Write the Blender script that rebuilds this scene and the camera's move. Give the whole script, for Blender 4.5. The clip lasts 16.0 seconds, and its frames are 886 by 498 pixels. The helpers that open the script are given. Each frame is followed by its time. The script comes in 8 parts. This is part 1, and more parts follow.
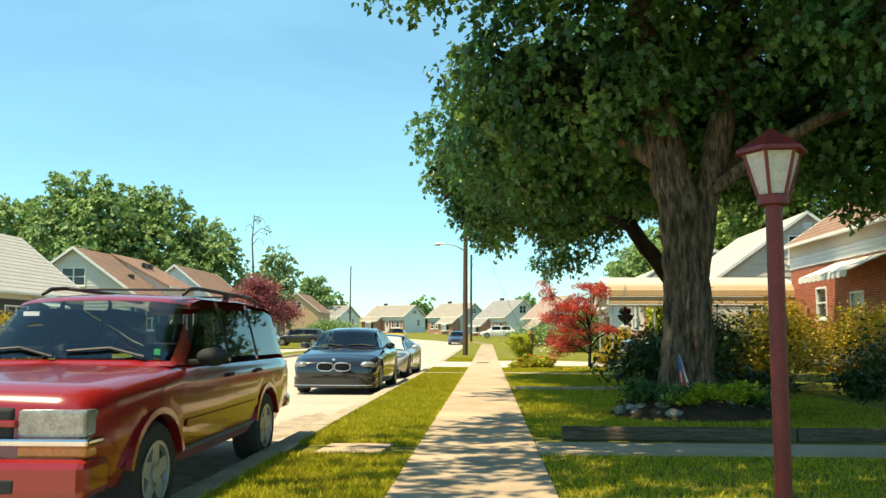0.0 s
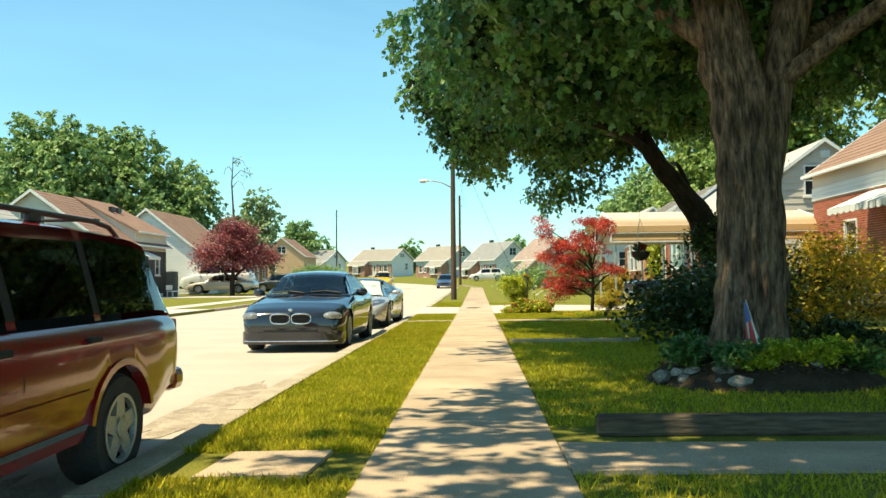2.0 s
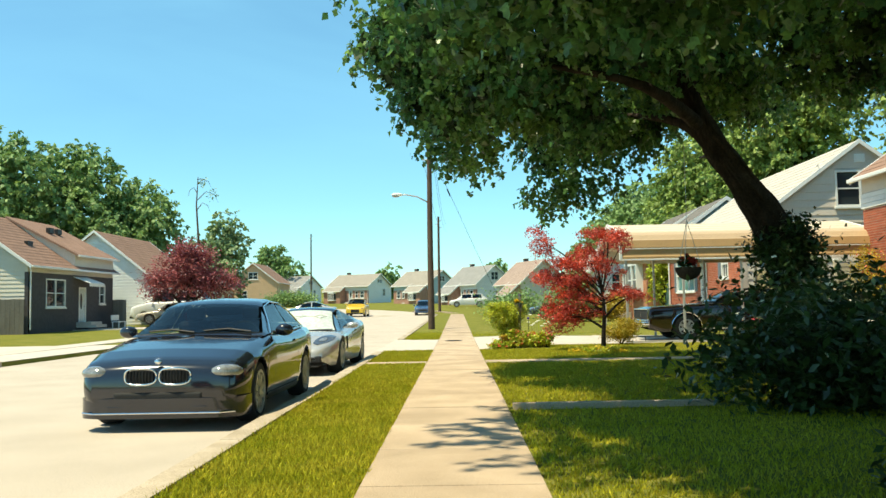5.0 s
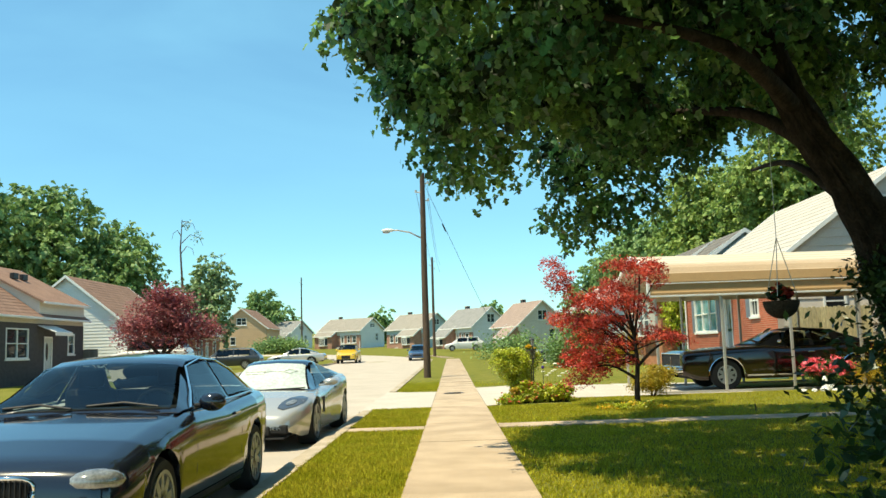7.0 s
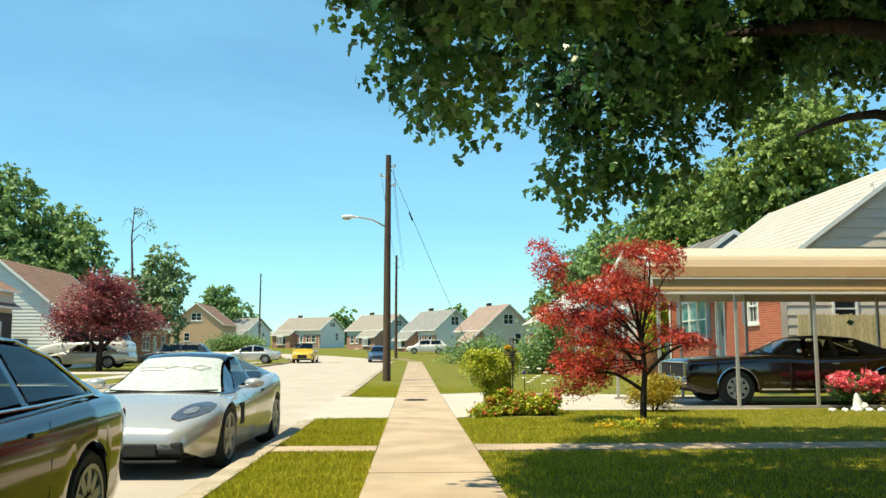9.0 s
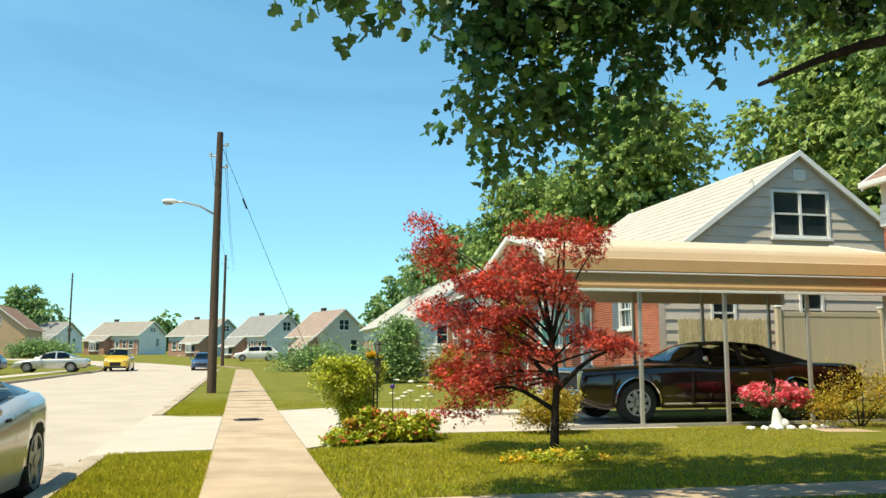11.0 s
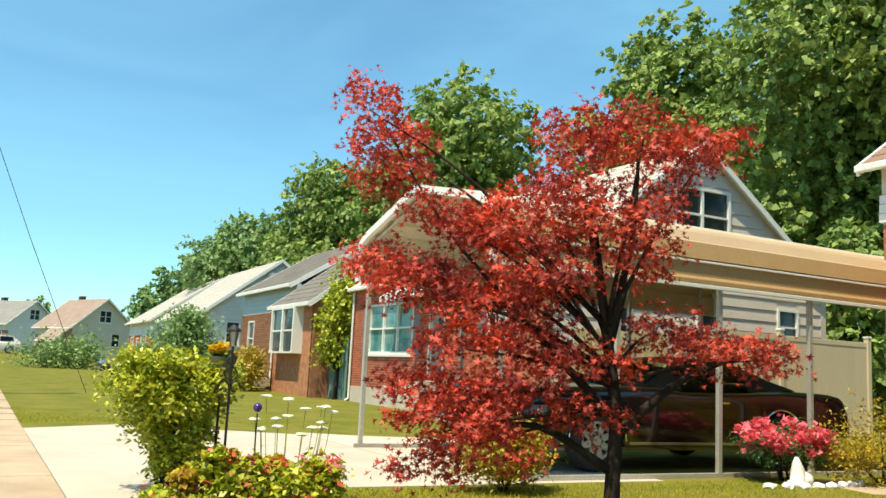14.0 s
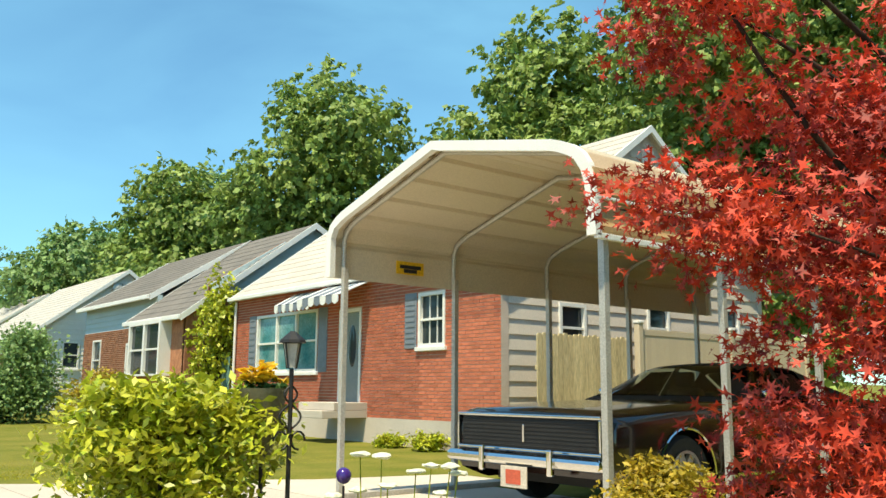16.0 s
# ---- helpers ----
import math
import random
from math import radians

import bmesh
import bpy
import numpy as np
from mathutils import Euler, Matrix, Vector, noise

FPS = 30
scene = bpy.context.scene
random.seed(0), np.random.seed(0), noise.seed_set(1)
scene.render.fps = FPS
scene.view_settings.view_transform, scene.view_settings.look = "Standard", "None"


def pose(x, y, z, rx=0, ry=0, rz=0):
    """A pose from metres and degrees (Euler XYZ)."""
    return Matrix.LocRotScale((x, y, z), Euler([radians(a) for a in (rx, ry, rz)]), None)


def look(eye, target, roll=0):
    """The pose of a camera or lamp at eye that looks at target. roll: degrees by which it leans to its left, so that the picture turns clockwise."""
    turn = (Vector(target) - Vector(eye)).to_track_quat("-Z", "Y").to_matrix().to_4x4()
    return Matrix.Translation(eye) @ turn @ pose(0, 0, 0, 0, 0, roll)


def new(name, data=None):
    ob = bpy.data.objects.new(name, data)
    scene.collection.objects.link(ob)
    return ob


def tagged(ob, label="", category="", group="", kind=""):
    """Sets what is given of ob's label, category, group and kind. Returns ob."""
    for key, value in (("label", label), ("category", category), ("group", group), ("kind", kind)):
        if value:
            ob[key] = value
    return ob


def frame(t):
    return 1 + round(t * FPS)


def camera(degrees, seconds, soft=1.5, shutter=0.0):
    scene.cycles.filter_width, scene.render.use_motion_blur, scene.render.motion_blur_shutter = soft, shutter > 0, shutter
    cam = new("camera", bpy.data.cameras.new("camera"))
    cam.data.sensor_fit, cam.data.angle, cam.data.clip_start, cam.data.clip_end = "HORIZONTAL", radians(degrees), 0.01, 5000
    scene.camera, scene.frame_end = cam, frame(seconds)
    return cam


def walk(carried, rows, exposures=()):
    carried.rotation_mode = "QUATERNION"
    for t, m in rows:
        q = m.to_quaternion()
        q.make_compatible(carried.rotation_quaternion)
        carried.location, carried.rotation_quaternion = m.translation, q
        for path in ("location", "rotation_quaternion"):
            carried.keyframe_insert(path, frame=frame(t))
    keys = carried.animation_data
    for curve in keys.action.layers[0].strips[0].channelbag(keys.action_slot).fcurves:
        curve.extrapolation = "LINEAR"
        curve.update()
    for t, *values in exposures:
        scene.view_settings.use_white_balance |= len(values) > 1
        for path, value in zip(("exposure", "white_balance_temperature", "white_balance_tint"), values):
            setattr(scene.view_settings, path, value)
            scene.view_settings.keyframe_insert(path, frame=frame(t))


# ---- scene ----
cam = camera(54.0, 16.0)
PATH = [
    (0, (0.119, 5.269, 1.141), (0.016, 7.256, 1.342), 0.2),
    (0.5, (0.105, 6.142, 1.105), (-0.001, 8.133, 1.264), 1.4),
    (1, (0.09, 7.072, 1.144), (-0.031, 9.067, 1.221), -0.2),
    (1.5, (0.11, 7.92, 1.153), (0.029, 9.917, 1.232), -0.4),
    (2, (0.083, 8.842, 1.137), (0.005, 10.839, 1.209), -0.6),
    (2.5, (0.061, 9.74, 1.131), (-0.008, 11.738, 1.204), -0.3),
    (3, (0.038, 10.684, 1.147), (-0.082, 12.679, 1.216), -0.7),
    (3.5, (0.072, 11.554, 1.161), (0.006, 13.55, 1.266), -0.4),
    (4, (0.114, 12.516, 1.165), (0.067, 14.511, 1.289), -0.4),
    (6.5, (-0.1, 17.497, 1.292), (-0.111, 19.492, 1.429), -2.0),
    (7, (-0.122, 18.325, 1.314), (-0.134, 20.312, 1.542), -1.9),
    (7.5, (-0.105, 19.282, 1.309), (-0.112, 21.268, 1.545), -1.3),
    (8, (-0.116, 20.055, 1.253), (-0.083, 22.04, 1.489), -0.6),
    (10.5, (-0.274, 25.075, 1.198), (-0.13, 27.056, 1.43), 0.6),
    (11, (-0.295, 25.895, 1.231), (0.153, 27.828, 1.481), -0.1),
    (11.5, (-0.297, 26.911, 1.218), (0.292, 28.806, 1.472), -0.6),
    (12, (-0.283, 27.913, 1.204), (0.403, 29.773, 1.467), 0.3),
    (12.5, (-0.313, 28.874, 1.178), (0.517, 30.674, 1.442), 0.5),
    (13, (-0.383, 29.919, 1.179), (0.495, 31.695, 1.451), 2.2),
    (13.5, (-0.303, 30.95, 1.18), (0.62, 32.703, 1.455), 2.5),
    (14, (-0.183, 32.074, 1.175), (0.742, 33.824, 1.456), 2.8),
    (14.5, (-0.262, 32.983, 1.163), (0.704, 34.71, 1.453), 2.8),
    (15, (-0.324, 33.792, 1.233), (0.668, 35.503, 1.536), 2.6),
    (15.5, (-0.289, 35.017, 1.134), (0.862, 36.617, 1.468), 2.0),
    (16, (-0.371, 35.915, 1.215), (0.875, 37.445, 1.536), 0.4),
]
walk(cam, [(t, look(eye, target, roll)) for t, eye, target, roll in PATH], [(0, 0.7, 7300, 4), (1.5, 0.68, 7200, 3), (3.5, 0.58, 6850, 0), (8, 0.46, 6650, 2), (11, 0.42, 6500, 4), (13, 0.47, 6650, 5), (16, 0.52, 6650, 4)])

# ---- sky, sun ----
SUN_TO = Vector((-0.36, -0.18, 0.915)).normalized()
world = bpy.data.worlds.new("sky")
scene.world = world
world.use_nodes = True
wn = world.node_tree.nodes
sky = wn.new("ShaderNodeTexSky")
sky.sky_type = "NISHITA"
sky.sun_disc = False
sky.sun_elevation = math.asin(SUN_TO.z)
sky.sun_rotation = math.atan2(SUN_TO.x, SUN_TO.y)
sky.air_density, sky.dust_density, sky.ozone_density = 1.0, 0.0, 3.5
wn["Background"].inputs["Strength"].default_value = 0.125
tint = wn.new("ShaderNodeMix")
tint.data_type, tint.blend_type = "RGBA", "MULTIPLY"
tint.inputs["Factor"].default_value, tint.inputs["B"].default_value = 1.0, (0.76, 1.08, 1.08, 1)
world.node_tree.links.new(sky.outputs[0], tint.inputs["A"])
wisps = wn.new("ShaderNodeTexNoise")
wisps.inputs["Scale"].default_value, wisps.inputs["Detail"].default_value, wisps.inputs["Distortion"].default_value = 2.2, 6, 0.6
spread_out = wn.new("ShaderNodeMapping")
spread_out.inputs["Scale"].default_value = (1.0, 1.6, 3.5)
where = wn.new("ShaderNodeTexCoord")
thin = wn.new("ShaderNodeMapRange")
thin.inputs["From Min"].default_value, thin.inputs["From Max"].default_value = 0.38, 0.72
thin.inputs["To Min"].default_value, thin.inputs["To Max"].default_value = 0.10, 0.36
haze = wn.new("ShaderNodeMix")
haze.data_type = "RGBA"
haze.inputs["B"].default_value = (2.3, 5.1, 6.9, 1)
world.node_tree.links.new(where.outputs["Generated"], spread_out.inputs["Vector"])
world.node_tree.links.new(spread_out.outputs[0], wisps.inputs["Vector"])
world.node_tree.links.new(wisps.outputs["Fac"], thin.inputs["Value"])
world.node_tree.links.new(thin.outputs[0], haze.inputs["Factor"])
world.node_tree.links.new(tint.outputs["Result"], haze.inputs["A"])
world.node_tree.links.new(haze.outputs["Result"], wn["Background"].inputs["Color"])
sun_data = bpy.data.lights.new("sun", "SUN")
sun_data.energy, sun_data.angle, sun_data.color = 5.0, radians(0.55), (1.0, 0.87, 0.64)
sun = new("sun", sun_data)
sun.matrix_world = look((0, 0, 60), Vector((0, 0, 60)) - SUN_TO)


# ---- materials ----
def material(name, color, second=None, rough=0.8, metal=0.0, scale=6.0, amount=0.5, fine=60.0, bump=0.15, coat=0.0, per_object=0.0, island=0.0, translucent=0.0, stretch=None, emit=0.0):
    """A surface with a base colour, a second one in patches, grain and relief."""
    m = bpy.data.materials.new(name)
    m.use_nodes = True
    n, l = m.node_tree.nodes, m.node_tree.links
    b = n["Principled BSDF"]
    second = second or tuple(c * 0.72 for c in color)
    co = n.new("ShaderNodeTexCoord")
    vec = co.outputs["Object"]
    if stretch:
        mp = n.new("ShaderNodeMapping")
        mp.inputs["Scale"].default_value = stretch
        l.new(vec, mp.inputs["Vector"])
        vec = mp.outputs[0]
    a = n.new("ShaderNodeTexNoise")
    a.inputs["Scale"].default_value, a.inputs["Detail"].default_value = scale, 5
    l.new(vec, a.inputs["Vector"])
    f = n.new("ShaderNodeTexNoise")
    f.inputs["Scale"].default_value, f.inputs["Detail"].default_value = fine, 3
    l.new(vec, f.inputs["Vector"])
    ramp = n.new("ShaderNodeMapRange")
    ramp.inputs["From Min"].default_value, ramp.inputs["From Max"].default_value = 0.35, 0.65
    l.new(a.outputs["Fac"], ramp.inputs["Value"])
    mul = n.new("ShaderNodeMath")
    mul.operation = "MULTIPLY"
    mul.inputs[1].default_value = amount
    l.new(ramp.outputs[0], mul.inputs[0])
    mix = n.new("ShaderNodeMix")
    mix.data_type = "RGBA"
    mix.inputs["A"].default_value, mix.inputs["B"].default_value = (*color, 1), (*second, 1)
    l.new(mul.outputs[0], mix.inputs["Factor"])
    grain = n.new("ShaderNodeHueSaturation")
    gr = n.new("ShaderNodeMapRange")
    gr.inputs["From Min"].default_value, gr.inputs["From Max"].default_value = 0.3, 0.7
    gr.inputs["To Min"].default_value, gr.inputs["To Max"].default_value = 1 - 0.35 * amount, 1 + 0.35 * amount
    l.new(f.outputs["Fac"], gr.inputs["Value"])
    l.new(mix.outputs["Result"], grain.inputs["Color"])
    value = gr.outputs[0]
    for strength, node, out in ((per_object, "ShaderNodeObjectInfo", "Random"), (island, "ShaderNodeNewGeometry", "Random Per Island")):
        if strength:
            r = n.new(node)
            mr = n.new("ShaderNodeMapRange")
            mr.inputs["To Min"].default_value, mr.inputs["To Max"].default_value = 1 - strength, 1 + strength
            l.new(r.outputs[out], mr.inputs["Value"])
            mm = n.new("ShaderNodeMath")
            mm.operation = "MULTIPLY"
            l.new(value, mm.inputs[0])
            l.new(mr.outputs[0], mm.inputs[1])
            value = mm.outputs[0]
    l.new(value, grain.inputs["Value"])
    l.new(grain.outputs[0], b.inputs["Base Color"])
    b.inputs["Roughness"].default_value, b.inputs["Metallic"].default_value = rough, metal
    b.inputs["Specular IOR Level"].default_value = 0.08 if rough >= 0.9 else 0.5
    b.inputs["Coat Weight"].default_value, b.inputs["Coat Roughness"].default_value = coat, 0.04
    if bump:
        bp = n.new("ShaderNodeBump")
        bp.inputs["Strength"].default_value, bp.inputs["Distance"].default_value = bump, 0.02
        l.new(f.outputs["Fac"], bp.inputs["Height"])
        l.new(bp.outputs[0], b.inputs["Normal"])
    if translucent:
        tr = n.new("ShaderNodeBsdfTranslucent")
        l.new(grain.outputs[0], tr.inputs["Color"])
        ms = n.new("ShaderNodeMixShader")
        ms.inputs[0].default_value = translucent
        l.new(b.outputs[0], ms.inputs[1])
        l.new(tr.outputs[0], ms.inputs[2])
        l.new(ms.outputs[0], n["Material Output"].inputs["Surface"])
    return m


def paint(name, color, rough=0.25, metal=0.0, coat=0.7, second=None):
    return material(name, color, second or tuple(c * 0.9 for c in color), rough, metal, 2.0, 0.35, 300.0, 0.0, coat)


M = {}
M["grass"] = material("lawn_grass", (0.135, 0.15, 0.024), (0.225, 0.20, 0.045), 1.0, 0, 1.1, 0.75, 45, 0.9)
M["blade"] = material("grass_blade", (0.38, 0.37, 0.025), (0.52, 0.45, 0.05), 0.9, 0, 2, 0.8, 30, 0, island=0.3, translucent=0.45)
M["asphalt"] = material("worn_asphalt", (0.50, 0.435, 0.365), (0.40, 0.345, 0.285), 0.9, 0, 0.7, 0.6, 90, 0.35)
M["concrete"] = material("sidewalk_concrete", (0.51, 0.395, 0.285), (0.37, 0.285, 0.20), 0.9, 0, 1.3, 0.85, 110, 0.3, per_object=0.06)
M["drive"] = material("driveway_concrete", (0.56, 0.50, 0.43), (0.46, 0.41, 0.35), 0.9, 0, 1.0, 0.6, 110, 0.25, per_object=0.05)
M["kerb"] = material("kerb_stone", (0.48, 0.40, 0.31), (0.34, 0.28, 0.20), 0.9, 0, 2.5, 0.8, 90, 0.35, per_object=0.08)
M["soil"] = material("dark_soil", (0.045, 0.032, 0.022), (0.08, 0.055, 0.035), 1.0, 0, 5, 0.8, 50, 0.8)
M["bark"] = material("brown_bark", (0.23, 0.155, 0.10), (0.05, 0.036, 0.026), 0.95, 0, 17, 1.0, 60, 1.0, stretch=(1, 1, 0.2))
M["bark_dark"] = material("dark_bark", (0.05, 0.038, 0.03), (0.025, 0.02, 0.016), 0.95, 0, 6, 0.9, 30, 0.9, stretch=(1, 1, 0.3))
M["leaf"] = material("maple_leaf", (0.055, 0.16, 0.06), (0.17, 0.28, 0.06), 0.34, 0, 0.9, 0.9, 20, 0, island=0.5, translucent=0.48)
# The maple leaf again, darkened: the crown's inner shade is in its colour.
M["leaf_shaded"] = material("shade_darkened_maple_leaf", (0.014, 0.035, 0.010), (0.028, 0.055, 0.012), 0.7, 0, 0.9, 0.8, 20, 0, island=0.4, translucent=0.06)
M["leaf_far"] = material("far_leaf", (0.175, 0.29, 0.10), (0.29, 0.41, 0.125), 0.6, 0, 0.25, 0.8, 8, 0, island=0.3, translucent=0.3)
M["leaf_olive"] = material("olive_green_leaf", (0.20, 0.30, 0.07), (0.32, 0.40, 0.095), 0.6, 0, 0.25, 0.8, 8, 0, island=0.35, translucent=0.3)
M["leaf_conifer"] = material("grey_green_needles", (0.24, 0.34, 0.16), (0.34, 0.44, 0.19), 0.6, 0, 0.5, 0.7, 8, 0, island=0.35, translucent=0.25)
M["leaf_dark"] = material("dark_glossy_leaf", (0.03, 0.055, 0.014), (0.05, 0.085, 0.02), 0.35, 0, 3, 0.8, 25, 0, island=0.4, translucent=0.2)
M["leaf_lime"] = material("lime_leaf", (0.27, 0.35, 0.022), (0.58, 0.56, 0.045), 0.4, 0, 6, 0.9, 30, 0, island=0.4, translucent=0.3)
M["leaf_red"] = material("scarlet_maple_leaf", (0.68, 0.075, 0.03), (0.26, 0.024, 0.022), 0.6, 0, 2.2, 0.95, 25, 0, island=0.45, translucent=0.2)
M["leaf_plum"] = material("plum_maple_leaf", (0.27, 0.07, 0.085), (0.36, 0.115, 0.11), 0.5, 0, 0.8, 0.8, 10, 0, island=0.4, translucent=0.3)
M["leaf_gold"] = material("golden_leaf", (0.52, 0.36, 0.025), (0.28, 0.25, 0.03), 0.5, 0, 4, 0.8, 25, 0, island=0.35, translucent=0.35)
M["petal_pink"] = material("pink_petal", (0.9, 0.13, 0.2), (0.85, 0.22, 0.26), 0.5, 0, 6, 0.7, 40, 0, island=0.3, translucent=0.3)
M["petal_orange"] = material("orange_petal", (0.75, 0.17, 0.07), (0.6, 0.06, 0.05), 0.5, 0, 6, 0.7, 40, 0, island=0.3, translucent=0.3)
M["petal_yellow"] = material("yellow_petal", (0.75, 0.50, 0.02), (0.7, 0.4, 0.02), 0.5, 0, 6, 0.6, 40, 0, island=0.25, translucent=0.3)
M["petal_white"] = material("white_petal", (0.72, 0.72, 0.60), (0.6, 0.62, 0.45), 0.6, 0, 6, 0.5, 40, 0, island=0.15, translucent=0.2)
M["brick"] = material("red_brick", (0.50, 0.165, 0.095), (0.40, 0.12, 0.075), 0.9, 0, 5, 0.7, 70, 0.4, per_object=0.16, island=0.16)
M["brick_tan"] = material("mixed_brick", (0.42, 0.20, 0.11), (0.25, 0.11, 0.07), 0.9, 0, 5, 0.7, 70, 0.4, per_object=0.3, island=0.3)
M["brick_dark"] = material("dark_brick", (0.085, 0.08, 0.082), (0.06, 0.056, 0.058), 0.9, 0, 5, 0.7, 70, 0.3, island=0.2)
M["mortar"] = material("mortar", (0.60, 0.50, 0.42), (0.52, 0.43, 0.36), 0.95, 0, 3, 0.6, 80, 0.3)
M["siding"] = material("beige_siding", (0.614, 0.543, 0.460), (0.555, 0.484, 0.413), 0.7, 0, 0.9, 0.5, 60, 0.08, per_object=0.04)
M["white_siding"] = material("white_siding", (0.76, 0.75, 0.72), (0.68, 0.67, 0.64), 0.6, 0, 0.8, 0.5, 60, 0.06, per_object=0.03)
M["cream_siding"] = material("cream_siding", (0.66, 0.62, 0.53), (0.58, 0.54, 0.46), 0.6, 0, 0.8, 0.5, 60, 0.06, per_object=0.03)
M["blue_siding"] = material("pale_blue_siding", (0.46, 0.55, 0.56), (0.40, 0.48, 0.49), 0.6, 0, 0.8, 0.5, 60, 0.06, per_object=0.03)
M["tan_siding"] = material("tan_siding", (0.58, 0.38, 0.22), (0.50, 0.33, 0.19), 0.7, 0, 0.8, 0.5, 60, 0.06)
M["white"] = material("white_trim_paint", (0.80, 0.79, 0.75), (0.70, 0.69, 0.65), 0.5, 0, 3, 0.35, 90, 0.05)
M["roof_cream"] = material("pale_shingle", (0.52, 0.475, 0.42), (0.44, 0.40, 0.35), 0.95, 0, 1.5, 0.7, 50, 0.5)
M["roof_brown"] = material("brown_shingle", (0.31, 0.195, 0.145), (0.23, 0.145, 0.11), 0.95, 0, 1.5, 0.7, 50, 0.5)
M["roof_grey"] = material("grey_shingle", (0.16, 0.15, 0.14), (0.22, 0.20, 0.18), 0.95, 0, 1.5, 0.7, 50, 0.5)
M["roof_ash"] = material("ash_grey_shingle", (0.25, 0.245, 0.235), (0.31, 0.30, 0.285), 0.95, 0, 1.5, 0.7, 50, 0.5)
M["roof_sand"] = material("sand_grey_shingle", (0.34, 0.305, 0.26), (0.28, 0.255, 0.22), 0.95, 0, 1.5, 0.7, 50, 0.5)
M["roof_rose"] = material("faded_rose_shingle", (0.36, 0.27, 0.225), (0.29, 0.22, 0.19), 0.95, 0, 1.5, 0.7, 50, 0.5)
M["brick_rose"] = material("faded_rose_brick", (0.43, 0.25, 0.18), (0.33, 0.18, 0.13), 0.9, 0, 3, 0.8, 70, 0.4)
M["roof_pale"] = material("light_grey_shingle", (0.44, 0.42, 0.385), (0.50, 0.47, 0.43), 0.95, 0, 1.5, 0.7, 50, 0.5)
M["glass"] = material("window_glass", (0.03, 0.04, 0.045), (0.02, 0.03, 0.03), 0.05, 0, 1, 0.3, 40, 0.0)
M["glass_teal"] = material("curtained_glass", (0.05, 0.2, 0.22), (0.22, 0.36, 0.36), 0.08, 0, 1.4, 0.9, 30, 0.0)
# Carport steel: cream is the sheet's colour, tan and ochre hold the eave's shade.
M["tin_shaded"] = material("shaded_tan_carport_steel", (0.50, 0.36, 0.22), (0.43, 0.31, 0.19), 0.4, 0.0, 1.2, 0.5, 80, 0.05)
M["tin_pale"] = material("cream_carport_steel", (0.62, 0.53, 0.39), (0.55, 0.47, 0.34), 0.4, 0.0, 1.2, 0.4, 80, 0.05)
M["tin_shade_band"] = material("shade_ochre_band", (0.46, 0.29, 0.13), (0.40, 0.25, 0.11), 0.5, 0, 2, 0.5, 80, 0.05)
M["galv"] = material("galvanised_steel", (0.52, 0.50, 0.45), (0.42, 0.40, 0.36), 0.5, 0.4, 4, 0.6, 60, 0.1)
M["pole_wood"] = material("weathered_pole_wood", (0.12, 0.085, 0.06), (0.07, 0.05, 0.04), 0.9, 0, 6, 0.8, 40, 0.6, stretch=(1, 1, 0.1))
M["fence_wood"] = material("pale_fence_wood", (0.62, 0.50, 0.28), (0.50, 0.39, 0.21), 0.85, 0, 5, 0.7, 50, 0.3, per_object=0.12, stretch=(1, 1, 0.15))
M["tie_wood"] = material("dark_tie_wood", (0.075, 0.058, 0.042), (0.13, 0.10, 0.07), 0.95, 0, 4, 0.9, 40, 0.7, stretch=(0.15, 1, 1))
M["vinyl"] = material("tan_vinyl_fence", (0.60, 0.50, 0.36), (0.54, 0.45, 0.32), 0.5, 0, 1, 0.3, 60, 0.03, per_object=0.03)
M["stone"] = material("pale_field_stone", (0.34, 0.30, 0.25), (0.15, 0.13, 0.11), 0.9, 0, 4, 0.9, 40, 0.6, per_object=0.25)
M["red_paint"] = material("red_post_paint", (0.17, 0.014, 0.012), (0.11, 0.011, 0.01), 0.5, 0, 5, 0.6, 60, 0.15)
M["black"] = material("black_iron", (0.02, 0.02, 0.02), (0.035, 0.03, 0.028), 0.5, 0.3, 8, 0.6, 60, 0.1)
M["rubber"] = material("tyre_rubber", (0.02, 0.02, 0.02), (0.035, 0.033, 0.03), 0.85, 0, 10, 0.7, 60, 0.2)
M["well"] = material("dark_plastic", (0.012, 0.012, 0.012), (0.02, 0.02, 0.02), 0.8, 0, 10, 0.6, 60, 0.1)
M["alloy"] = material("alloy_metal", (0.46, 0.45, 0.44), (0.34, 0.34, 0.33), 0.4, 0.5, 8, 0.5, 60, 0.03)
M["chrome"] = material("chrome", (0.75, 0.75, 0.75), (0.65, 0.65, 0.65), 0.08, 1.0, 8, 0.2, 60, 0.0)
def see_through(name, tint, gloss_rough=0.02):
    """Thin tinted glass: lets light through, and mirrors at a slant."""
    m = bpy.data.materials.new(name)
    m.use_nodes = True
    n, l = m.node_tree.nodes, m.node_tree.links
    n.remove(n["Principled BSDF"])
    t, g, f, x = n.new("ShaderNodeBsdfTransparent"), n.new("ShaderNodeBsdfGlossy"), n.new("ShaderNodeFresnel"), n.new("ShaderNodeMixShader")
    t.inputs["Color"].default_value = (*tint, 1)
    g.inputs["Roughness"].default_value = gloss_rough
    f.inputs["IOR"].default_value = 1.6
    l.new(f.outputs[0], x.inputs[0]), l.new(t.outputs[0], x.inputs[1]), l.new(g.outputs[0], x.inputs[2])
    l.new(x.outputs[0], n["Material Output"].inputs["Surface"])
    return m


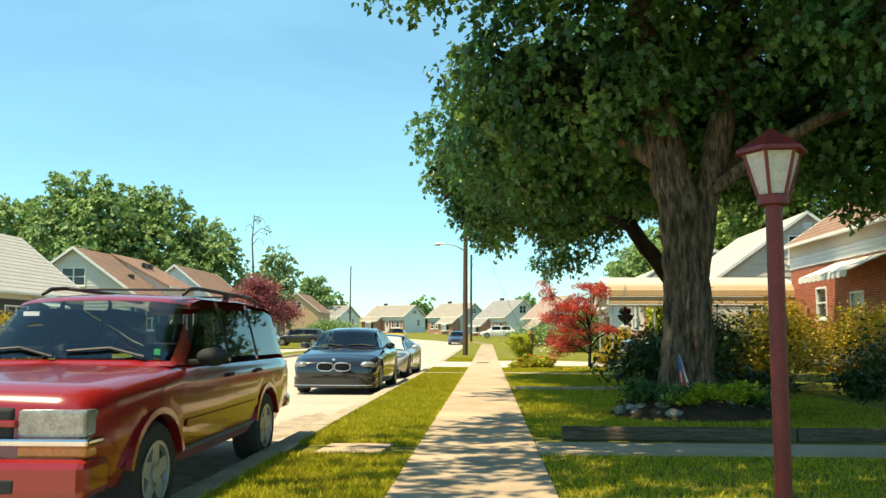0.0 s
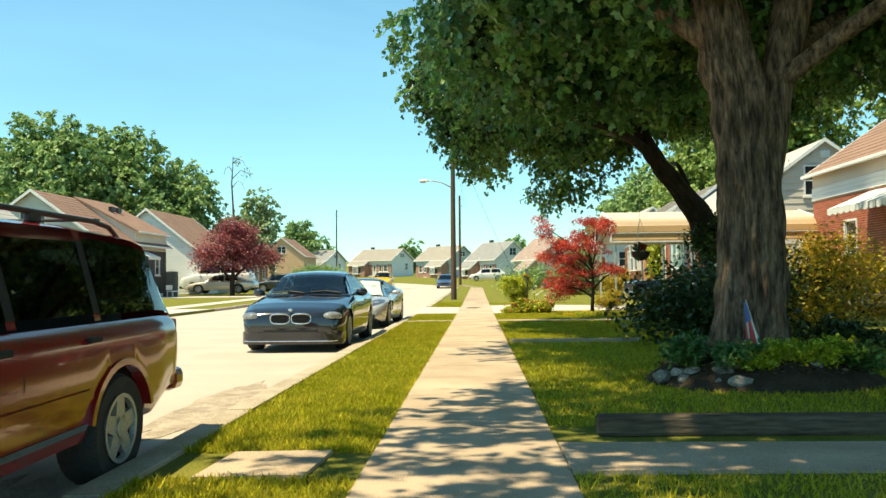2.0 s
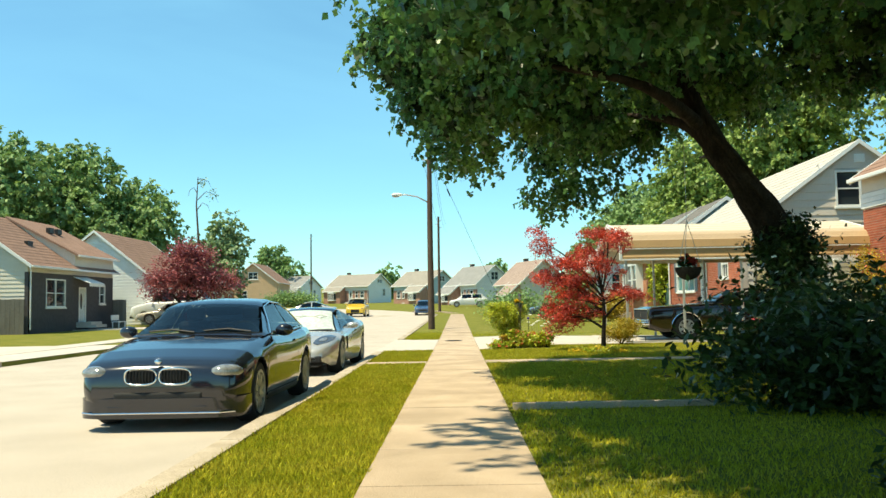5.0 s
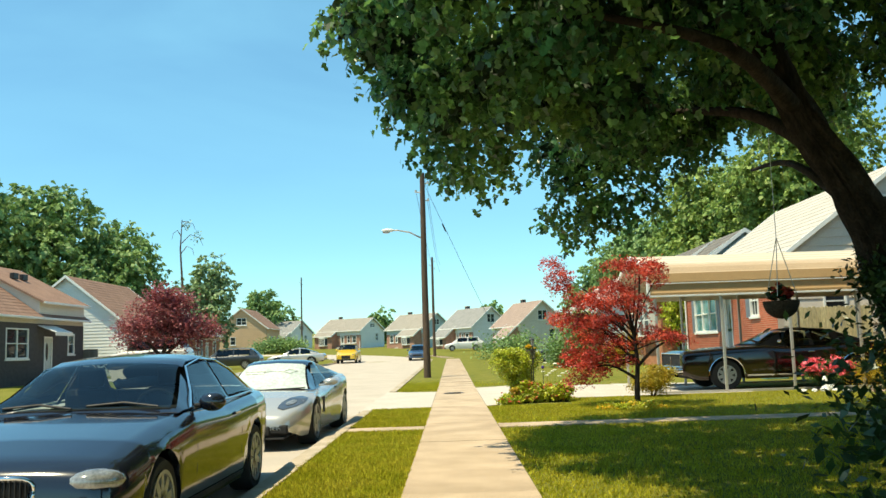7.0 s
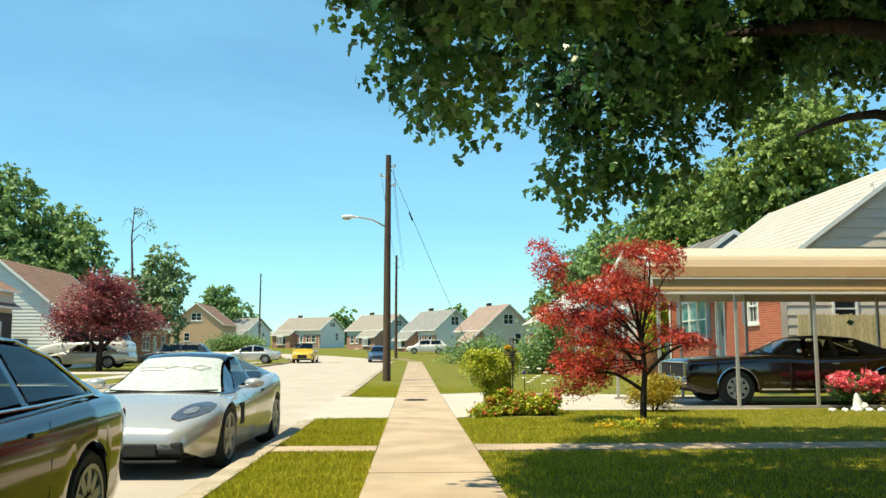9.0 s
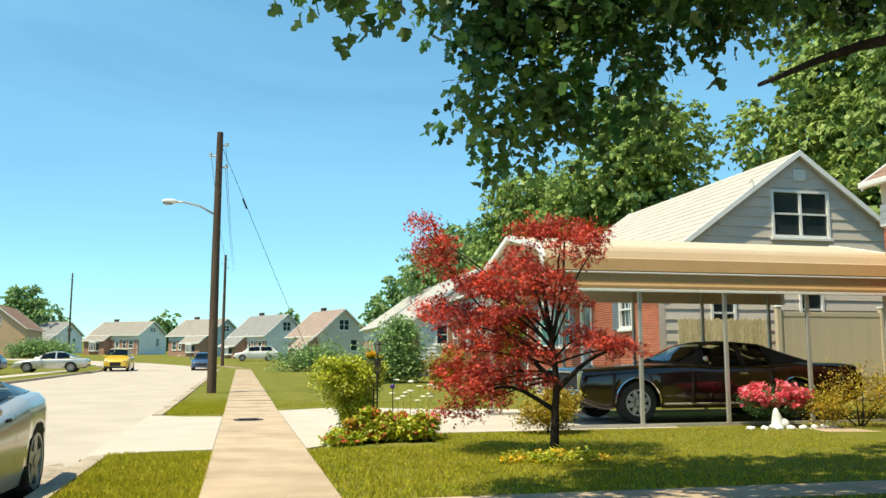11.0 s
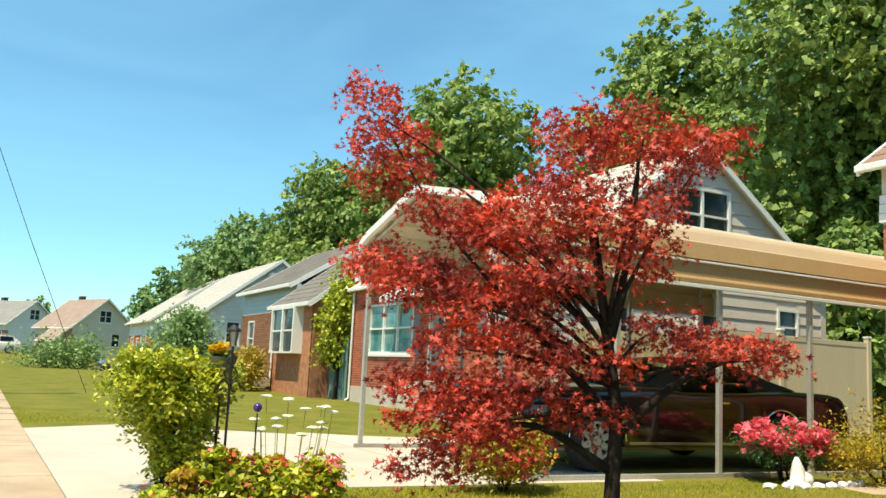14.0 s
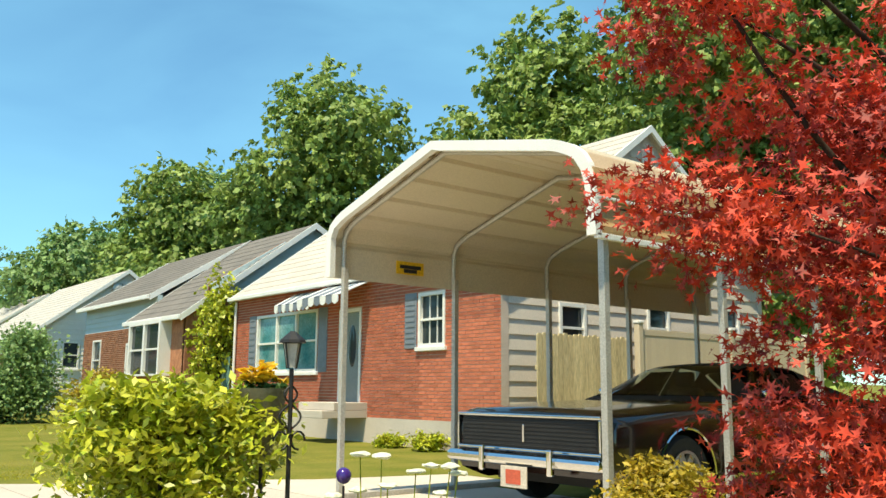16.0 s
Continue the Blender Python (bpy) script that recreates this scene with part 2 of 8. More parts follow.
M["car_glass"] = see_through("tinted_car_glass", (0.42, 0.52, 0.50))
M["car_glass_dark"] = see_through("dark_car_glass", (0.06, 0.08, 0.08))
M["lens"] = material("clear_lamp_lens", (0.30, 0.30, 0.28), (0.16, 0.16, 0.15), 0.1, 0.3, 14, 0.7, 60, 0.05, coat=1.0)
M["amber"] = material("amber_lens", (0.60, 0.18, 0.03), (0.5, 0.13, 0.02), 0.12, 0, 14, 0.5, 60, 0.05, coat=1.0)
M["shade"] = material("silver_sunshade", (0.50, 0.56, 0.52), (0.42, 0.49, 0.46), 0.6, 0.0, 4, 0.6, 20, 0.4)
M["car_red"] = paint("red_car_paint", (0.25, 0.011, 0.012), 0.2)
M["car_black"] = paint("black_car_paint", (0.012, 0.014, 0.022), 0.12)
M["car_silver"] = paint("silver_car_paint", (0.58, 0.56, 0.52), 0.25, 0.45)
M["car_maroon"] = paint("black_maroon_car_paint", (0.018, 0.006, 0.006), 0.15)
M["car_yellow"] = paint("yellow_car_paint", (0.72, 0.46, 0.02), 0.3)
M["car_blue"] = paint("blue_car_paint", (0.03, 0.06, 0.13), 0.25)
M["car_white"] = paint("white_car_paint", (0.72, 0.71, 0.68), 0.3)
M["car_beige"] = paint("champagne_car_paint", (0.62, 0.55, 0.43), 0.25, 0.3)
M["car_grey"] = paint("dark_grey_car_paint", (0.05, 0.055, 0.06), 0.25, 0.3)
M["lamp_dark"] = material("smoked_lamp_lens", (0.05, 0.055, 0.06), (0.10, 0.10, 0.105), 0.08, 0, 14, 0.7, 60, 0.0, coat=1.0)
M["patch"] = material("worn_road_patch", (0.46, 0.38, 0.295), (0.30, 0.245, 0.185), 0.95, 0, 5, 1.0, 70, 0.6)
M["storm"] = material("grey_storm_door", (0.20, 0.23, 0.23), (0.27, 0.30, 0.30), 0.15, 0, 2, 0.5, 40, 0.0)
M["vinyl_top"] = material("black_vinyl_top", (0.02, 0.018, 0.017), (0.03, 0.026, 0.024), 0.7, 0, 8, 0.5, 120, 0.25)
M["flag_red"] = material("red_cloth", (0.62, 0.09, 0.08), None, 0.8)
M["flag_white"] = material("white_cloth", (0.75, 0.74, 0.72), None, 0.8)
M["flag_blue"] = material("blue_cloth", (0.14, 0.20, 0.45), None, 0.8)
M["plate"] = material("number_plate", (0.62, 0.55, 0.45), None, 0.5)
M["plate_red"] = material("red_plate", (0.55, 0.10, 0.05), None, 0.5)
M["green_sticker"] = material("green_sticker", (0.04, 0.42, 0.14), None, 0.5)
M["planter_olive"] = material("olive_planter", (0.17, 0.15, 0.09), (0.12, 0.11, 0.07), 0.7)
M["wire"] = material("black_cable", (0.02, 0.02, 0.02), None, 0.7)


# ---- mesh tools ----
def part(name, bm, mat, parent=None, label="", smooth=False, weld=False):
    """Link a bmesh as one mesh object, under a parent where one is given."""
    if weld:
        bmesh.ops.remove_doubles(bm, verts=bm.verts, dist=0.0005)
    bmesh.ops.recalc_face_normals(bm, faces=bm.faces)
    me = bpy.data.meshes.new(name)
    bm.to_mesh(me)
    bm.free()
    if isinstance(mat, str):
        mat = M[mat]
    me.materials.append(mat)
    if smooth:
        me.polygons.foreach_set("use_smooth", [True] * len(me.polygons))
        if smooth != "all":
            me.set_sharp_from_angle(angle=radians(38))
    ob = new(name, me)
    if parent is not None:
        ob.parent = parent
    if label:
        ob["label"] = label
    return ob


def thing(name, place, label, category, group="", kind="", turn=0.0):
    ob = new(name)
    ob.empty_display_size = 0.2
    ob.matrix_world = pose(*place, 0, 0, turn)
    return tagged(ob, label, category, group, kind)


def B():
    return bmesh.new()


def box(bm, a, b, bevel=0.0):
    x0, y0, z0 = a
    x1, y1, z1 = b
    made = bmesh.ops.create_cube(bm, size=1.0, matrix=Matrix.Translation(((x0 + x1) / 2, (y0 + y1) / 2, (z0 + z1) / 2)) @ Matrix.Diagonal((abs(x1 - x0), abs(y1 - y0), abs(z1 - z0), 1)))
    if bevel:
        vs = set(made["verts"])
        es = [e for e in bm.edges if e.verts[0] in vs and e.verts[1] in vs]
        bmesh.ops.bevel(bm, geom=es, offset=bevel, segments=2, affect="EDGES", profile=0.5)
    return bm


def poly_prism(bm, pts, axis, a, b):
    """A polygon of (u, v) points drawn out along an axis from a to b."""
    def at(u, v, w):
        return {"x": (w, u, v), "y": (u, w, v), "z": (u, v, w)}[axis]
    lo = [bm.verts.new(at(u, v, a)) for u, v in pts]
    hi = [bm.verts.new(at(u, v, b)) for u, v in pts]
    n = len(pts)
    bm.faces.new(lo), bm.faces.new(hi[::-1])
    for i in range(n):
        bm.faces.new((lo[i], hi[i], hi[(i + 1) % n], lo[(i + 1) % n]))
    return bm


def tube(bm, pts, radii, sides=8, wobble=0.0):
    """A round bar through the points, with a radius at each."""
    pts = [Vector(p) for p in pts]
    if not hasattr(radii, "__len__"):
        radii = [radii] * len(pts)
    rings = []
    last = None
    for i, p in enumerate(pts):
        d = (pts[min(i + 1, len(pts) - 1)] - pts[max(i - 1, 0)]).normalized()
        s = d.orthogonal().normalized() if abs(d.z) > 0.9 else d.cross(Vector((0, 0, 1))).normalized()
        if abs(d.z) > 0.9:
            s = (Vector((1, 0, 0)) - d * d.x).normalized()
        if last is not None and (last - d * last.dot(d)).length > 0.05:
            s = (last - d * last.dot(d)).normalized()
        last = s
        u = d.cross(s)
        ring = []
        for k in range(sides):
            a = math.tau * k / sides
            r = radii[i] * (1 + wobble * noise.noise((math.cos(a) * 1.7, math.sin(a) * 1.7, p.z * 0.9 + p.x)))
            ring.append(bm.verts.new(p + s * math.cos(a) * r + u * math.sin(a) * r))
        rings.append(ring)
    for a, b in zip(rings, rings[1:]):
        for k in range(sides):
            bm.faces.new((a[k], a[(k + 1) % sides], b[(k + 1) % sides], b[k]))
    bm.faces.new(rings[0][::-1]), bm.faces.new(rings[-1])
    return bm


def disc(bm, centre, radius, depth, axis="x", sides=24):
    c = Vector(centre)
    d = {"x": Vector((1, 0, 0)), "y": Vector((0, 1, 0)), "z": Vector((0, 0, 1))}[axis]
    return tube(bm, [c - d * depth / 2, c + d * depth / 2], radius, sides)


STAR = [(0, -0.5), (0.5, -0.12), (0.2, 0.12), (0.05, 0.55), (-0.22, 0.12), (-0.5, -0.05)]
MAPLE = [(0, -0.46), (0.5, -0.14), (0.24, 0.06), (0.3, 0.34), (0.0, 0.56), (-0.3, 0.34), (-0.22, 0.06), (-0.5, -0.14)]
KITE = [(0, -0.5), (0.44, -0.06), (0.06, 0.55), (-0.42, 0.04)]
OVAL = [(0, -0.5), (0.24, -0.02), (0, 0.5), (-0.24, 0.05)]
FINGER = [(0, -0.5), (0.1, -0.1), (0.5, 0.1), (0.12, 0.12), (0.25, 0.5), (0, 0.2), (-0.25, 0.5), (-0.12, 0.12), (-0.5, 0.1), (-0.1, -0.1)]
RAG = [(0.05, -0.5), (0.42, 0.1), (0.02, 0.12), (-0.2, 0.5), (-0.45, -0.1)]


def leaf_mesh(name, points, size, mat, shape=OVAL, seed=1, flat=0.35, parent=None, label="", spread=0.35):
    """One mesh of many single leaves at the points, each turned its own way."""
    rng = np.random.default_rng(seed)
    p = np.asarray(points, float)
    n, k = len(p), len(shape)
    s = np.array([(u, v, 0.18 * abs(u)) for u, v in shape])
    axis = rng.normal(size=(n, 3))
    axis[:, 2] = np.abs(axis[:, 2]) + flat
    axis /= np.linalg.norm(axis, axis=1)[:, None]
    ref = rng.normal(size=(n, 3))
    a = np.cross(axis, ref)
    a /= np.linalg.norm(a, axis=1)[:, None]
    b = np.cross(axis, a)
    sz = size * (1 + spread * rng.uniform(-1, 1, n))
    v = p[:, None, :] + sz[:, None, None] * (s[None, :, 0:1] * a[:, None] + s[None, :, 1:2] * b[:, None] + s[None, :, 2:3] * axis[:, None])
    me = bpy.data.meshes.new(name)
    me.vertices.add(n * k)
    me.vertices.foreach_set("co", v.reshape(-1))
    me.loops.add(n * k)
    me.loops.foreach_set("vertex_index", np.arange(n * k))
    me.polygons.add(n)
    me.polygons.foreach_set("loop_start", np.arange(0, n * k, k))
    me.update(calc_edges=True)
    me.materials.append(M[mat] if isinstance(mat, str) else mat)
    ob = new(name, me)
    if parent is not None:
        ob.parent = parent
    if label:
        ob["label"] = label
    return ob


def cloud(clumps, per, seed, shell=0.55, sub=0.32, least=26):
    """Points in sprays inside ellipsoids (x, y, z, rx, ry, rz), thicker toward their skins."""
    rng = np.random.default_rng(seed)
    out = []
    for x, y, z, rx, ry, rz in clumps:
        vol = (rx * ry * rz) ** (2 / 3)
        sprays = max(least, int(vol * 13))
        d = rng.normal(size=(sprays, 3))
        d /= np.linalg.norm(d, axis=1)[:, None]
        r = rng.uniform(shell, 1.0, sprays)[:, None]
        c = d * r * (1 + 0.12 * rng.normal(size=(sprays, 1)))
        c = c * (rx, ry, rz) + (x, y, z)
        m = max(4, int(per))
        q = np.repeat(c, m, axis=0)
        q += rng.normal(size=q.shape) * sub * np.array((1, 1, 0.7)) * min(1.0, (rx * ry * rz) ** (1 / 3))
        out.append(q)
    return np.concatenate(out)


def sprays(clumps, per_area, leaves, seed, reach=0.42, under=0.0, droop=0.55, sag=0.18, stray=0.055, out=0.7):
    """Leaves on drooping twigs over the skins of ellipsoids: their places, faces and tips."""
    rng = np.random.default_rng(seed)
    P, N, T = [], [], []
    for x, y, z, rx, ry, rz in clumps:
        n = max(6, int(per_area * ((rx * ry + ry * rz + rz * rx) * 4.19)))
        d = rng.normal(size=(n, 3))
        d[:, 2] -= under
        d /= np.linalg.norm(d, axis=1)[:, None]
        root = d * rng.uniform(0.62, 0.98, n)[:, None] * (rx, ry, rz) + (x, y, z)
        way = d * (0.9, 0.9, 0.5) + rng.normal(size=(n, 3)) * 0.35 - (0, 0, droop)
        way /= np.linalg.norm(way, axis=1)[:, None]
        long = reach * rng.uniform(0.5, 1.25, n)
        f = rng.uniform(0.0, 1.0, (n, leaves))
        p = root[:, None] + way[:, None] * (long[:, None] * f)[:, :, None] - np.array((0, 0, sag)) * (f ** 2)[:, :, None]
        p += rng.normal(size=p.shape) * (stray, stray, stray * 0.7)
        face = np.repeat((d * out + (0, 0, 0.55))[:, None], leaves, 1) + rng.normal(size=p.shape) * 0.65
        tip = np.repeat((way * 0.7 + d * 0.4 - (0, 0, 0.35))[:, None], leaves, 1) + rng.normal(size=p.shape) * 0.5
        P.append(p.reshape(-1, 3)), N.append(face.reshape(-1, 3)), T.append(tip.reshape(-1, 3))
    return np.concatenate(P), np.concatenate(N), np.concatenate(T)


def leafage(name, grown, size, mat, shape=MAPLE, seed=1, parent=None, spread=0.35, label=""):
    """One mesh of leaves that hang from their twigs."""
    rng = np.random.default_rng(seed)
    p, face, tip = grown
    n, k = len(p), len(shape)
    face = face / np.linalg.norm(face, axis=1)[:, None]
    tip = tip - face * (tip * face).sum(1)[:, None]
    tip /= np.linalg.norm(tip, axis=1)[:, None] + 1e-9
    side = np.cross(tip, face)
    sz = size * (1 + spread * rng.uniform(-1, 1, n))
    fold = rng.uniform(0.05, 0.35, n)
    u, v = np.array([q[0] for q in shape]), np.array([q[1] for q in shape])
    co = p[:, None] + sz[:, None, None] * (u[None, :, None] * side[:, None] + (v + 0.45)[None, :, None] * tip[:, None] + (fold[:, None] * np.abs(u)[None] - 0.25 * (v + 0.45)[None] ** 2)[:, :, None] * face[:, None])
    me = bpy.data.meshes.new(name)
    me.vertices.add(n * k)
    me.vertices.foreach_set("co", co.reshape(-1))
    me.loops.add(n * k)
    me.loops.foreach_set("vertex_index", np.arange(n * k))
    me.polygons.add(n)
    me.polygons.foreach_set("loop_start", np.arange(0, n * k, k))
    me.update(calc_edges=True)
    me.materials.append(M[mat] if isinstance(mat, str) else mat)
    ob = new(name, me)
    if parent is not None:
        ob.parent = parent
    if label:
        ob["label"] = label
    return ob


def rise(y):
    """The ground climbs a little beyond the driveway."""
    return 0.006 * max(0.0, y - 46) + 0.018 * max(0.0, y - 104)


def bend(y):
    """The street swings to the left far off."""
    return -0.011 * max(0.0, y - 100) ** 2


# ---- ground, road, kerbs, pavement ----
YS = [-60, -20, 0, 10, 20, 30, 40, 46, 60, 75, 90, 100, 108, 116, 124, 132, 140, 150, 160, 170, 200, 260, 1500]
XS = [(-1500, 0), (-200, 0), (-60, 0), (-20, 0), (-11.25, 0.0), (-11.2, -0.16), (-7, -0.14), (-2.2, -0.16), (-2.1, -0.02), (-0.2, -0.02), (0.9, -0.02), (6, 0.0), (20, 0.02), (60, 0.02), (200, 0), (1500, 0)]
bm = B()
grid = []
for y in YS:
    row = []
    for x, z in XS:
        shift = bend(min(y, 170)) if abs(x) < 100 else 0
        row.append(bm.verts.new((x + shift, y, z + rise(y))))
    grid.append(row)
for r0, r1 in zip(grid, grid[1:]):
    for i in range(len(XS) - 1):
        bm.faces.new((r0[i], r0[i + 1], r1[i + 1], r1[i]))
tagged(part("ground", bm, "grass"), "mown yellow-green grass lawns along the street", "lawn", kind="structure")


def strip(name, x0, x1, y0, y1, z, mat, label, category, thick=0.1, step=8.0):
    """A slab that follows the street from y0 to y1."""
    ys = []
    y = y0
    while y < y1 - 0.01:
        ys.append(y)
        y += step
    ys.append(y1)
    bm = B()
    rows = []
    for y in ys:
        rows.append([bm.verts.new((x + bend(y), y, zz + rise(y))) for x, zz in ((x0, z - thick), (x0, z), (x1, z), (x1, z - thick))])
    for a, b in zip(rows, rows[1:]):
        for i in range(3):
            bm.faces.new((a[i], a[i + 1], b[i + 1], b[i]))
    bm.faces.new(rows[0]), bm.faces.new(rows[-1][::-1])
    return tagged(part(name, bm, mat), label, category, kind="structure")


road = strip("road", -11.2, -2.15, -40, 170, -0.11, "asphalt", "sun-bleached pale asphalt street with patches", "road", 0.04)
for k, (x, y, rx, ry) in enumerate(((-2.75, 12.9, 0.4, 1.5), (-2.6, 17.6, 0.3, 1.9), (-4.6, 16.6, 0.9, 0.5), (-5.6, 14.8, 0.7, 0.35), (-6.4, 19.0, 1.0, 0.3), (-2.55, 36.0, 0.28, 2.2), (-4.4, 47.5, 1.1, 0.25), (-2.6, 48.5, 0.3, 2.4))):
    bm = B()
    rim = [(x + rx * math.cos(math.tau * i / 26) * (1 + 0.45 * noise.noise((i * 0.8, k * 3.0, 0))), y + ry * math.sin(math.tau * i / 26) * (1 + 0.45 * noise.noise((i * 0.8, k * 3.0, 5)))) for i in range(26)]
    poly_prism(bm, rim, "z", -0.125, -0.105)
    part("worn_patch", bm, "patch", road)


def slab_row(parent, name, x0, x1, y0, y1, n, mat, z=0.0, thick=0.1, gap=0.008, tilt=0.004, seed=3):
    """Concrete slabs laid one after another along y."""
    rng = random.Random(seed)
    w = (y1 - y0) / n
    for i in range(n):
        bm = B()
        box(bm, (x0, y0 + i * w + gap, z - thick), (x1, y0 + (i + 1) * w - gap, z), 0.006)
        ob = part(name, bm, mat, parent)
        yc = y0 + (i + 0.5) * w
        ob.matrix_local = pose(bend(yc) if yc > 100 else 0, 0, rise(yc) + rng.uniform(-tilt, tilt))
    return parent


pavement = thing("pavement", (0, 0, 0), "pale tan concrete sidewalk of square slabs", "sidewalk", kind="structure")
slab_row(pavement, "slab", -0.625, 0.625, -8.0, 118.0, 84, "concrete", 0.0, 0.08)
kerb = thing("kerb", (0, 0, 0), "worn concrete kerb along the verge", "kerb", kind="structure")
slab_row(kerb, "kerb_stone", -2.14, -1.92, -8.0, 37.9, 15, "kerb", 0.015, 0.3, 0.006, 0.006, 5)
slab_row(kerb, "kerb_stone", -2.14, -1.92, 46.2, 118.0, 24, "kerb", 0.015, 0.3, 0.006, 0.006, 6)
far_kerb = thing("far_kerb", (0, 0, 0), "worn concrete kerb across the street", "kerb", kind="structure")
slab_row(far_kerb, "kerb_stone", -11.42, -11.2, -8.0, 36.0, 14, "kerb", 0.015, 0.3, 0.006, 0.006, 7)
slab_row(far_kerb, "kerb_stone", -11.42, -11.2, 46.0, 118.0, 22, "kerb", 0.015, 0.3, 0.006, 0.006, 8)
drive = thing("driveway", (0, 0, 0), "pale concrete driveway and apron", "driveway", kind="structure")


def plate(parent, name, pts, z, mat, thick=0.07, label=""):
    bm = B()
    poly_prism(bm, pts, "z", z - thick, z)
    return part(name, bm, mat, parent, label)


plate(drive, "apron_slab", [(-2.2, 37.6), (-1.55, 38.4), (-0.633, 38.5), (-0.633, 45.6), (-1.5, 45.8), (-2.2, 46.6)], -0.004, "drive", 0.09)
plate(drive, "drive_slab", [(0.633, 38.3), (1.3, 39.2), (2.4, 40.4), (2.4, 48.6), (0.633, 47.4)], 0.0, "drive")
for xa, xb in ((2.41, 5.0), (5.01, 8.0), (8.01, 11.0), (11.01, 15.0)):
    plate(drive, "drive_slab", [(xa, 40.35), (xb, 40.35), (xb, 44.4), (xa, 44.4)], 0.0 + 0.002 * (xa > 5), "drive")
    if xa < 10:
        plate(drive, "drive_slab", [(xa, 44.41), (xb, 44.41), (xb, 48.3), (xa, 48.4)], 0.0 + 0.003 * (xa > 5), "drive")
for name, pts, label in (
    ("garden_path", [(0.633, 14.05), (12.0, 14.05), (12.0, 14.95), (0.633, 14.95)], "narrow concrete garden path in tree shade"),
    ("garden_path", [(0.633, 32.95), (12.0, 32.95), (12.0, 33.65), (0.633, 33.65)], "narrow concrete garden path across the lawn"),
    ("verge_path", [(-1.91, 32.9), (-0.633, 32.9), (-0.633, 33.5), (-1.91, 33.5)], "short concrete crossing in the grass verge"),
    ("verge_slab", [(-1.6, 13.9), (-0.95, 13.95), (-0.9, 14.7), (-1.55, 14.65)], "small concrete slab sunk in the grass verge"),
    ("edging", [(0.68, 24.78), (3.0, 24.82), (3.0, 24.96), (0.68, 24.93)], "pale concrete lawn edging strip"),
    ("patio_path", [(9.3, 38.9), (14.0, 37.6), (14.0, 38.8), (9.6, 40.3)], "concrete path beside the carport"),
):
    bm = B()
    poly_prism(bm, pts, "z", -0.06, 0.006 if name != "edging" else 0.05)
    tagged(part(name, bm, "concrete"), label, "path", kind="structure")
far_drive = thing("far_driveway", (0, 0, 0), "pale concrete driveway aprons across the street", "driveway", kind="structure")
for y0, y1 in ((36.2, 45.8), (66.0, 71.0)):
    plate(far_drive, "apron_slab", [(-26, y0), (-11.25, y0), (-11.25, y1), (-26, y1)], 0.012 + rise(y1), "drive", 0.05)
strip("far_pavement", -14.2, -13.0, -8, 100, 0.02, "drive", "pale concrete sidewalk across the street", "sidewalk", 0.06)


# ---- houses ----
def bar(parent, name, a, b, mat, bevel=0.01, label=""):
    bm = B()
    box(bm, a, b, bevel)
    return part(name, bm, mat, parent, label)


def wall_cells(length, z0, z1, openings):
    """Rectangles (u0, u1, v0, v1) of a wall round its openings."""
    us = sorted({0.0, length, *[v for o in openings for v in (o[0], o[1])]})
    vs = sorted({z0, z1, *[v for o in openings for v in (o[2], o[3]) if z0 < v < z1]})
    for u0, u1 in zip(us, us[1:]):
        for v0, v1 in zip(vs, vs[1:]):
            um, vm = (u0 + u1) / 2, (v0 + v1) / 2
            if not any(o[0] < um < o[1] and o[2] < vm < o[3] for o in openings):
                yield u0, u1, v0, v1


def put(ob, m):
    ob.matrix_local = m
    return ob


FACE = {  # a wall's own frame: u along, v up, w out of the wall
    "front": lambda W, D: Matrix(((0, 0, -1, 0), (-1, 0, 0, W), (0, 1, 0, 0), (0, 0, 0, 1))),
    "south": lambda W, D: Matrix(((1, 0, 0, 0), (0, 0, -1, 0), (0, 1, 0, 0), (0, 0, 0, 1))),
}


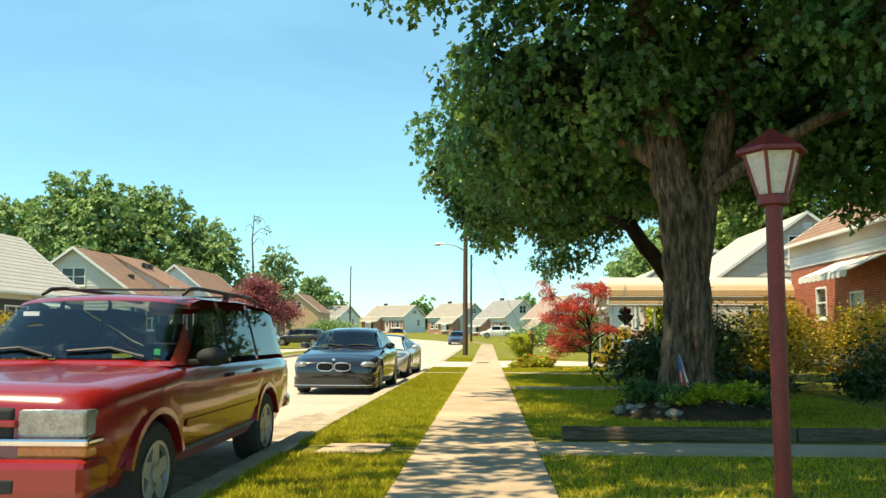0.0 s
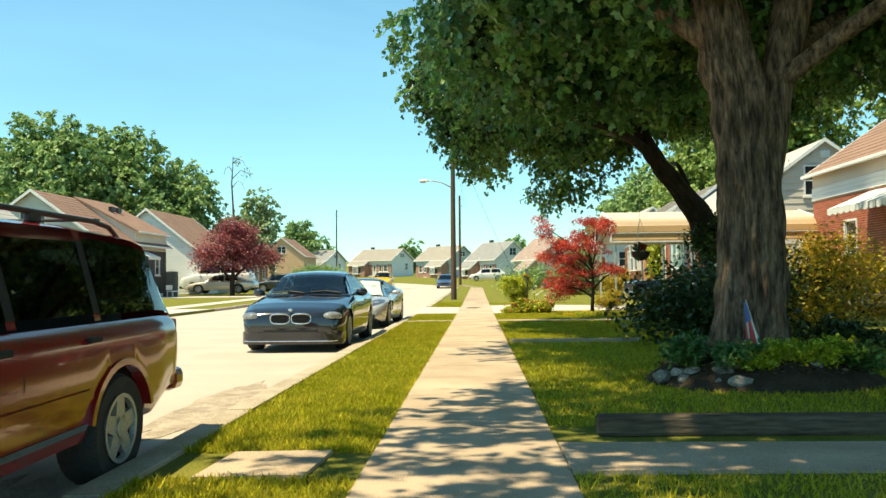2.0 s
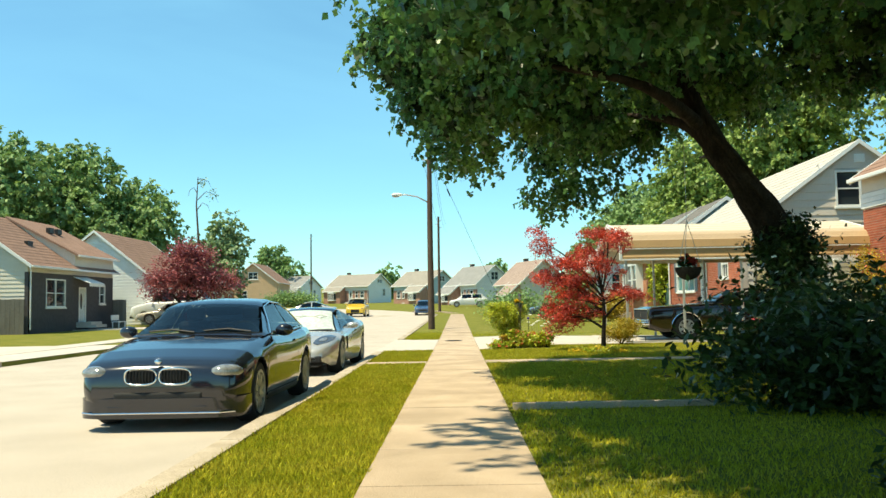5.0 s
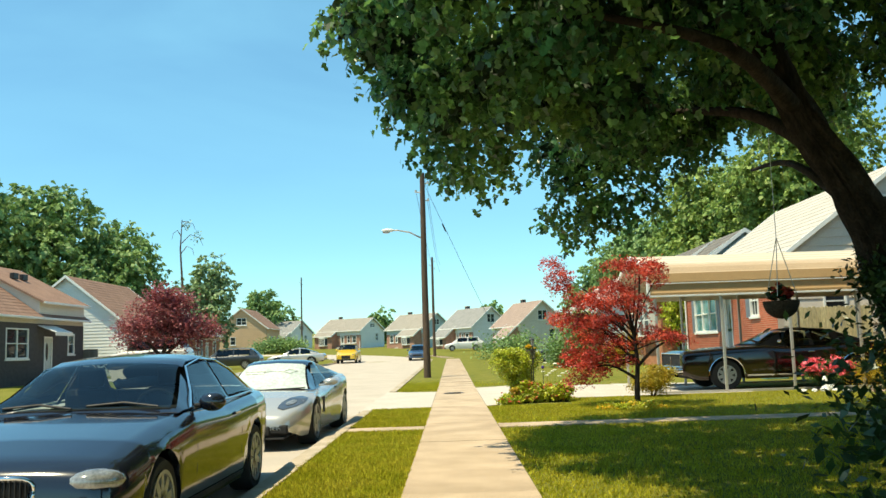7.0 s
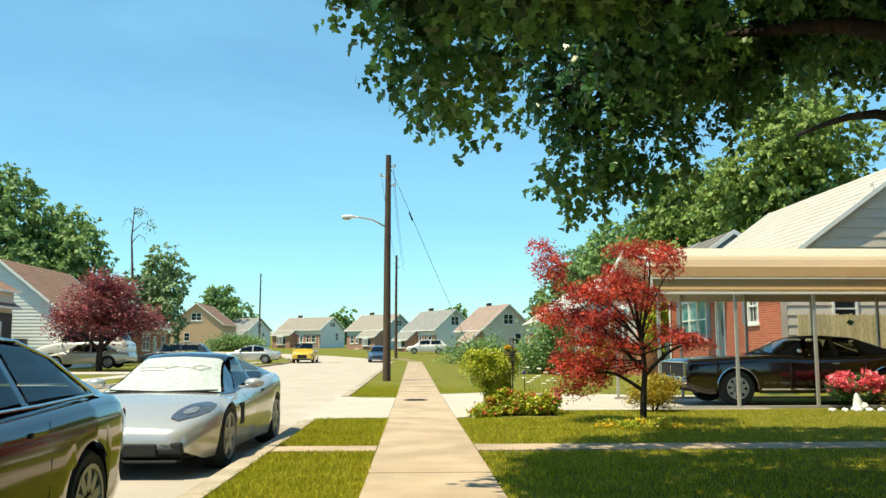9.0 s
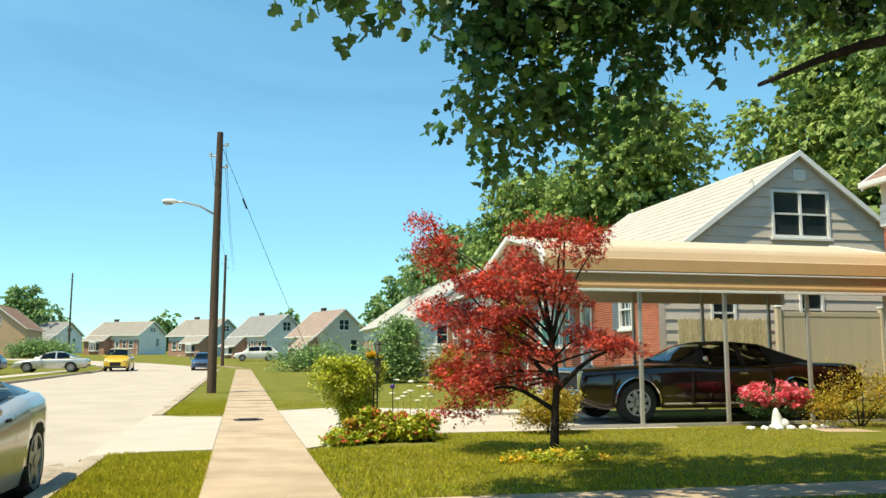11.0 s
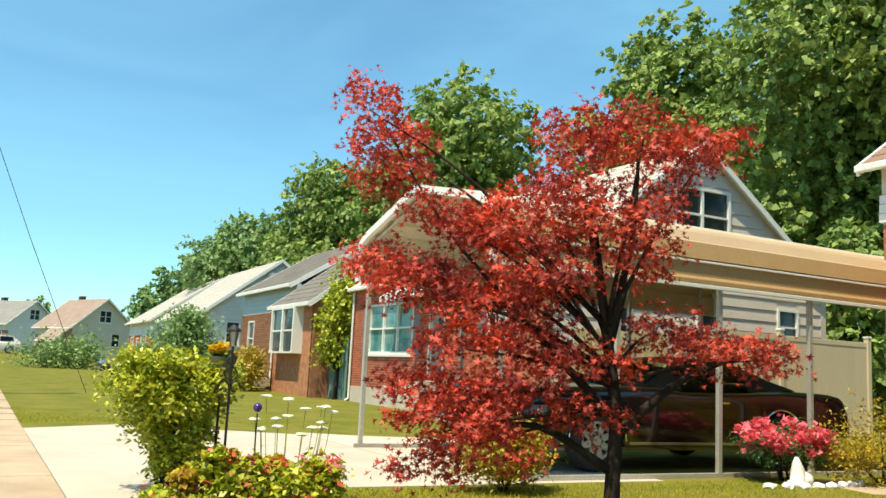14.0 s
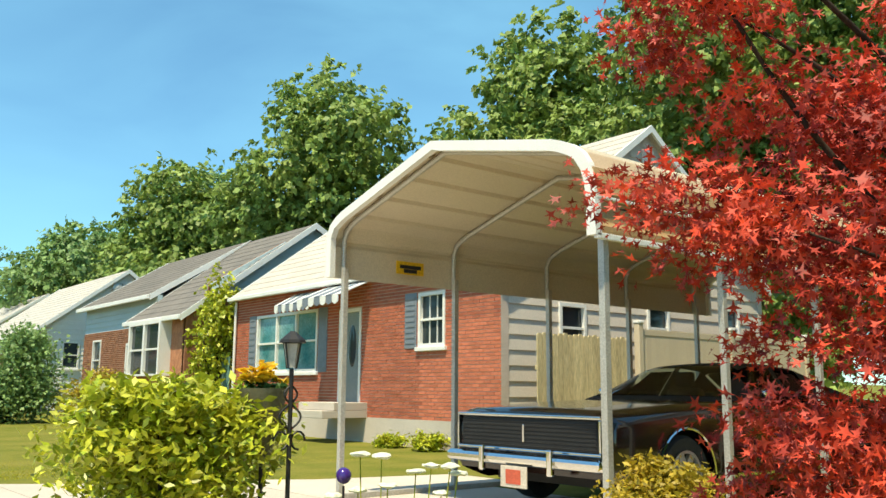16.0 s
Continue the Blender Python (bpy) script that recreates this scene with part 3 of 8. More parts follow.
def window(house, face, W, D, u0, u1, v0, v1, glass="glass", split=1, bars=1, shutters=None, frame_mat="white", sill="white"):
    """A framed window set in a wall's opening."""
    m = FACE[face](W, D)
    bm = B()
    t = 0.07
    for a, b in (((u0, v0), (u1, v0 + t)), ((u0, v1 - t), (u1, v1)), ((u0, v0 + t), (u0 + t, v1 - t)), ((u1 - t, v0 + t), (u1, v1 - t))):
        box(bm, (a[0], a[1], -0.1), (b[0], b[1], 0.035))
    win = put(part("window", bm, frame_mat, house), m)
    inner = (u1 - u0 - 2 * t) / split
    for k in range(split):
        a, b = u0 + t + k * inner, u0 + t + (k + 1) * inner
        bm = B()
        if k:
            box(bm, (a - 0.035, v0 + t, -0.08), (a + 0.035, v1 - t, 0.02))
        vm = (v0 + v1) / 2
        box(bm, (a + 0.002, vm - 0.025, -0.07), (b - 0.002, vm + 0.025, 0.01))
        for q in range(1, bars):
            x = a + (b - a) * q / bars
            box(bm, (x - 0.01, v0 + t, -0.065), (x + 0.01, v1 - t, -0.03))
        part("sash", bm, frame_mat, win)
        bm = B()
        box(bm, (a + 0.001, v0 + t, -0.06), (b - 0.001, v1 - t, -0.05))
        part("pane", bm, glass, win)
    bm = B()
    box(bm, (u0 - 0.06, v0 - 0.09, -0.02), (u1 + 0.06, v0 - 0.003, 0.08), 0.01)
    part("sill", bm, sill, win)
    if shutters:
        for a, b in shutters:
            bm = B()
            box(bm, (a, v0 - 0.02, 0.002), (b, v1 + 0.02, 0.03), 0.006)
            for q in range(9):
                z = v0 + 0.08 + (v1 - v0 - 0.2) * q / 8
                box(bm, (a + 0.05, z, 0.028), (b - 0.05, z + 0.05, 0.042))
            part("shutter", bm, M["shutter"], win, "grey-blue louvred shutter")
    return win


M["shutter"] = material("grey_shutter_paint", (0.20, 0.23, 0.27), None, 0.6)
M["gate_teal"] = material("weathered_teal_boards", (0.10, 0.21, 0.20), (0.16, 0.24, 0.20), 0.8, 0, 4, 0.8, 50, 0.3, per_object=0.15, stretch=(1, 1, 0.2))
M["door"] = material("pale_door_paint", (0.60, 0.63, 0.60), None, 0.5)


def brick_wall(house, face, W, D, length, z0, z1, openings, mat, single=0, course=0.075, long=0.215, seed=2, start=0):
    """A mortar backing with courses of bricks proud of it: the first ones single, the rest joined."""
    m = FACE[face](W, D)
    bm = B()
    for u0, u1, v0, v1 in wall_cells(length, z0, z1, openings):
        box(bm, (u0, v0, -0.2), (u1, v1, 0.0))
    wall = put(part("brick_backing", bm, "mortar", house, weld=True), m)
    rng = random.Random(seed)
    unit = {}
    verts, faces = [], []
    count = 0
    rows = int((z1 - z0) / course)
    cells = []
    for r in range(rows):
        v0 = z0 + r * course + 0.006
        v1 = v0 + course - 0.014
        u = -(long / 2) * (r % 2)
        while u < length:
            a, b = max(u, 0.0) + 0.005, min(u + long, length) - 0.005
            u += long
            if b - a < 0.03:
                continue
            spans = [(a, b)]
            for o in openings:
                if o[2] < (v0 + v1) / 2 < o[3]:
                    spans = [q for s in spans for q in ((s[0], min(s[1], o[0] - 0.004)), (max(s[0], o[1] + 0.004), s[1])) if q[1] - q[0] > 0.03]
            cells += [(s[0], s[1], v0, v1) for s in spans]
    cells.sort(key=lambda c: (abs(c[0] - start) > 2.6, c[2]))
    for a, b, v0, v1 in cells:
        w = 0.012 + rng.uniform(-0.003, 0.004)
        if count < single:
            key = (round(b - a, 2), round(w, 3))
            if key not in unit:
                q = B()
                box(q, (0, 0, -0.05), (b - a, v1 - v0, w))
                me = bpy.data.meshes.new("brick")
                q.to_mesh(me)
                q.free()
                me.materials.append(M[mat])
                unit[key] = me
            ob = new("brick", unit[key])
            ob.parent = house
            ob.matrix_local = m @ Matrix.Translation((a, v0, 0))
            count += 1
        else:
            k = len(verts)
            verts += [(a, v0, -0.05), (b, v0, -0.05), (b, v1, -0.05), (a, v1, -0.05), (a, v0, w), (b, v0, w), (b, v1, w), (a, v1, w)]
            faces += [(k + 4, k + 5, k + 6, k + 7), (k, k + 1, k + 5, k + 4), (k + 1, k + 2, k + 6, k + 5), (k + 2, k + 3, k + 7, k + 6), (k + 3, k, k + 4, k + 7)]
    if verts:
        me = bpy.data.meshes.new("brickwork")
        me.from_pydata(verts, [], faces)
        me.materials.append(M[mat])
        ob = new("brickwork", me)
        ob.parent = house
        ob.matrix_local = m
        ob["kind"] = "stuff"
    return wall


def siding(house, face, W, D, length, z0, z1, openings, mat, course=0.2, gable=None, name="siding_board"):
    """Overlapping boards on a wall; gable gives (ridge u, ridge v, eave v) of a gable end."""
    m = FACE[face](W, D)
    bm = B()
    for u0, u1, v0, v1 in wall_cells(length, z0, z1, openings):
        box(bm, (u0, v0, -0.2), (u1, v1, -0.03))
    if gable:
        ru, rv, ev = gable
        for u0, u1, v0, v1 in wall_cells(length, ev, rv, [o for o in openings if o[3] > ev]):
            pts = clip_gable(u0, u1, v0, v1, length, gable)
            if len(pts) > 2:
                poly_prism(bm, pts, "z", -0.2, -0.03)
    put(part("wall", bm, mat, house, weld=True), m)
    top = gable[1] if gable else z1
    rows = int((top - z0) / course)
    for r in range(rows + 1):
        v0, v1 = z0 + r * course, min(z0 + (r + 1) * course, top)
        if v1 - v0 < 0.02:
            continue
        cuts = [o for o in openings if o[2] < v1 - 0.01 and o[3] > v0 + 0.01]
        us = [0.0, *sorted(v for o in cuts for v in (o[0], o[1])), length]
        for a, b in zip(us[::2], us[1::2]):
            if gable and v1 > gable[2]:
                ru, rv, ev = gable
                f = max(0.0, (v1 - ev) / (rv - ev))
                a, b = max(a, ru * f), min(b, length - (length - ru) * f)
            if b - a < 0.05:
                continue
            bm = B()
            k = [bm.verts.new(p) for p in ((a, v0, 0.0), (b, v0, 0.0), (b, v1, -0.028), (a, v1, -0.028), (a, v0, -0.03), (b, v0, -0.03))]
            bm.faces.new((k[0], k[1], k[2], k[3])), bm.faces.new((k[4], k[5], k[1], k[0]))
            put(part(name, bm, mat, house), m)


def clip_gable(u0, u1, v0, v1, length, gable):
    ru, rv, ev = gable
    pts = [(u0, v0), (u1, v0), (u1, v1), (u0, v1)]
    for fn in (lambda u, v: ru * (v - ev) / (rv - ev) - u, lambda u, v: u - (length - (length - ru) * (v - ev) / (rv - ev))):
        out = []
        for i, p in enumerate(pts):
            q = pts[(i + 1) % len(pts)]
            a, b = fn(*p), fn(*q)
            if a <= 0:
                out.append(p)
            if (a < 0 < b) or (b < 0 < a):
                t = a / (a - b)
                out.append((p[0] + (q[0] - p[0]) * t, p[1] + (q[1] - p[1]) * t))
        pts = out
        if len(pts) < 3:
            return []
    return pts


def gable_roof(house, W, D, eave, ridge, mat, over=0.3, thick=0.12, rx=None, trim="white"):
    """Two slopes with courses of shingles, and white rakes and gutter."""
    rx = D / 2 if rx is None else rx
    for side in (0, 1):
        x0, x1 = (-over, rx) if side == 0 else (D + over, rx)
        run = rx if side == 0 else D - rx
        z0 = eave - over * (ridge - eave) / run
        rows = 16
        bm = B()
        for k in range(rows):
            a, b = k / rows, (k + 1) / rows
            xa, xb = x0 + (x1 - x0) * a, x0 + (x1 - x0) * b
            za, zb = z0 + (ridge - z0) * a, z0 + (ridge - z0) * b
            v = [bm.verts.new(p) for p in ((xa, -over, za + thick), (xa, W + over, za + thick), (xb, W + over, zb + thick - 0.02), (xb, -over, zb + thick - 0.02))]
            bm.faces.new(v)
            v2 = [bm.verts.new((xa, y, za + thick - 0.02)) for y in (-over, W + over)]
            bm.faces.new((v[0], v[1], v2[1], v2[0]))
        v = [bm.verts.new(p) for p in ((x0, -over, z0), (x0, W + over, z0), (x1, W + over, ridge), (x1, -over, ridge), (x0, -over, z0 + thick - 0.02), (x0, W + over, z0 + thick - 0.02), (x1, W + over, ridge + thick - 0.02), (x1, -over, ridge + thick - 0.02))]
        bm.faces.new(v[:4]), bm.faces.new((v[0], v[1], v[5], v[4])), bm.faces.new((v[2], v[3], v[7], v[6]))
        part("roof", bm, mat, house, weld=True)
        for y in (-over, W + over):
            bm = B()
            poly_prism(bm, [(x0, z0 - 0.06), (x1, ridge - 0.06), (x1, ridge + thick + 0.01), (x0, z0 + thick + 0.01)], "y", y - 0.03, y + 0.03)
            part("rake_board", bm, trim, house)
        bm = B()
        s = -1 if side == 0 else 1
        box(bm, (x0 + s * 0.11, -over, z0 - 0.02), (x0 + s * 0.0, W + over, z0 + 0.1), 0.02)
        part("gutter", bm, trim, house)


def back_walls(house, W, D, eave, ridge, mat, z0=0.0):
    """The rear and the far gable, plain."""
    bm = B()
    box(bm, (D - 0.2, 0.0, z0), (D, W, eave))
    poly_prism(bm, [(0.2, z0), (D - 0.2, z0), (D - 0.2, eave + 0.0), (D / 2, ridge - 0.05), (0.2, eave)], "y", W - 0.2, W)
    part("wall", bm, mat, house)


def door(house, face, W, D, u0, u1, v0, v1, mat="door"):
    m = FACE[face](W, D)
    bm = B()
    for a, b in (((u0, v0), (u0 + 0.08, v1)), ((u1 - 0.08, v0), (u1, v1)), ((u0 + 0.08, v1 - 0.08), (u1 - 0.08, v1))):
        box(bm, (a[0], a[1], -0.15), (b[0], b[1], 0.03))
    d = put(part("door", bm, "white", house), m)
    bm = B()
    box(bm, (u0 + 0.08, v0, -0.1), (u1 - 0.08, v1 - 0.08, -0.06))
    part("door_leaf", bm, mat, d)
    bm = B()
    bmesh.ops.create_uvsphere(bm, u_segments=20, v_segments=10, radius=1.0, matrix=Matrix.Translation(((u0 + u1) / 2, v0 + (v1 - v0) * 0.6, -0.06)) @ Matrix.Diagonal((0.16, 0.5, 0.012, 1)))
    part("door_light", bm, "glass", d, smooth="all")
    bm = B()
    bmesh.ops.create_uvsphere(bm, u_segments=8, v_segments=6, radius=0.035, matrix=Matrix.Translation((u0 + 0.16, v0 + 0.95, -0.03)))
    part("door_knob", bm, "chrome", d)
    bm = B()
    box(bm, (u0 - 0.3, v0 - 0.17, 0.0), (u1 + 0.3, v0, 0.9), 0.01)
    box(bm, (u0 - 0.3, v0 - 0.34, 0.0), (u1 + 0.3, v0 - 0.175, 1.2), 0.01)
    part("step", bm, "drive", d)


def awning(house, face, W, D, u0, u1, v, reach, drop, stripes=8, mats=("white", "shutter")):
    """A metal awning of alternating slats with a scalloped edge."""
    m = FACE[face](W, D)
    a = put(part("awning", tube(B(), [(u0, v, 0.02), (u1, v, 0.02)], 0.02, 6), "galv", house), m)
    n = stripes
    for k in range(n):
        x0, x1 = u0 + (u1 - u0) * k / n, u0 + (u1 - u0) * (k + 1) / n
        bm = B()
        box(bm, (x0, -0.012, 0), (x1 - 0.012, 0.012 + 0.012 * (k % 2), math.hypot(reach, drop)))
        ob = part("slat", bm, mats[k % 2], a)
        ob.matrix_local = Matrix.Translation((0, v, 0.01)) @ Matrix.Rotation(math.atan2(drop, reach), 4, "X")
        bm = B()
        poly_prism(bm, [(x0, v - drop - 0.12), (x0 + 0.02, v - drop - 0.16), ((x0 + x1) / 2, v - drop - 0.2), (x1 - 0.03, v - drop - 0.16), (x1 - 0.012, v - drop - 0.12), (x1 - 0.012, v - drop + 0.01), (x0, v - drop + 0.01)], "z", reach - 0.005, reach + 0.012)
        part("scallop", bm, mats[k % 2], a)
    return a


def chimney(house, x, y, z0, z1, mat="brick"):
    bm = B()
    box(bm, (x - 0.3, y - 0.3, z0), (x + 0.3, y + 0.3, z1), 0.01)
    box(bm, (x - 0.36, y - 0.36, z1), (x + 0.36, y + 0.36, z1 + 0.12), 0.01)
    part("chimney", bm, mat, house)


# carport house
W, D, EV, RI = 11.25, 9.2, 3.85, 7.2
house = thing("house", (11.0, 48.1, 0.0), "red brick cottage with beige siding gable and pale roof", "house")
# openings on the front: u runs from the far end towards the carport
FO = [(1.3, 4.55, 1.66, 3.22), (5.55, 6.5, 0.93, 3.12), (8.68, 9.58, 2.12, 3.27)]
bm = B()
box(bm, (-0.03, 0.0, -0.05), (D, W, 0.6))
part("foundation", bm, "drive", house)
brick_wall(house, "front", W, D, W, 0.6, EV, FO, "brick", 300, start=W)
SO = [(1.6, 2.4, 2.0, 3.0), (4.45, 5.25, 2.1, 3.15), (7.3, 8.1, 2.3, 3.27), (3.68, 5.6, 4.72, 6.12)]
siding(house, "south", W, D, D, 0.5, EV, SO, "siding", 0.3, (D / 2, RI, EV))
back_walls(house, W, D, EV, RI, "siding")
gable_roof(house, W, D, EV, RI, "roof_cream", 0.16, 0.1, D / 2)
window(house, "front", W, D, *FO[0], "glass_teal", 3, 1, ((0.85, 1.25), (4.6, 5.0)))
window(house, "front", W, D, *FO[2], "glass", 1, 3, ((8.2, 8.62),))
door(house, "front", W, D, *FO[1], "storm")
awning(house, "front", W, D, 3.35, 5.1, 3.66, 0.6, 0.34, 9)
awning(house, "front", W, D, 5.12, 6.95, 3.74, 0.95, 0.42, 7)
for o in SO[:3]:
    window(house, "south", W, D, *o, "glass")
window(house, "south", W, D, *SO[3], "glass", 2)
bm = B()
box(bm, (4.45, 6.42, 0.0), (4.85, 6.75, 0.03))
for q in range(5):
    box(bm, (4.48, 6.45 + 0.06 * q, 0.02), (4.82, 6.47 + 0.06 * q, 0.05))
put(part("vent", bm, "white", house), FACE["south"](W, D))
for u in (-0.02,):
    bm = B()
    tube(bm, [(-0.08, W - 0.06, 3.7), (-0.08, W - 0.06, 0.2), (-0.2, W - 0.06, 0.1)], 0.04, 8)
    part("downpipe", bm, "white", house)
bm = B()
tube(bm, [(3.0, -0.02, 6.3), (3.0, -0.16, 6.35), (3.0, -0.2, 6.2)], 0.02, 6)
part("cable_bracket", bm, "galv", house)

# brick house with the awning
W, D, EV, RI = 10.6, 9.0, 4.85, 7.9
house = thing("house", (12.3, 30.2, 0.0), "red brick house with white siding band and brown roof", "house")
FO = [(2.6, 3.6, 1.85, 3.0), (5.6, 6.7, 0.6, 2.7)]
brick_wall(house, "front", W, D, W, 0.0, 3.85, FO, "brick", 120, start=0)
m = FACE["front"](W, D)
for k in range(3):
    bm = B()
    box(bm, (-0.04, 3.86 + 0.15 * k, -0.2), (W + 0.04, 4.0 + 0.15 * k, 0.05 - 0.01 * k))
    put(part("siding_board", bm, "white_siding", house), m)
bm = B()
box(bm, (0, 4.31, -0.2), (W, EV, 0.02))
put(part("frieze", bm, "siding", house), m)
bm = B()
poly_prism(bm, [(0.2, 0), (D, 0), (D, EV), (D / 2, RI), (0.2, EV)], "y", W - 0.2, W)
poly_prism(bm, [(0.2, 0), (D, 0), (D, EV), (D / 2, RI), (0.2, EV)], "y", 0, 0.2)
part("wall", bm, "brick", house)
gable_roof(house, W, D, EV, RI, "roof_brown", 0.25)
window(house, "front", W, D, *FO[0], "glass")
door(house, "front", W, D, *FO[1])
awning(house, "front", W, D, 4.5, 8.6, 3.75, 1.3, 0.55, 10, ("white", "white"))
chimney(house, 5.5, 8.5, 7.0, 8.7)

# brick house with a bay window and a lower roof over its forward room
def roof_plane(house, y0, y1, xa, za, xb, zb, mat, thick=0.1, rows=14):
    """One slope from the eave (xa, za) to the ridge (xb, zb), in courses."""
    bm = B()
    top = []
    for k in range(rows):
        for f, h in ((k / rows, thick), ((k + 1) / rows, thick - 0.02)):
            top.append((xa + (xb - xa) * f, za + (zb - za) * f + h))
    poly_prism(bm, [(xb, zb), (xa, za), *top], "y", y0, y1)
    part("roof", bm, mat, house)
    for y in (y0, y1):
        bm = B()
        poly_prism(bm, [(xa, za - 0.1), (xb, zb - 0.1), (xb, zb + thick + 0.012), (xa, za + thick + 0.012)], "y", y - 0.025, y + 0.025)
        part("rake_board", bm, "white", house)
    bm = B()
    box(bm, (xa - 0.1, y0, za - 0.06), (xa - 0.001, y1, za + 0.09), 0.02)
    part("gutter", bm, "white", house)


W, D, EV, RI, RX = 12.2, 7.4, 4.35, 6.55, 3.5
house = thing("house", (11.0, 61.2, 0.1), "mixed brick cottage with bay window and dark roof", "house")
FO = [(1.2, 2.2, 1.4, 3.0), (5.0, 6.0, 0.5, 2.75)]
brick_wall(house, "front", W, D, 7.75, 0.0, 3.3, FO, "brick_tan", 40, start=7.75)
siding(house, "front", W, D, 7.75, 3.3, EV, [], "blue_siding", 0.2)
window(house, "front", W, D, *FO[0], "glass")
door(house, "front", W, D, *FO[1])
m = FACE["front"](W, D)
PX = -0.8   # the forward room's front
bm = B()
for u0, u1, v0, v1 in wall_cells(4.4, 0.0, 3.3, [(0.75, 3.35, 1.55, 3.1)]):
    poly_prism(bm, [(W - 7.8 - u0, v0), (W - 7.8 - u1, v0), (W - 7.8 - u1, v1), (W - 7.8 - u0, v1)], "x", PX, PX + 0.2)
part("wall", bm, "brick_tan", house, weld=True)
for y in (0.0, 4.4):
    bm = B()
    poly_prism(bm, [(PX, 0.0), (0.2, 0.0), (0.2, 4.0), (PX, 3.3)], "y", y - 0.1, y + 0.1)
    part("wall", bm, "brick_tan", house)
win = put(part("window", box(B(), (0.7, 1.5, 0.0), (3.4, 1.56, 0.4)), "white", house), Matrix.Translation((PX, -7.8, 0)) @ m)
for a, b, c, d in ((0.7, 0.82, 1.56, 3.12), (1.98, 2.12, 1.56, 3.12), (3.28, 3.4, 1.56, 3.12), (0.7, 3.4, 3.12, 3.26)):
    part("mullion", box(B(), (a, c, 0.0), (b, d, 0.38)), "white", win)
for a, b in ((0.83, 1.97), (2.13, 3.27)):
    part("sash", box(B(), (a, 2.3, 0.3), (b, 2.36, 0.34)), "white", win)
    part("pane", box(B(), (a, 1.57, 0.28), (b, 3.11, 0.29)), "glass", win)
bm = B()
poly_prism(bm, [(0.0, 0), (D, 0), (D, EV), (RX, RI), (0.0, EV)], "y", 0.1, 0.3)
part("wall", bm, "brick_tan", house)
siding(house, "south", W, D, D, EV - 0.2, EV, [], "blue_siding", 0.2, (RX, RI, EV))
back_walls(house, W, D, EV, RI - 0.25, "blue_siding")
roof_plane(house, -0.25, 4.5, PX - 0.25, 3.22, RX, RI, "roof_grey")
roof_plane(house, 4.5, W + 0.25, -0.25, EV - 0.1, RX, RI + 0.03, "roof_grey")
roof_plane(house, -0.25, W + 0.25, D + 0.3, EV - 0.1, RX, RI, "roof_grey")
gate = thing("board_gate", (10.9, 59.5, 0.0), "weathered teal board gate between two houses", "gate")
for k in range(11):
    bar(gate, "board", (-0.015, 0.145 * k, 0.05), (0.015, 0.145 * k + 0.135, 2.15 + 0.02 * (k % 3)), "gate_teal", 0.004)
for z in (0.4, 1.7):
    bar(gate, "rail", (0.016, 0.0, z), (0.06, 1.58, z + 0.09), "gate_teal")
shrub_dish = thing("satellite_dish", (13.2, 76.6, 5.75), "pale satellite dish on the white gable", "satellite dish")
bm = B()
bmesh.ops.create_uvsphere(bm, u_segments=20, v_segments=10, radius=0.42)
bmesh.ops.delete(bm, geom=[v for v in bm.verts if v.co.y > -0.26], context="VERTS")
part("reflector", bm, "galv", shrub_dish, smooth="all")
part("arm", tube(B(), [(0, 0.0, -0.15), (0, -0.3, -0.2), (0, -0.62, 0.0)], 0.02, 6), "galv", shrub_dish)


def simple_house(place, turn, W, D, EV, RI, front, side, roof, label, brick_to=2.6, windows=((1.2, 2.4, 1.2, 2.5), (6.0, 8.2, 1.1, 2.6)), door_at=(4.0, 5.0), gable_win=True, group="", porch=False, side_win=None):
    """A small one-and-a-half storey house, its ridge along the street."""
    house = thing("house", place, label, "house", group, turn=turn)
    FO = [*windows, (door_at[0], door_at[1], 0.3, 2.4)]
    m = FACE["front"](W, D)
    bm = B()
    for u0, u1, v0, v1 in wall_cells(W, -0.6, brick_to, FO):
        box(bm, (u0, v0, -0.2), (u1, v1, 0.0))
    put(part("front_wall", bm, front, house, weld=True), m)
    siding(house, "front", W, D, W, brick_to, EV, [], side, 0.22)
    gw = min(0.9, D * 0.1)
    SO = [side_win or (D * 0.62, D * 0.62 + 0.9, 1.3, 2.6)] + ([(D / 2 - gw, D / 2 + gw, EV + 0.5, EV + 0.5 + min(1.2, RI - EV - 1.4))] if gable_win else [])
    siding(house, "south", W, D, D, -0.6, EV, SO, side, 0.22, (D / 2, RI, EV))
    back_walls(house, W, D, EV, RI, side, -0.6)
    gable_roof(house, W, D, EV, RI, roof, 0.3)
    for o in windows:
        window(house, "front", W, D, *o, "glass", 2 if o[1] - o[0] > 1.5 else 1)
    door(house, "front", W, D, *FO[-1])
    for k, o in enumerate(SO):
        window(house, "south", W, D, *o, "glass", 2 if k else 1)
    if porch:
        awning(house, "front", W, D, door_at[0] - 0.4, door_at[1] + 0.8, 3.0, 1.0, 0.4, 8, ("white", "white"))
    return house


simple_house((9.75, 76.5, 0.2), 0, 10.4, 7.8, 3.4, 6.35, "brick_tan", "white_siding", "roof_pale", "white sided cottage with brick front", group="row of cottages", gable_win=False, side_win=(1.25, 2.0, 1.85, 3.05))
simple_house((11.0, 97.5, 0.3), 0, 10.4, 9.4, 3.7, 7.0, "brick", "white_siding", "roof_pale", "white sided cottage with pale roof", group="row of cottages")

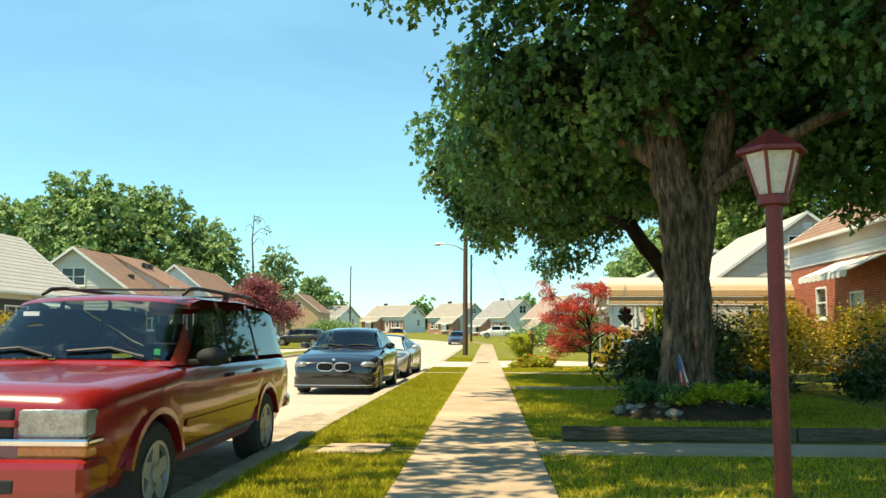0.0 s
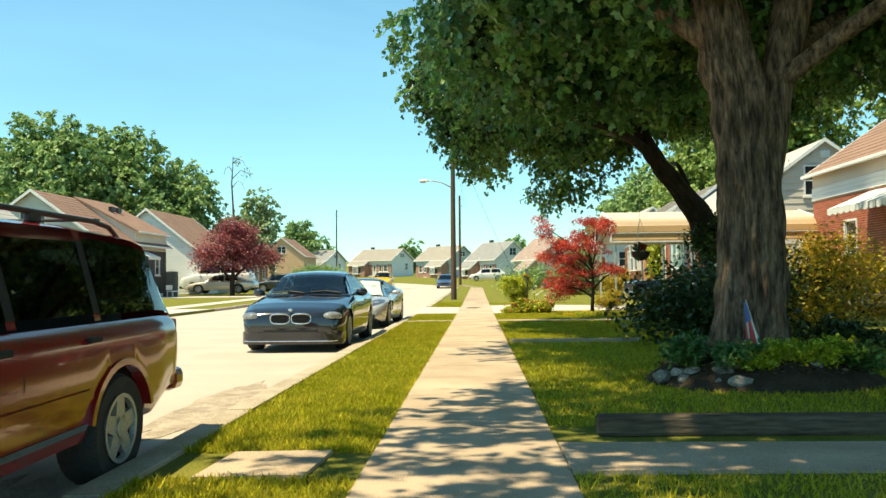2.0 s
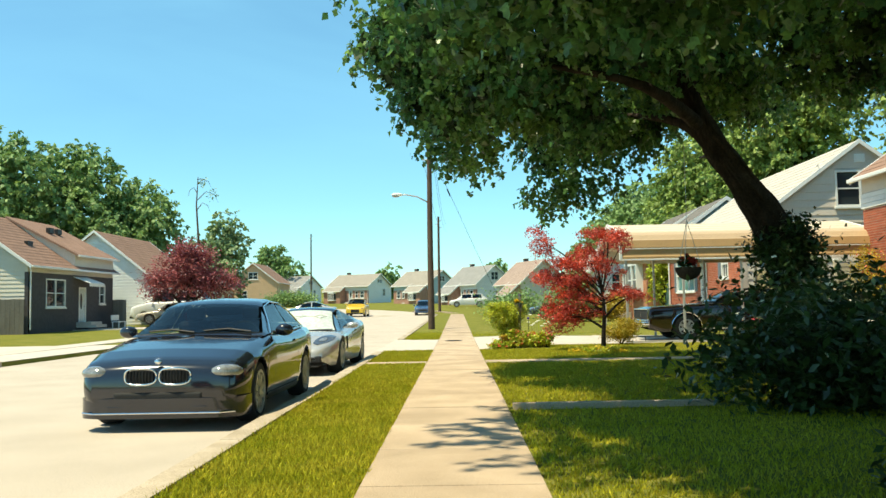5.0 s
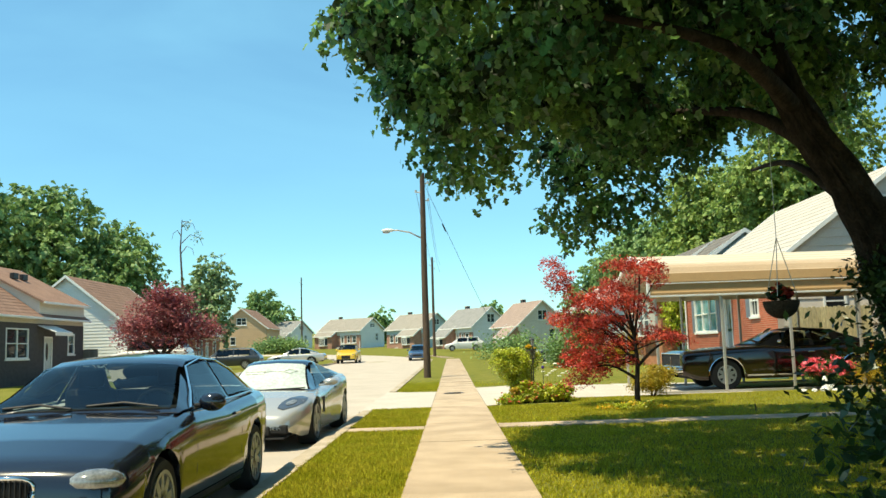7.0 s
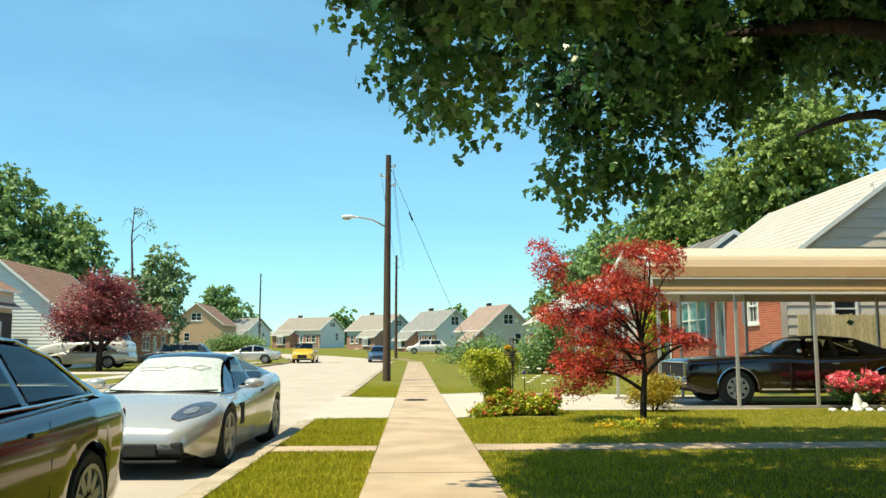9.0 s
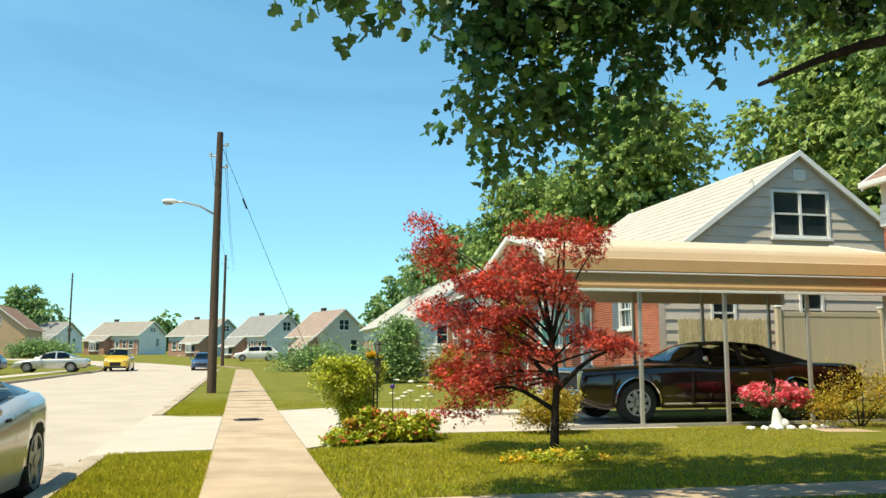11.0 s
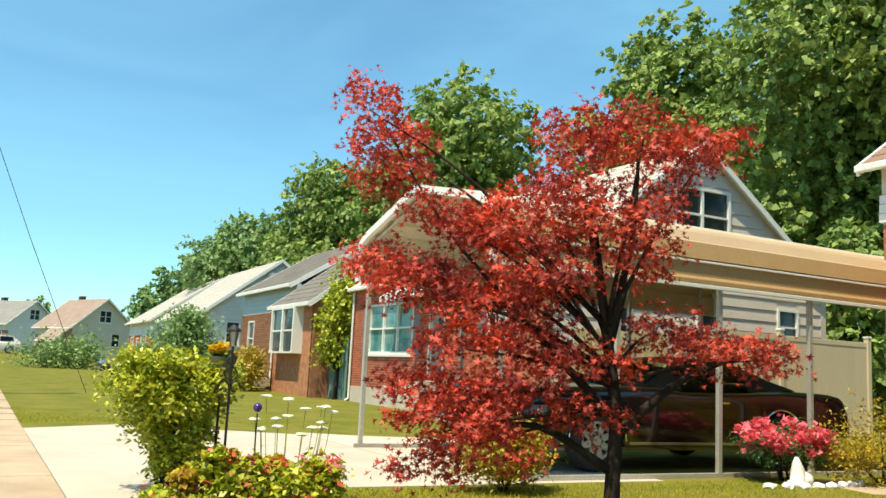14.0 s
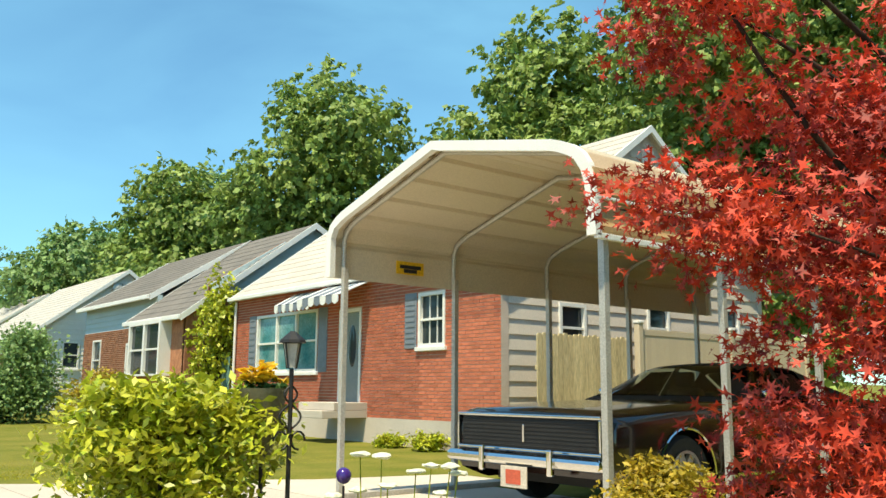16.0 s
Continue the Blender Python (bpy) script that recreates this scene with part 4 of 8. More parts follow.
# ---- trees ----
def finer(limb, n):
    """More points on a limb, along a smooth curve."""
    out = []
    for i in range(len(limb) - 1):
        p = [Vector(limb[min(max(j, 0), len(limb) - 1)]) for j in (i - 1, i, i + 1, i + 2)]
        for k in range(n):
            t = k / n
            out.append(tuple(0.5 * (2 * p[1] + (p[2] - p[0]) * t + (2 * p[0] - 5 * p[1] + 4 * p[2] - p[3]) * t * t + (3 * p[1] - p[0] - 3 * p[2] + p[3]) * t ** 3)))
    out.append(tuple(limb[-1]))
    return out


def tree(name, place, limbs, clumps, per, size, leaf, bark, label, shape=STAR, seed=1, shell=0.5, sub=0.34, flat=0.5, least=26, high=False, inner=7):
    """Limbs are lists of (x, y, z, radius) from the base; clumps are the crown's masses. All from the foot."""
    t = thing(name, place, label, "tree")
    for k, limb in enumerate(limbs):
        bm = B()
        big = limb[0][3] > 0.2
        limb = finer(limb, 14 if big else 4)
        ring = 96 if big else 8
        tube(bm, [p[:3] for p in limb], [p[3] for p in limb], ring, 0.2)
        if big:
            for i, v in enumerate(bm.verts):
                a = math.tau * (i % ring) / ring
                d = Vector((math.cos(a), math.sin(a), 0))
                f = noise.noise((math.cos(a) * 5.5, math.sin(a) * 5.5, v.co.z * 0.55)) + 0.6 * noise.noise((math.cos(a) * 12, math.sin(a) * 12, v.co.z * 1.6))
                g = abs(noise.noise((math.cos(a) * 15, math.sin(a) * 15, v.co.z * 1.6))) * 2 - 0.5
                v.co += d * (0.035 * f + 0.065 * g)
        part("trunk" if k == 0 else "limb", bm, bark, t, smooth="all")
    if not high:
        leaf_mesh("crown", cloud(clumps, per, seed, shell, sub, least), size, leaf, shape, seed, flat, t)
        return t
    low = [c for c in clumps if c[2] < 6.6]
    top = [c for c in clumps if c[2] >= 6.6]
    leafage("crown", sprays(low, per, 13, seed, 0.42, 0.25), size, leaf, MAPLE, seed, t)
    leafage("upper_crown", sprays(top, per * 0.34, 13, seed + 50, 0.5, 0.15), size * 1.25, leaf, KITE, seed, t)
    # Crown cores of darkened leaves, oversized at the heart, added to block light.
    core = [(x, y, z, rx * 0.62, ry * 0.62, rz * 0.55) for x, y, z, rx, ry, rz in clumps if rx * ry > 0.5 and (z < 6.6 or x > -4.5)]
    leafage("inner_crown", sprays([c for c in core if c[2] < 6.6], inner * 1.6, 10, seed + 70, 0.4, 0.0), size * 1.3, "leaf_shaded", KITE, seed, t)
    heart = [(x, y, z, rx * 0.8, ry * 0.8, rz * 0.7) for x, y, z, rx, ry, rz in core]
    leafage("inner_crown", sprays(heart, 4.5, 9, seed + 90, 0.3, 0.0, 0.2, 0.05, 0.12), size * 2.7, "leaf_shaded", OVAL, seed, t)
    return t


X, Y = 3.15, 18.75
# Flat high clumps, out of view, are added to cast dapples and lawn shade.
tree("maple_tree", (X, Y, 0.1),
     [[(0, 0, -0.1, 0.58), (0, 0, 0.4, 0.42), (0.02, 0, 1.2, 0.36), (0.02, 0.02, 2.2, 0.33), (-0.04, 0.05, 3.0, 0.31), (-0.22, 0.1, 3.8, 0.27), (-0.5, 0.2, 5.5, 0.24), (-0.6, 0.3, 8.0, 0.14)],
      [(0.1, 0.02, 1.2, 0.12), (0.18, 0.02, 2.2, 0.21), (0.34, 0.05, 3.2, 0.22), (0.52, 0.1, 3.9, 0.22), (0.75, 0.1, 5.2, 0.22), (0.9, 0.2, 8, 0.12)],
      [(0.3, 0, 3.2, 0.12), (1.8, -0.8, 4.2, 0.09), (4.2, -1.6, 4.9, 0.05)],
      [(-0.3, 0.1, 3.7, 0.14), (-1.4, 0.5, 4.6, 0.09), (-3.0, 1.0, 5.6, 0.04)],
      [(0.4, 0.1, 3.6, 0.13), (2.2, 1.0, 4.5, 0.09), (4.5, 1.5, 4.8, 0.05)],
      [(0.8, 0.1, 5.2, 0.12), (2.0, -2.0, 6.2, 0.08), (3.0, -5.0, 7.0, 0.04)]],
     [(0.5, -1.5, 9.0, 6.2, 5.5, 3.2), (-2.0, -4.5, 8.8, 3.0, 3.5, 1.6), (-2.4, 3.6, 5.2, 1.5, 2.6, 1.3), (-1.8, 3.4, 4.5, 0.9, 1.1, 0.7), (-0.6, 3.2, 4.8, 1.5, 2.2, 1.0), (3.8, 1.2, 5.0, 2.4, 2.2, 1.7), (3.2, -2.2, 5.6, 2.6, 2.4, 1.4), (-1.2, 1.0, 5.6, 2.6, 2.4, 1.6), (1.0, 1.5, 5.6, 2.4, 2.4, 1.6), (5.2, -0.5, 5.2, 2.2, 2.6, 1.6), (-4.2, -5.0, 8.2, 2.6, 4.0, 1.5), (-2.0, -6.5, 8.4, 3.0, 3.0, 1.5), (4.5, -5.5, 7.2, 3.4, 3.2, 1.6), (-4.8, -7.0, 8.8, 3.6, 4.2, 1.2), (-0.5, -9.0, 8.8, 4.0, 3.2, 1.2), (3.2, -8.5, 8.6, 3.6, 3.4, 1.3), (-1.5, -1.0, 9.8, 2.8, 3.5, 1.3), (-2.5, -5.5, 9.6, 3.4, 4.0, 1.2), (1.5, -5.0, 9.8, 4.5, 4.5, 1.5), (0.5, 0.5, 10.6, 4.5, 5.0, 1.6), (-2.6, 2.0, 8.8, 2.2, 2.8, 1.2), (-4.0, 2.8, 8.7, 1.8, 2.2, 0.9), (-5.3, 2.2, 10.6, 2.0, 3.0, 0.9), (-5.2, -3.8, 10.6, 2.2, 3.0, 0.9), (3.5, 1.0, 10.4, 4.0, 4.5, 1.4), (-2.4, -10.2, 8.8, 2.6, 2.4, 1.0), (1.6, -11.0, 8.6, 3.0, 2.6, 1.1)],
     13, 0.118, "leaf", "bark", "large shade maple with thick furrowed brown trunk", seed=11, high=True, inner=3)
tree("maple_tree", (6.0, 29.6, 0.0),
     [[(0, 0, -0.1, 0.42), (-0.1, 0, 1.2, 0.36), (-0.6, -0.3, 2.3, 0.3), (-0.9, -0.65, 2.7, 0.27), (-1.6, -1.2, 3.4, 0.2), (-2.2, -1.5, 4.2, 0.16), (-2.6, -1.2, 6.0, 0.1)],
      [(-1.6, -1.2, 3.4, 0.12), (-1.9, 0.5, 4.4, 0.08), (-2.6, 2.5, 5.0, 0.04)],
      [(-2.0, -1.4, 3.9, 0.12), (-3.2, -2.6, 4.3, 0.07), (-4.8, -3.2, 4.5, 0.03)],
      [(-0.9, -0.65, 2.7, 0.1), (-0.5, 2.6, 4.1, 0.06), (-0.1, 5.6, 4.6, 0.03)]],
     [(x - 5.72, y - 29.6, z + 0.22, rx * 0.93, ry * 0.93, rz * 0.9) for x, y, z, rx, ry, rz in (
         (-1.1, 29.2, 5.5, 0.8, 1.1, 0.7), (-0.5, 29.5, 4.65, 0.75, 1.0, 0.55), (-0.1, 30.7, 4.35, 0.7, 0.8, 0.5), (0.2, 31.7, 4.15, 0.6, 0.6, 0.45), (0.4, 28.4, 4.5, 0.8, 1.0, 0.65),
         (1.75, 33.7, 3.5, 0.5, 0.6, 0.42), (2.6, 33.5, 3.75, 0.75, 0.7, 0.5), (3.4, 33.4, 4.6, 0.7, 0.7, 0.5), (1.5, 29.1, 4.6, 1.0, 1.1, 0.7), (2.3, 31.7, 4.7, 0.9, 1.0, 0.65),
         (3.4, 32.2, 4.9, 0.9, 0.9, 0.6), (1.1, 26.7, 4.9, 1.0, 1.2, 0.75), (-0.3, 26.9, 5.4, 0.9, 1.2, 0.75), (2.5, 27.3, 5.1, 1.1, 1.2, 0.75), (3.8, 29.8, 5.4, 1.2, 1.3, 0.8),
         (4.7, 31.4, 5.5, 1.2, 1.1, 0.75), (5.6, 33.0, 5.9, 1.2, 1.1, 0.7), (4.3, 34.0, 5.5, 0.9, 0.8, 0.6), (6.3, 34.6, 5.8, 1.2, 1.0, 0.7), (6.0, 28.6, 5.8, 1.3, 1.4, 0.8),
         (0.9, 30.3, 5.3, 1.2, 1.3, 0.8), (2.0, 33.6, 4.6, 0.9, 0.8, 0.6), (3.2, 34.2, 5.3, 1.0, 0.8, 0.6), (7.4, 31.2, 5.8, 1.4, 1.5, 0.8), (7.8, 27.8, 5.8, 1.4, 1.5, 0.8),
         (-1.3, 27.6, 6.4, 0.9, 1.3, 0.7), (-0.9, 30.6, 6.3, 0.9, 1.1, 0.7), (0.1, 32.6, 6.0, 0.9, 0.9, 0.6), (1.6, 34.0, 5.9, 1.0, 0.8, 0.6), (0.4, 25.0, 5.9, 1.1, 1.2, 0.7),
         (2.4, 24.9, 5.9, 1.3, 1.2, 0.8), (4.6, 25.6, 5.8, 1.4, 1.4, 0.8), (2.0, 28.5, 6.6, 2.2, 2.4, 1.0), (4.5, 29.5, 6.8, 2.4, 2.6, 1.1), (3.4, 32.2, 6.8, 2.2, 1.9, 0.9), (6.8, 29.8, 7.2, 2.4, 2.8, 1.1),
         # The last three clumps, mostly above view, are added to shade the lawn.
         (1.6, 28.5, 7.8, 1.6, 2.2, 0.9), (3.5, 28.5, 8.6, 2.8, 3.0, 1.1), (6.0, 31.2, 8.6, 2.4, 2.2, 1.0), (9.0, 26.4, 7.4, 2.8, 2.8, 1.2), (9.8, 31.0, 7.6, 2.6, 2.8, 1.2), (8.4, 22.8, 7.8, 2.8, 2.4, 1.2))],
     14, 0.11, "leaf", "bark_dark", "leaning shade maple with dark ivy-clad trunk", seed=12, high=True, inner=9)

# scarlet japanese maple: flat sprays in tiers, (across, height, half width, half height)
SPRAYS = ((-1.76, 3.06, 0.17, 0.24), (-1.62, 2.8, 0.24, 0.14), (-1.67, 2.58, 0.26, 0.1), (-1.22, 2.36, 0.26, 0.1), (-0.86, 2.2, 0.28, 0.1),
          (-0.31, 2.92, 0.3, 0.1), (0.18, 3.0, 0.36, 0.14), (0.53, 2.84, 0.22, 0.08), (0.32, 2.66, 0.32, 0.08),
          (-0.42, 2.6, 0.24, 0.08), (-0.41, 2.42, 0.4, 0.1), (-0.06, 2.28, 0.38, 0.1), (-0.66, 2.1, 0.38, 0.09), (0.15, 2.06, 0.26, 0.08),
          (-1.62, 1.9, 0.22, 0.08), (-1.32, 1.82, 0.32, 0.09), (-0.97, 1.66, 0.36, 0.1), (-0.5, 1.84, 0.34, 0.09), (-1.0, 1.4, 0.32, 0.1), (-0.6, 1.46, 0.3, 0.1),
          (0.57, 1.44, 0.32, 0.1), (0.86, 1.36, 0.26, 0.09), (0.36, 1.52, 0.2, 0.07), (-0.25, 1.25, 0.26, 0.1),
          (-1.15, 0.84, 0.34, 0.14), (-0.85, 0.7, 0.28, 0.14), (-1.3, 0.5, 0.2, 0.1), (-1.35, 1.12, 0.26, 0.1), (-1.0, 1.02, 0.32, 0.1), (-0.68, 1.1, 0.28, 0.1), (-0.25, 0.92, 0.22, 0.08))
rng = random.Random(77)
tiers = []
for u, z, rx, rz in SPRAYS:
    for k in range(2):
        w = rng.uniform(0.05, 0.6) * (1 if k == 1 else -1) * (0.9 if abs(u) < 1.2 else 0.4)
        du, dz = rng.uniform(-0.08, 0.08), rng.uniform(-0.06, 0.06)
        tiers.append(((u + du) * 0.873 + w * 0.488, -(u + du) * 0.488 + w * 0.873, z + dz, rx, rx, rz * 0.8))
limbs = [[(0, 0, -0.05, 0.07), (0.02, 0.0, 0.5, 0.052), (0.05, 0.02, 0.95, 0.046), (0.0, 0.1, 1.6, 0.034), (-0.1, 0.15, 2.4, 0.022)],
         [(0.05, 0.02, 0.9, 0.042), (-0.5, 0.25, 1.5, 0.02), (-1.05, 0.6, 2.2, 0.011), (-1.5, 0.85, 3.0, 0.005)],
         [(0.03, 0, 0.8, 0.042), (0.4, -0.25, 1.2, 0.026), (0.8, -0.45, 1.4, 0.01)],
         [(0.02, 0, 0.55, 0.036), (-0.5, 0.2, 0.85, 0.022), (-1.0, 0.5, 0.75, 0.01)],
         [(0.02, 0.1, 1.4, 0.032), (0.15, 0.0, 2.2, 0.02), (0.2, 0, 2.9, 0.01)]]
for c in tiers[::3]:
    f = min(1.0, c[2] / 2.8)
    limbs.append([(0.0, 0.08 * f, 0.75 + 0.8 * f, 0.018), (c[0] * 0.55, c[1] * 0.55, 0.3 + c[2] * 0.72, 0.012), (c[0], c[1], c[2] - 0.04, 0.004)])
tiers += [(-0.45, 0.4, 1.75, 0.3, 0.3, 0.1), (-0.75, 0.75, 1.86, 0.3, 0.3, 0.1), (-1.02, 1.08, 1.95, 0.26, 0.26, 0.09), (-1.25, 1.35, 2.02, 0.18, 0.18, 0.07)]
limbs.append([(0.0, 0.1, 1.3, 0.02), (-0.5, 0.45, 1.72, 0.012), (-1.25, 1.35, 1.98, 0.004)])
red = thing("japanese_maple", (3.75, 36.9, 0.0), "scarlet Japanese maple on the front lawn", "tree")
for k, limb in enumerate(limbs):
    bm = B()
    limb = finer(limb, 4)
    tube(bm, [p[:3] for p in limb], [p[3] for p in limb], 8, 0.2)
    part("limb" if k else "trunk", bm, "bark_dark", red, smooth="all")
leafage("crown", sprays(tiers, 86, 9, 13, 0.15, -0.5, 0.0, 0.03, 0.03, 0.3), 0.053, "leaf_red", FINGER, 13, red)
tree("japanese_maple", (-18.0, 72.5, 0.2), [[(0, 0, -0.1, 0.2), (0, 0, 1.2, 0.16), (0.2, 0, 2.6, 0.1), (0.3, 0, 4.0, 0.05)], [(0, 0, 1.1, 0.12), (-1.4, 0.2, 2.4, 0.06)], [(0, 0, 1.2, 0.12), (1.5, 0.2, 2.6, 0.06)]],
     [(0, 0, 3.4, 2.4, 2.2, 1.5), (-1.6, 0.4, 2.9, 1.6, 1.5, 1.1), (1.7, 0.3, 2.8, 1.6, 1.5, 1.0), (0.2, 0, 4.3, 1.5, 1.5, 1.2)], 60, 0.15, "leaf_plum", "bark_dark", "plum-red Japanese maple on the lawn across the street", STAR, 14, 0.4, 0.36, 1.0, 60)


# ---- cars ----
def line(pts):
    xs, zs = [p[0] for p in pts], [p[1] for p in pts]
    return lambda y: float(np.interp(y, xs, zs))


class Shape:
    """A car's form from its lines; front towards -y, wheels on z = 0."""
    def __init__(self, L, W, wb, fo, wr, sill, top, plan, roof, roof_hw, crown=0.05, tuck=0.05, belt_in=0.1):
        self.L, self.W, self.wr, self.sill, self.crown, self.tuck = L, W, wr, sill, crown, tuck
        self.axles, self.gap = (fo, fo + wb), 0.055
        self.top, self.plan, self.roof = line(top), line(plan), line(roof)
        self.r0, self.r1, self.rz = roof[0][0], roof[-1][0], max(p[1] for p in roof)
        self.roof_hw, self.belt_in = roof_hw, belt_in

    def bottom(self, y):
        z = self.sill + 0.12 * max(0, 1 - y / 0.35) + 0.16 * max(0, 1 - (self.L - y) / 0.5)
        R = self.wr + self.gap
        for c in self.axles:
            if abs(y - c) < R:
                z = max(z, self.wr + math.sqrt(R * R - (y - c) ** 2))
        return z

    def section(self, y):
        hw, zt, zb = self.plan(y) * self.W / 2, self.top(y), self.bottom(y)
        sh = zt - self.crown
        mid = self.sill + (sh - self.sill) * 0.55
        pts = [(0, zt), (hw * 0.45, zt - 0.008), (hw * 0.78, zt - self.crown * 0.35), (hw * 0.92, zt - self.crown * 0.7), (hw * 0.975, sh - 0.03), (hw, sh - 0.12), (hw * 1.0, mid), (hw * 0.985, self.sill + 0.16), (hw - self.tuck, self.sill)]
        return [(x, max(z, zb)) for x, z in pts]

    def side_x(self, y, z):
        s = self.section(y)[4:]
        zs, xs = [p[1] for p in s][::-1], [p[0] for p in s][::-1]
        return float(np.interp(z, zs, xs))

    def skin(self, x, y):
        """Height of the bonnet or deck over a spot."""
        s = self.section(y)[:6]
        return float(np.interp(abs(x), [p[0] for p in s], [p[1] for p in s]))

    def stations(self):
        ys = {0.0, 0.02, 0.06, 0.12, self.L - 0.12, self.L - 0.06, self.L - 0.02, self.L}
        ys |= {self.L * k / 56 for k in range(1, 56)}
        for c in self.axles:
            R = self.wr + self.gap
            ys |= {c + R * math.sin(radians(a)) for a in range(-90, 91, 10)}
        return sorted(ys)

    def cabin(self, y):
        """Half section of the cabin at y: centre, edge of roof, belt."""
        belt = self.top(y) - 0.02
        z = max(self.roof(y), belt + 0.001)
        f = (z - belt) / max(0.01, self.rz - self.top((self.r0 + self.r1) / 2))
        bw = self.plan(y) * self.W / 2 - self.belt_in
        rw = bw + (self.roof_hw - bw) * min(1, f)
        d = min(0.05, (z - belt) * 0.3)
        return [(0, z), (rw * 0.55, z - 0.012 * min(1, f)), (rw * 0.88, z - d * 0.55), (rw * 0.97, z - d), (bw, belt)]

    def cabin_side(self, y, f):
        a, b = self.cabin(y)[3], self.cabin(y)[4]
        return b[0] + (a[0] - b[0]) * f, b[1] + (a[1] - b[1]) * f


def loft(sections, ys, mirror=True, caps=True):
    bm = B()
    rows = []
    for s, y in zip(sections, ys):
        pts = [(x, z) for x, z in s]
        if mirror:
            pts = [(-x, z) for x, z in s[:0:-1]] + pts
        rows.append([bm.verts.new((x, y, z)) for x, z in pts])
    for a, b in zip(rows, rows[1:]):
        for i in range(len(a) - 1):
            bm.faces.new((a[i], a[i + 1], b[i + 1], b[i]))
    if caps:
        bm.faces.new(rows[0]), bm.faces.new(rows[-1][::-1])
    bmesh.ops.remove_doubles(bm, verts=bm.verts, dist=0.0004)
    return bm


def side_patch(S, side, y0, y1, z0, z1, off=0.004, n=6, mat=None, parent=None, name="trim"):
    """A strip lying on the car's flank."""
    bm = B()
    rows = []
    for i in range(n + 1):
        y = y0 + (y1 - y0) * i / n
        row = []
        for k in range(4):
            z = z0 + (z1 - z0) * k / 3
            row.append(bm.verts.new((side * (S.side_x(y, z) + off), y, z)))
        rows.append(row)
    for a, b in zip(rows, rows[1:]):
        for k in range(3):
            bm.faces.new((a[k], a[k + 1], b[k + 1], b[k]))
    return part(name, bm, mat, parent, smooth="all")


def top_patch(S, y0, y1, f0, f1, off, mat, parent, name, n=8, side=None):
    """A sheet on the slope of a windscreen or rear window."""
    bm = B()
    rows = []
    for i in range(n + 1):
        y = y0 + (y1 - y0) * i / n
        c = S.cabin(y)
        pts = [(-x, z) for x, z in c[3:0:-1]] + c[:4]
        e = 0.95
        rows.append([bm.verts.new((x * e, y + (-off if S.roof(y1) > S.roof(y0) else off), z + off)) for x, z in pts])
    for a, b in zip(rows, rows[1:]):
        for k in range(len(a) - 1):
            bm.faces.new((a[k], a[k + 1], b[k + 1], b[k]))
    return part(name, bm, mat, parent, smooth="all")


def side_glass(S, side, y0, y1, f0, f1, mat, parent, slant0=0.0, slant1=0.0, n=8, name="side_window", off=0.007):
    bm = B()
    rows = []
    for i in range(n + 1):
        row = []
        for k in range(4):
            f = f0 + (f1 - f0) * k / 3
            a, b = y0 + slant0 * k / 3, y1 + slant1 * k / 3
            y = a + (b - a) * i / n
            x, z = S.cabin_side(y, f)
            row.append(bm.verts.new((side * (x + off), y, z)))
        rows.append(row)
    for a, b in zip(rows, rows[1:]):
        for k in range(3):
            bm.faces.new((a[k], a[k + 1], b[k + 1], b[k]))
    return part(name, bm, mat, parent, smooth="all")


def blob(parent, name, centre, size, mat, turn=0.0, label="", seg=16):
    bm = B()
    bmesh.ops.create_uvsphere(bm, u_segments=seg, v_segments=seg // 2, radius=1.0, matrix=Matrix.Translation(centre) @ Matrix.Rotation(radians(turn), 4, "Z") @ Matrix.Diagonal((*size, 1)))
    return part(name, bm, mat, parent, label, smooth="all")


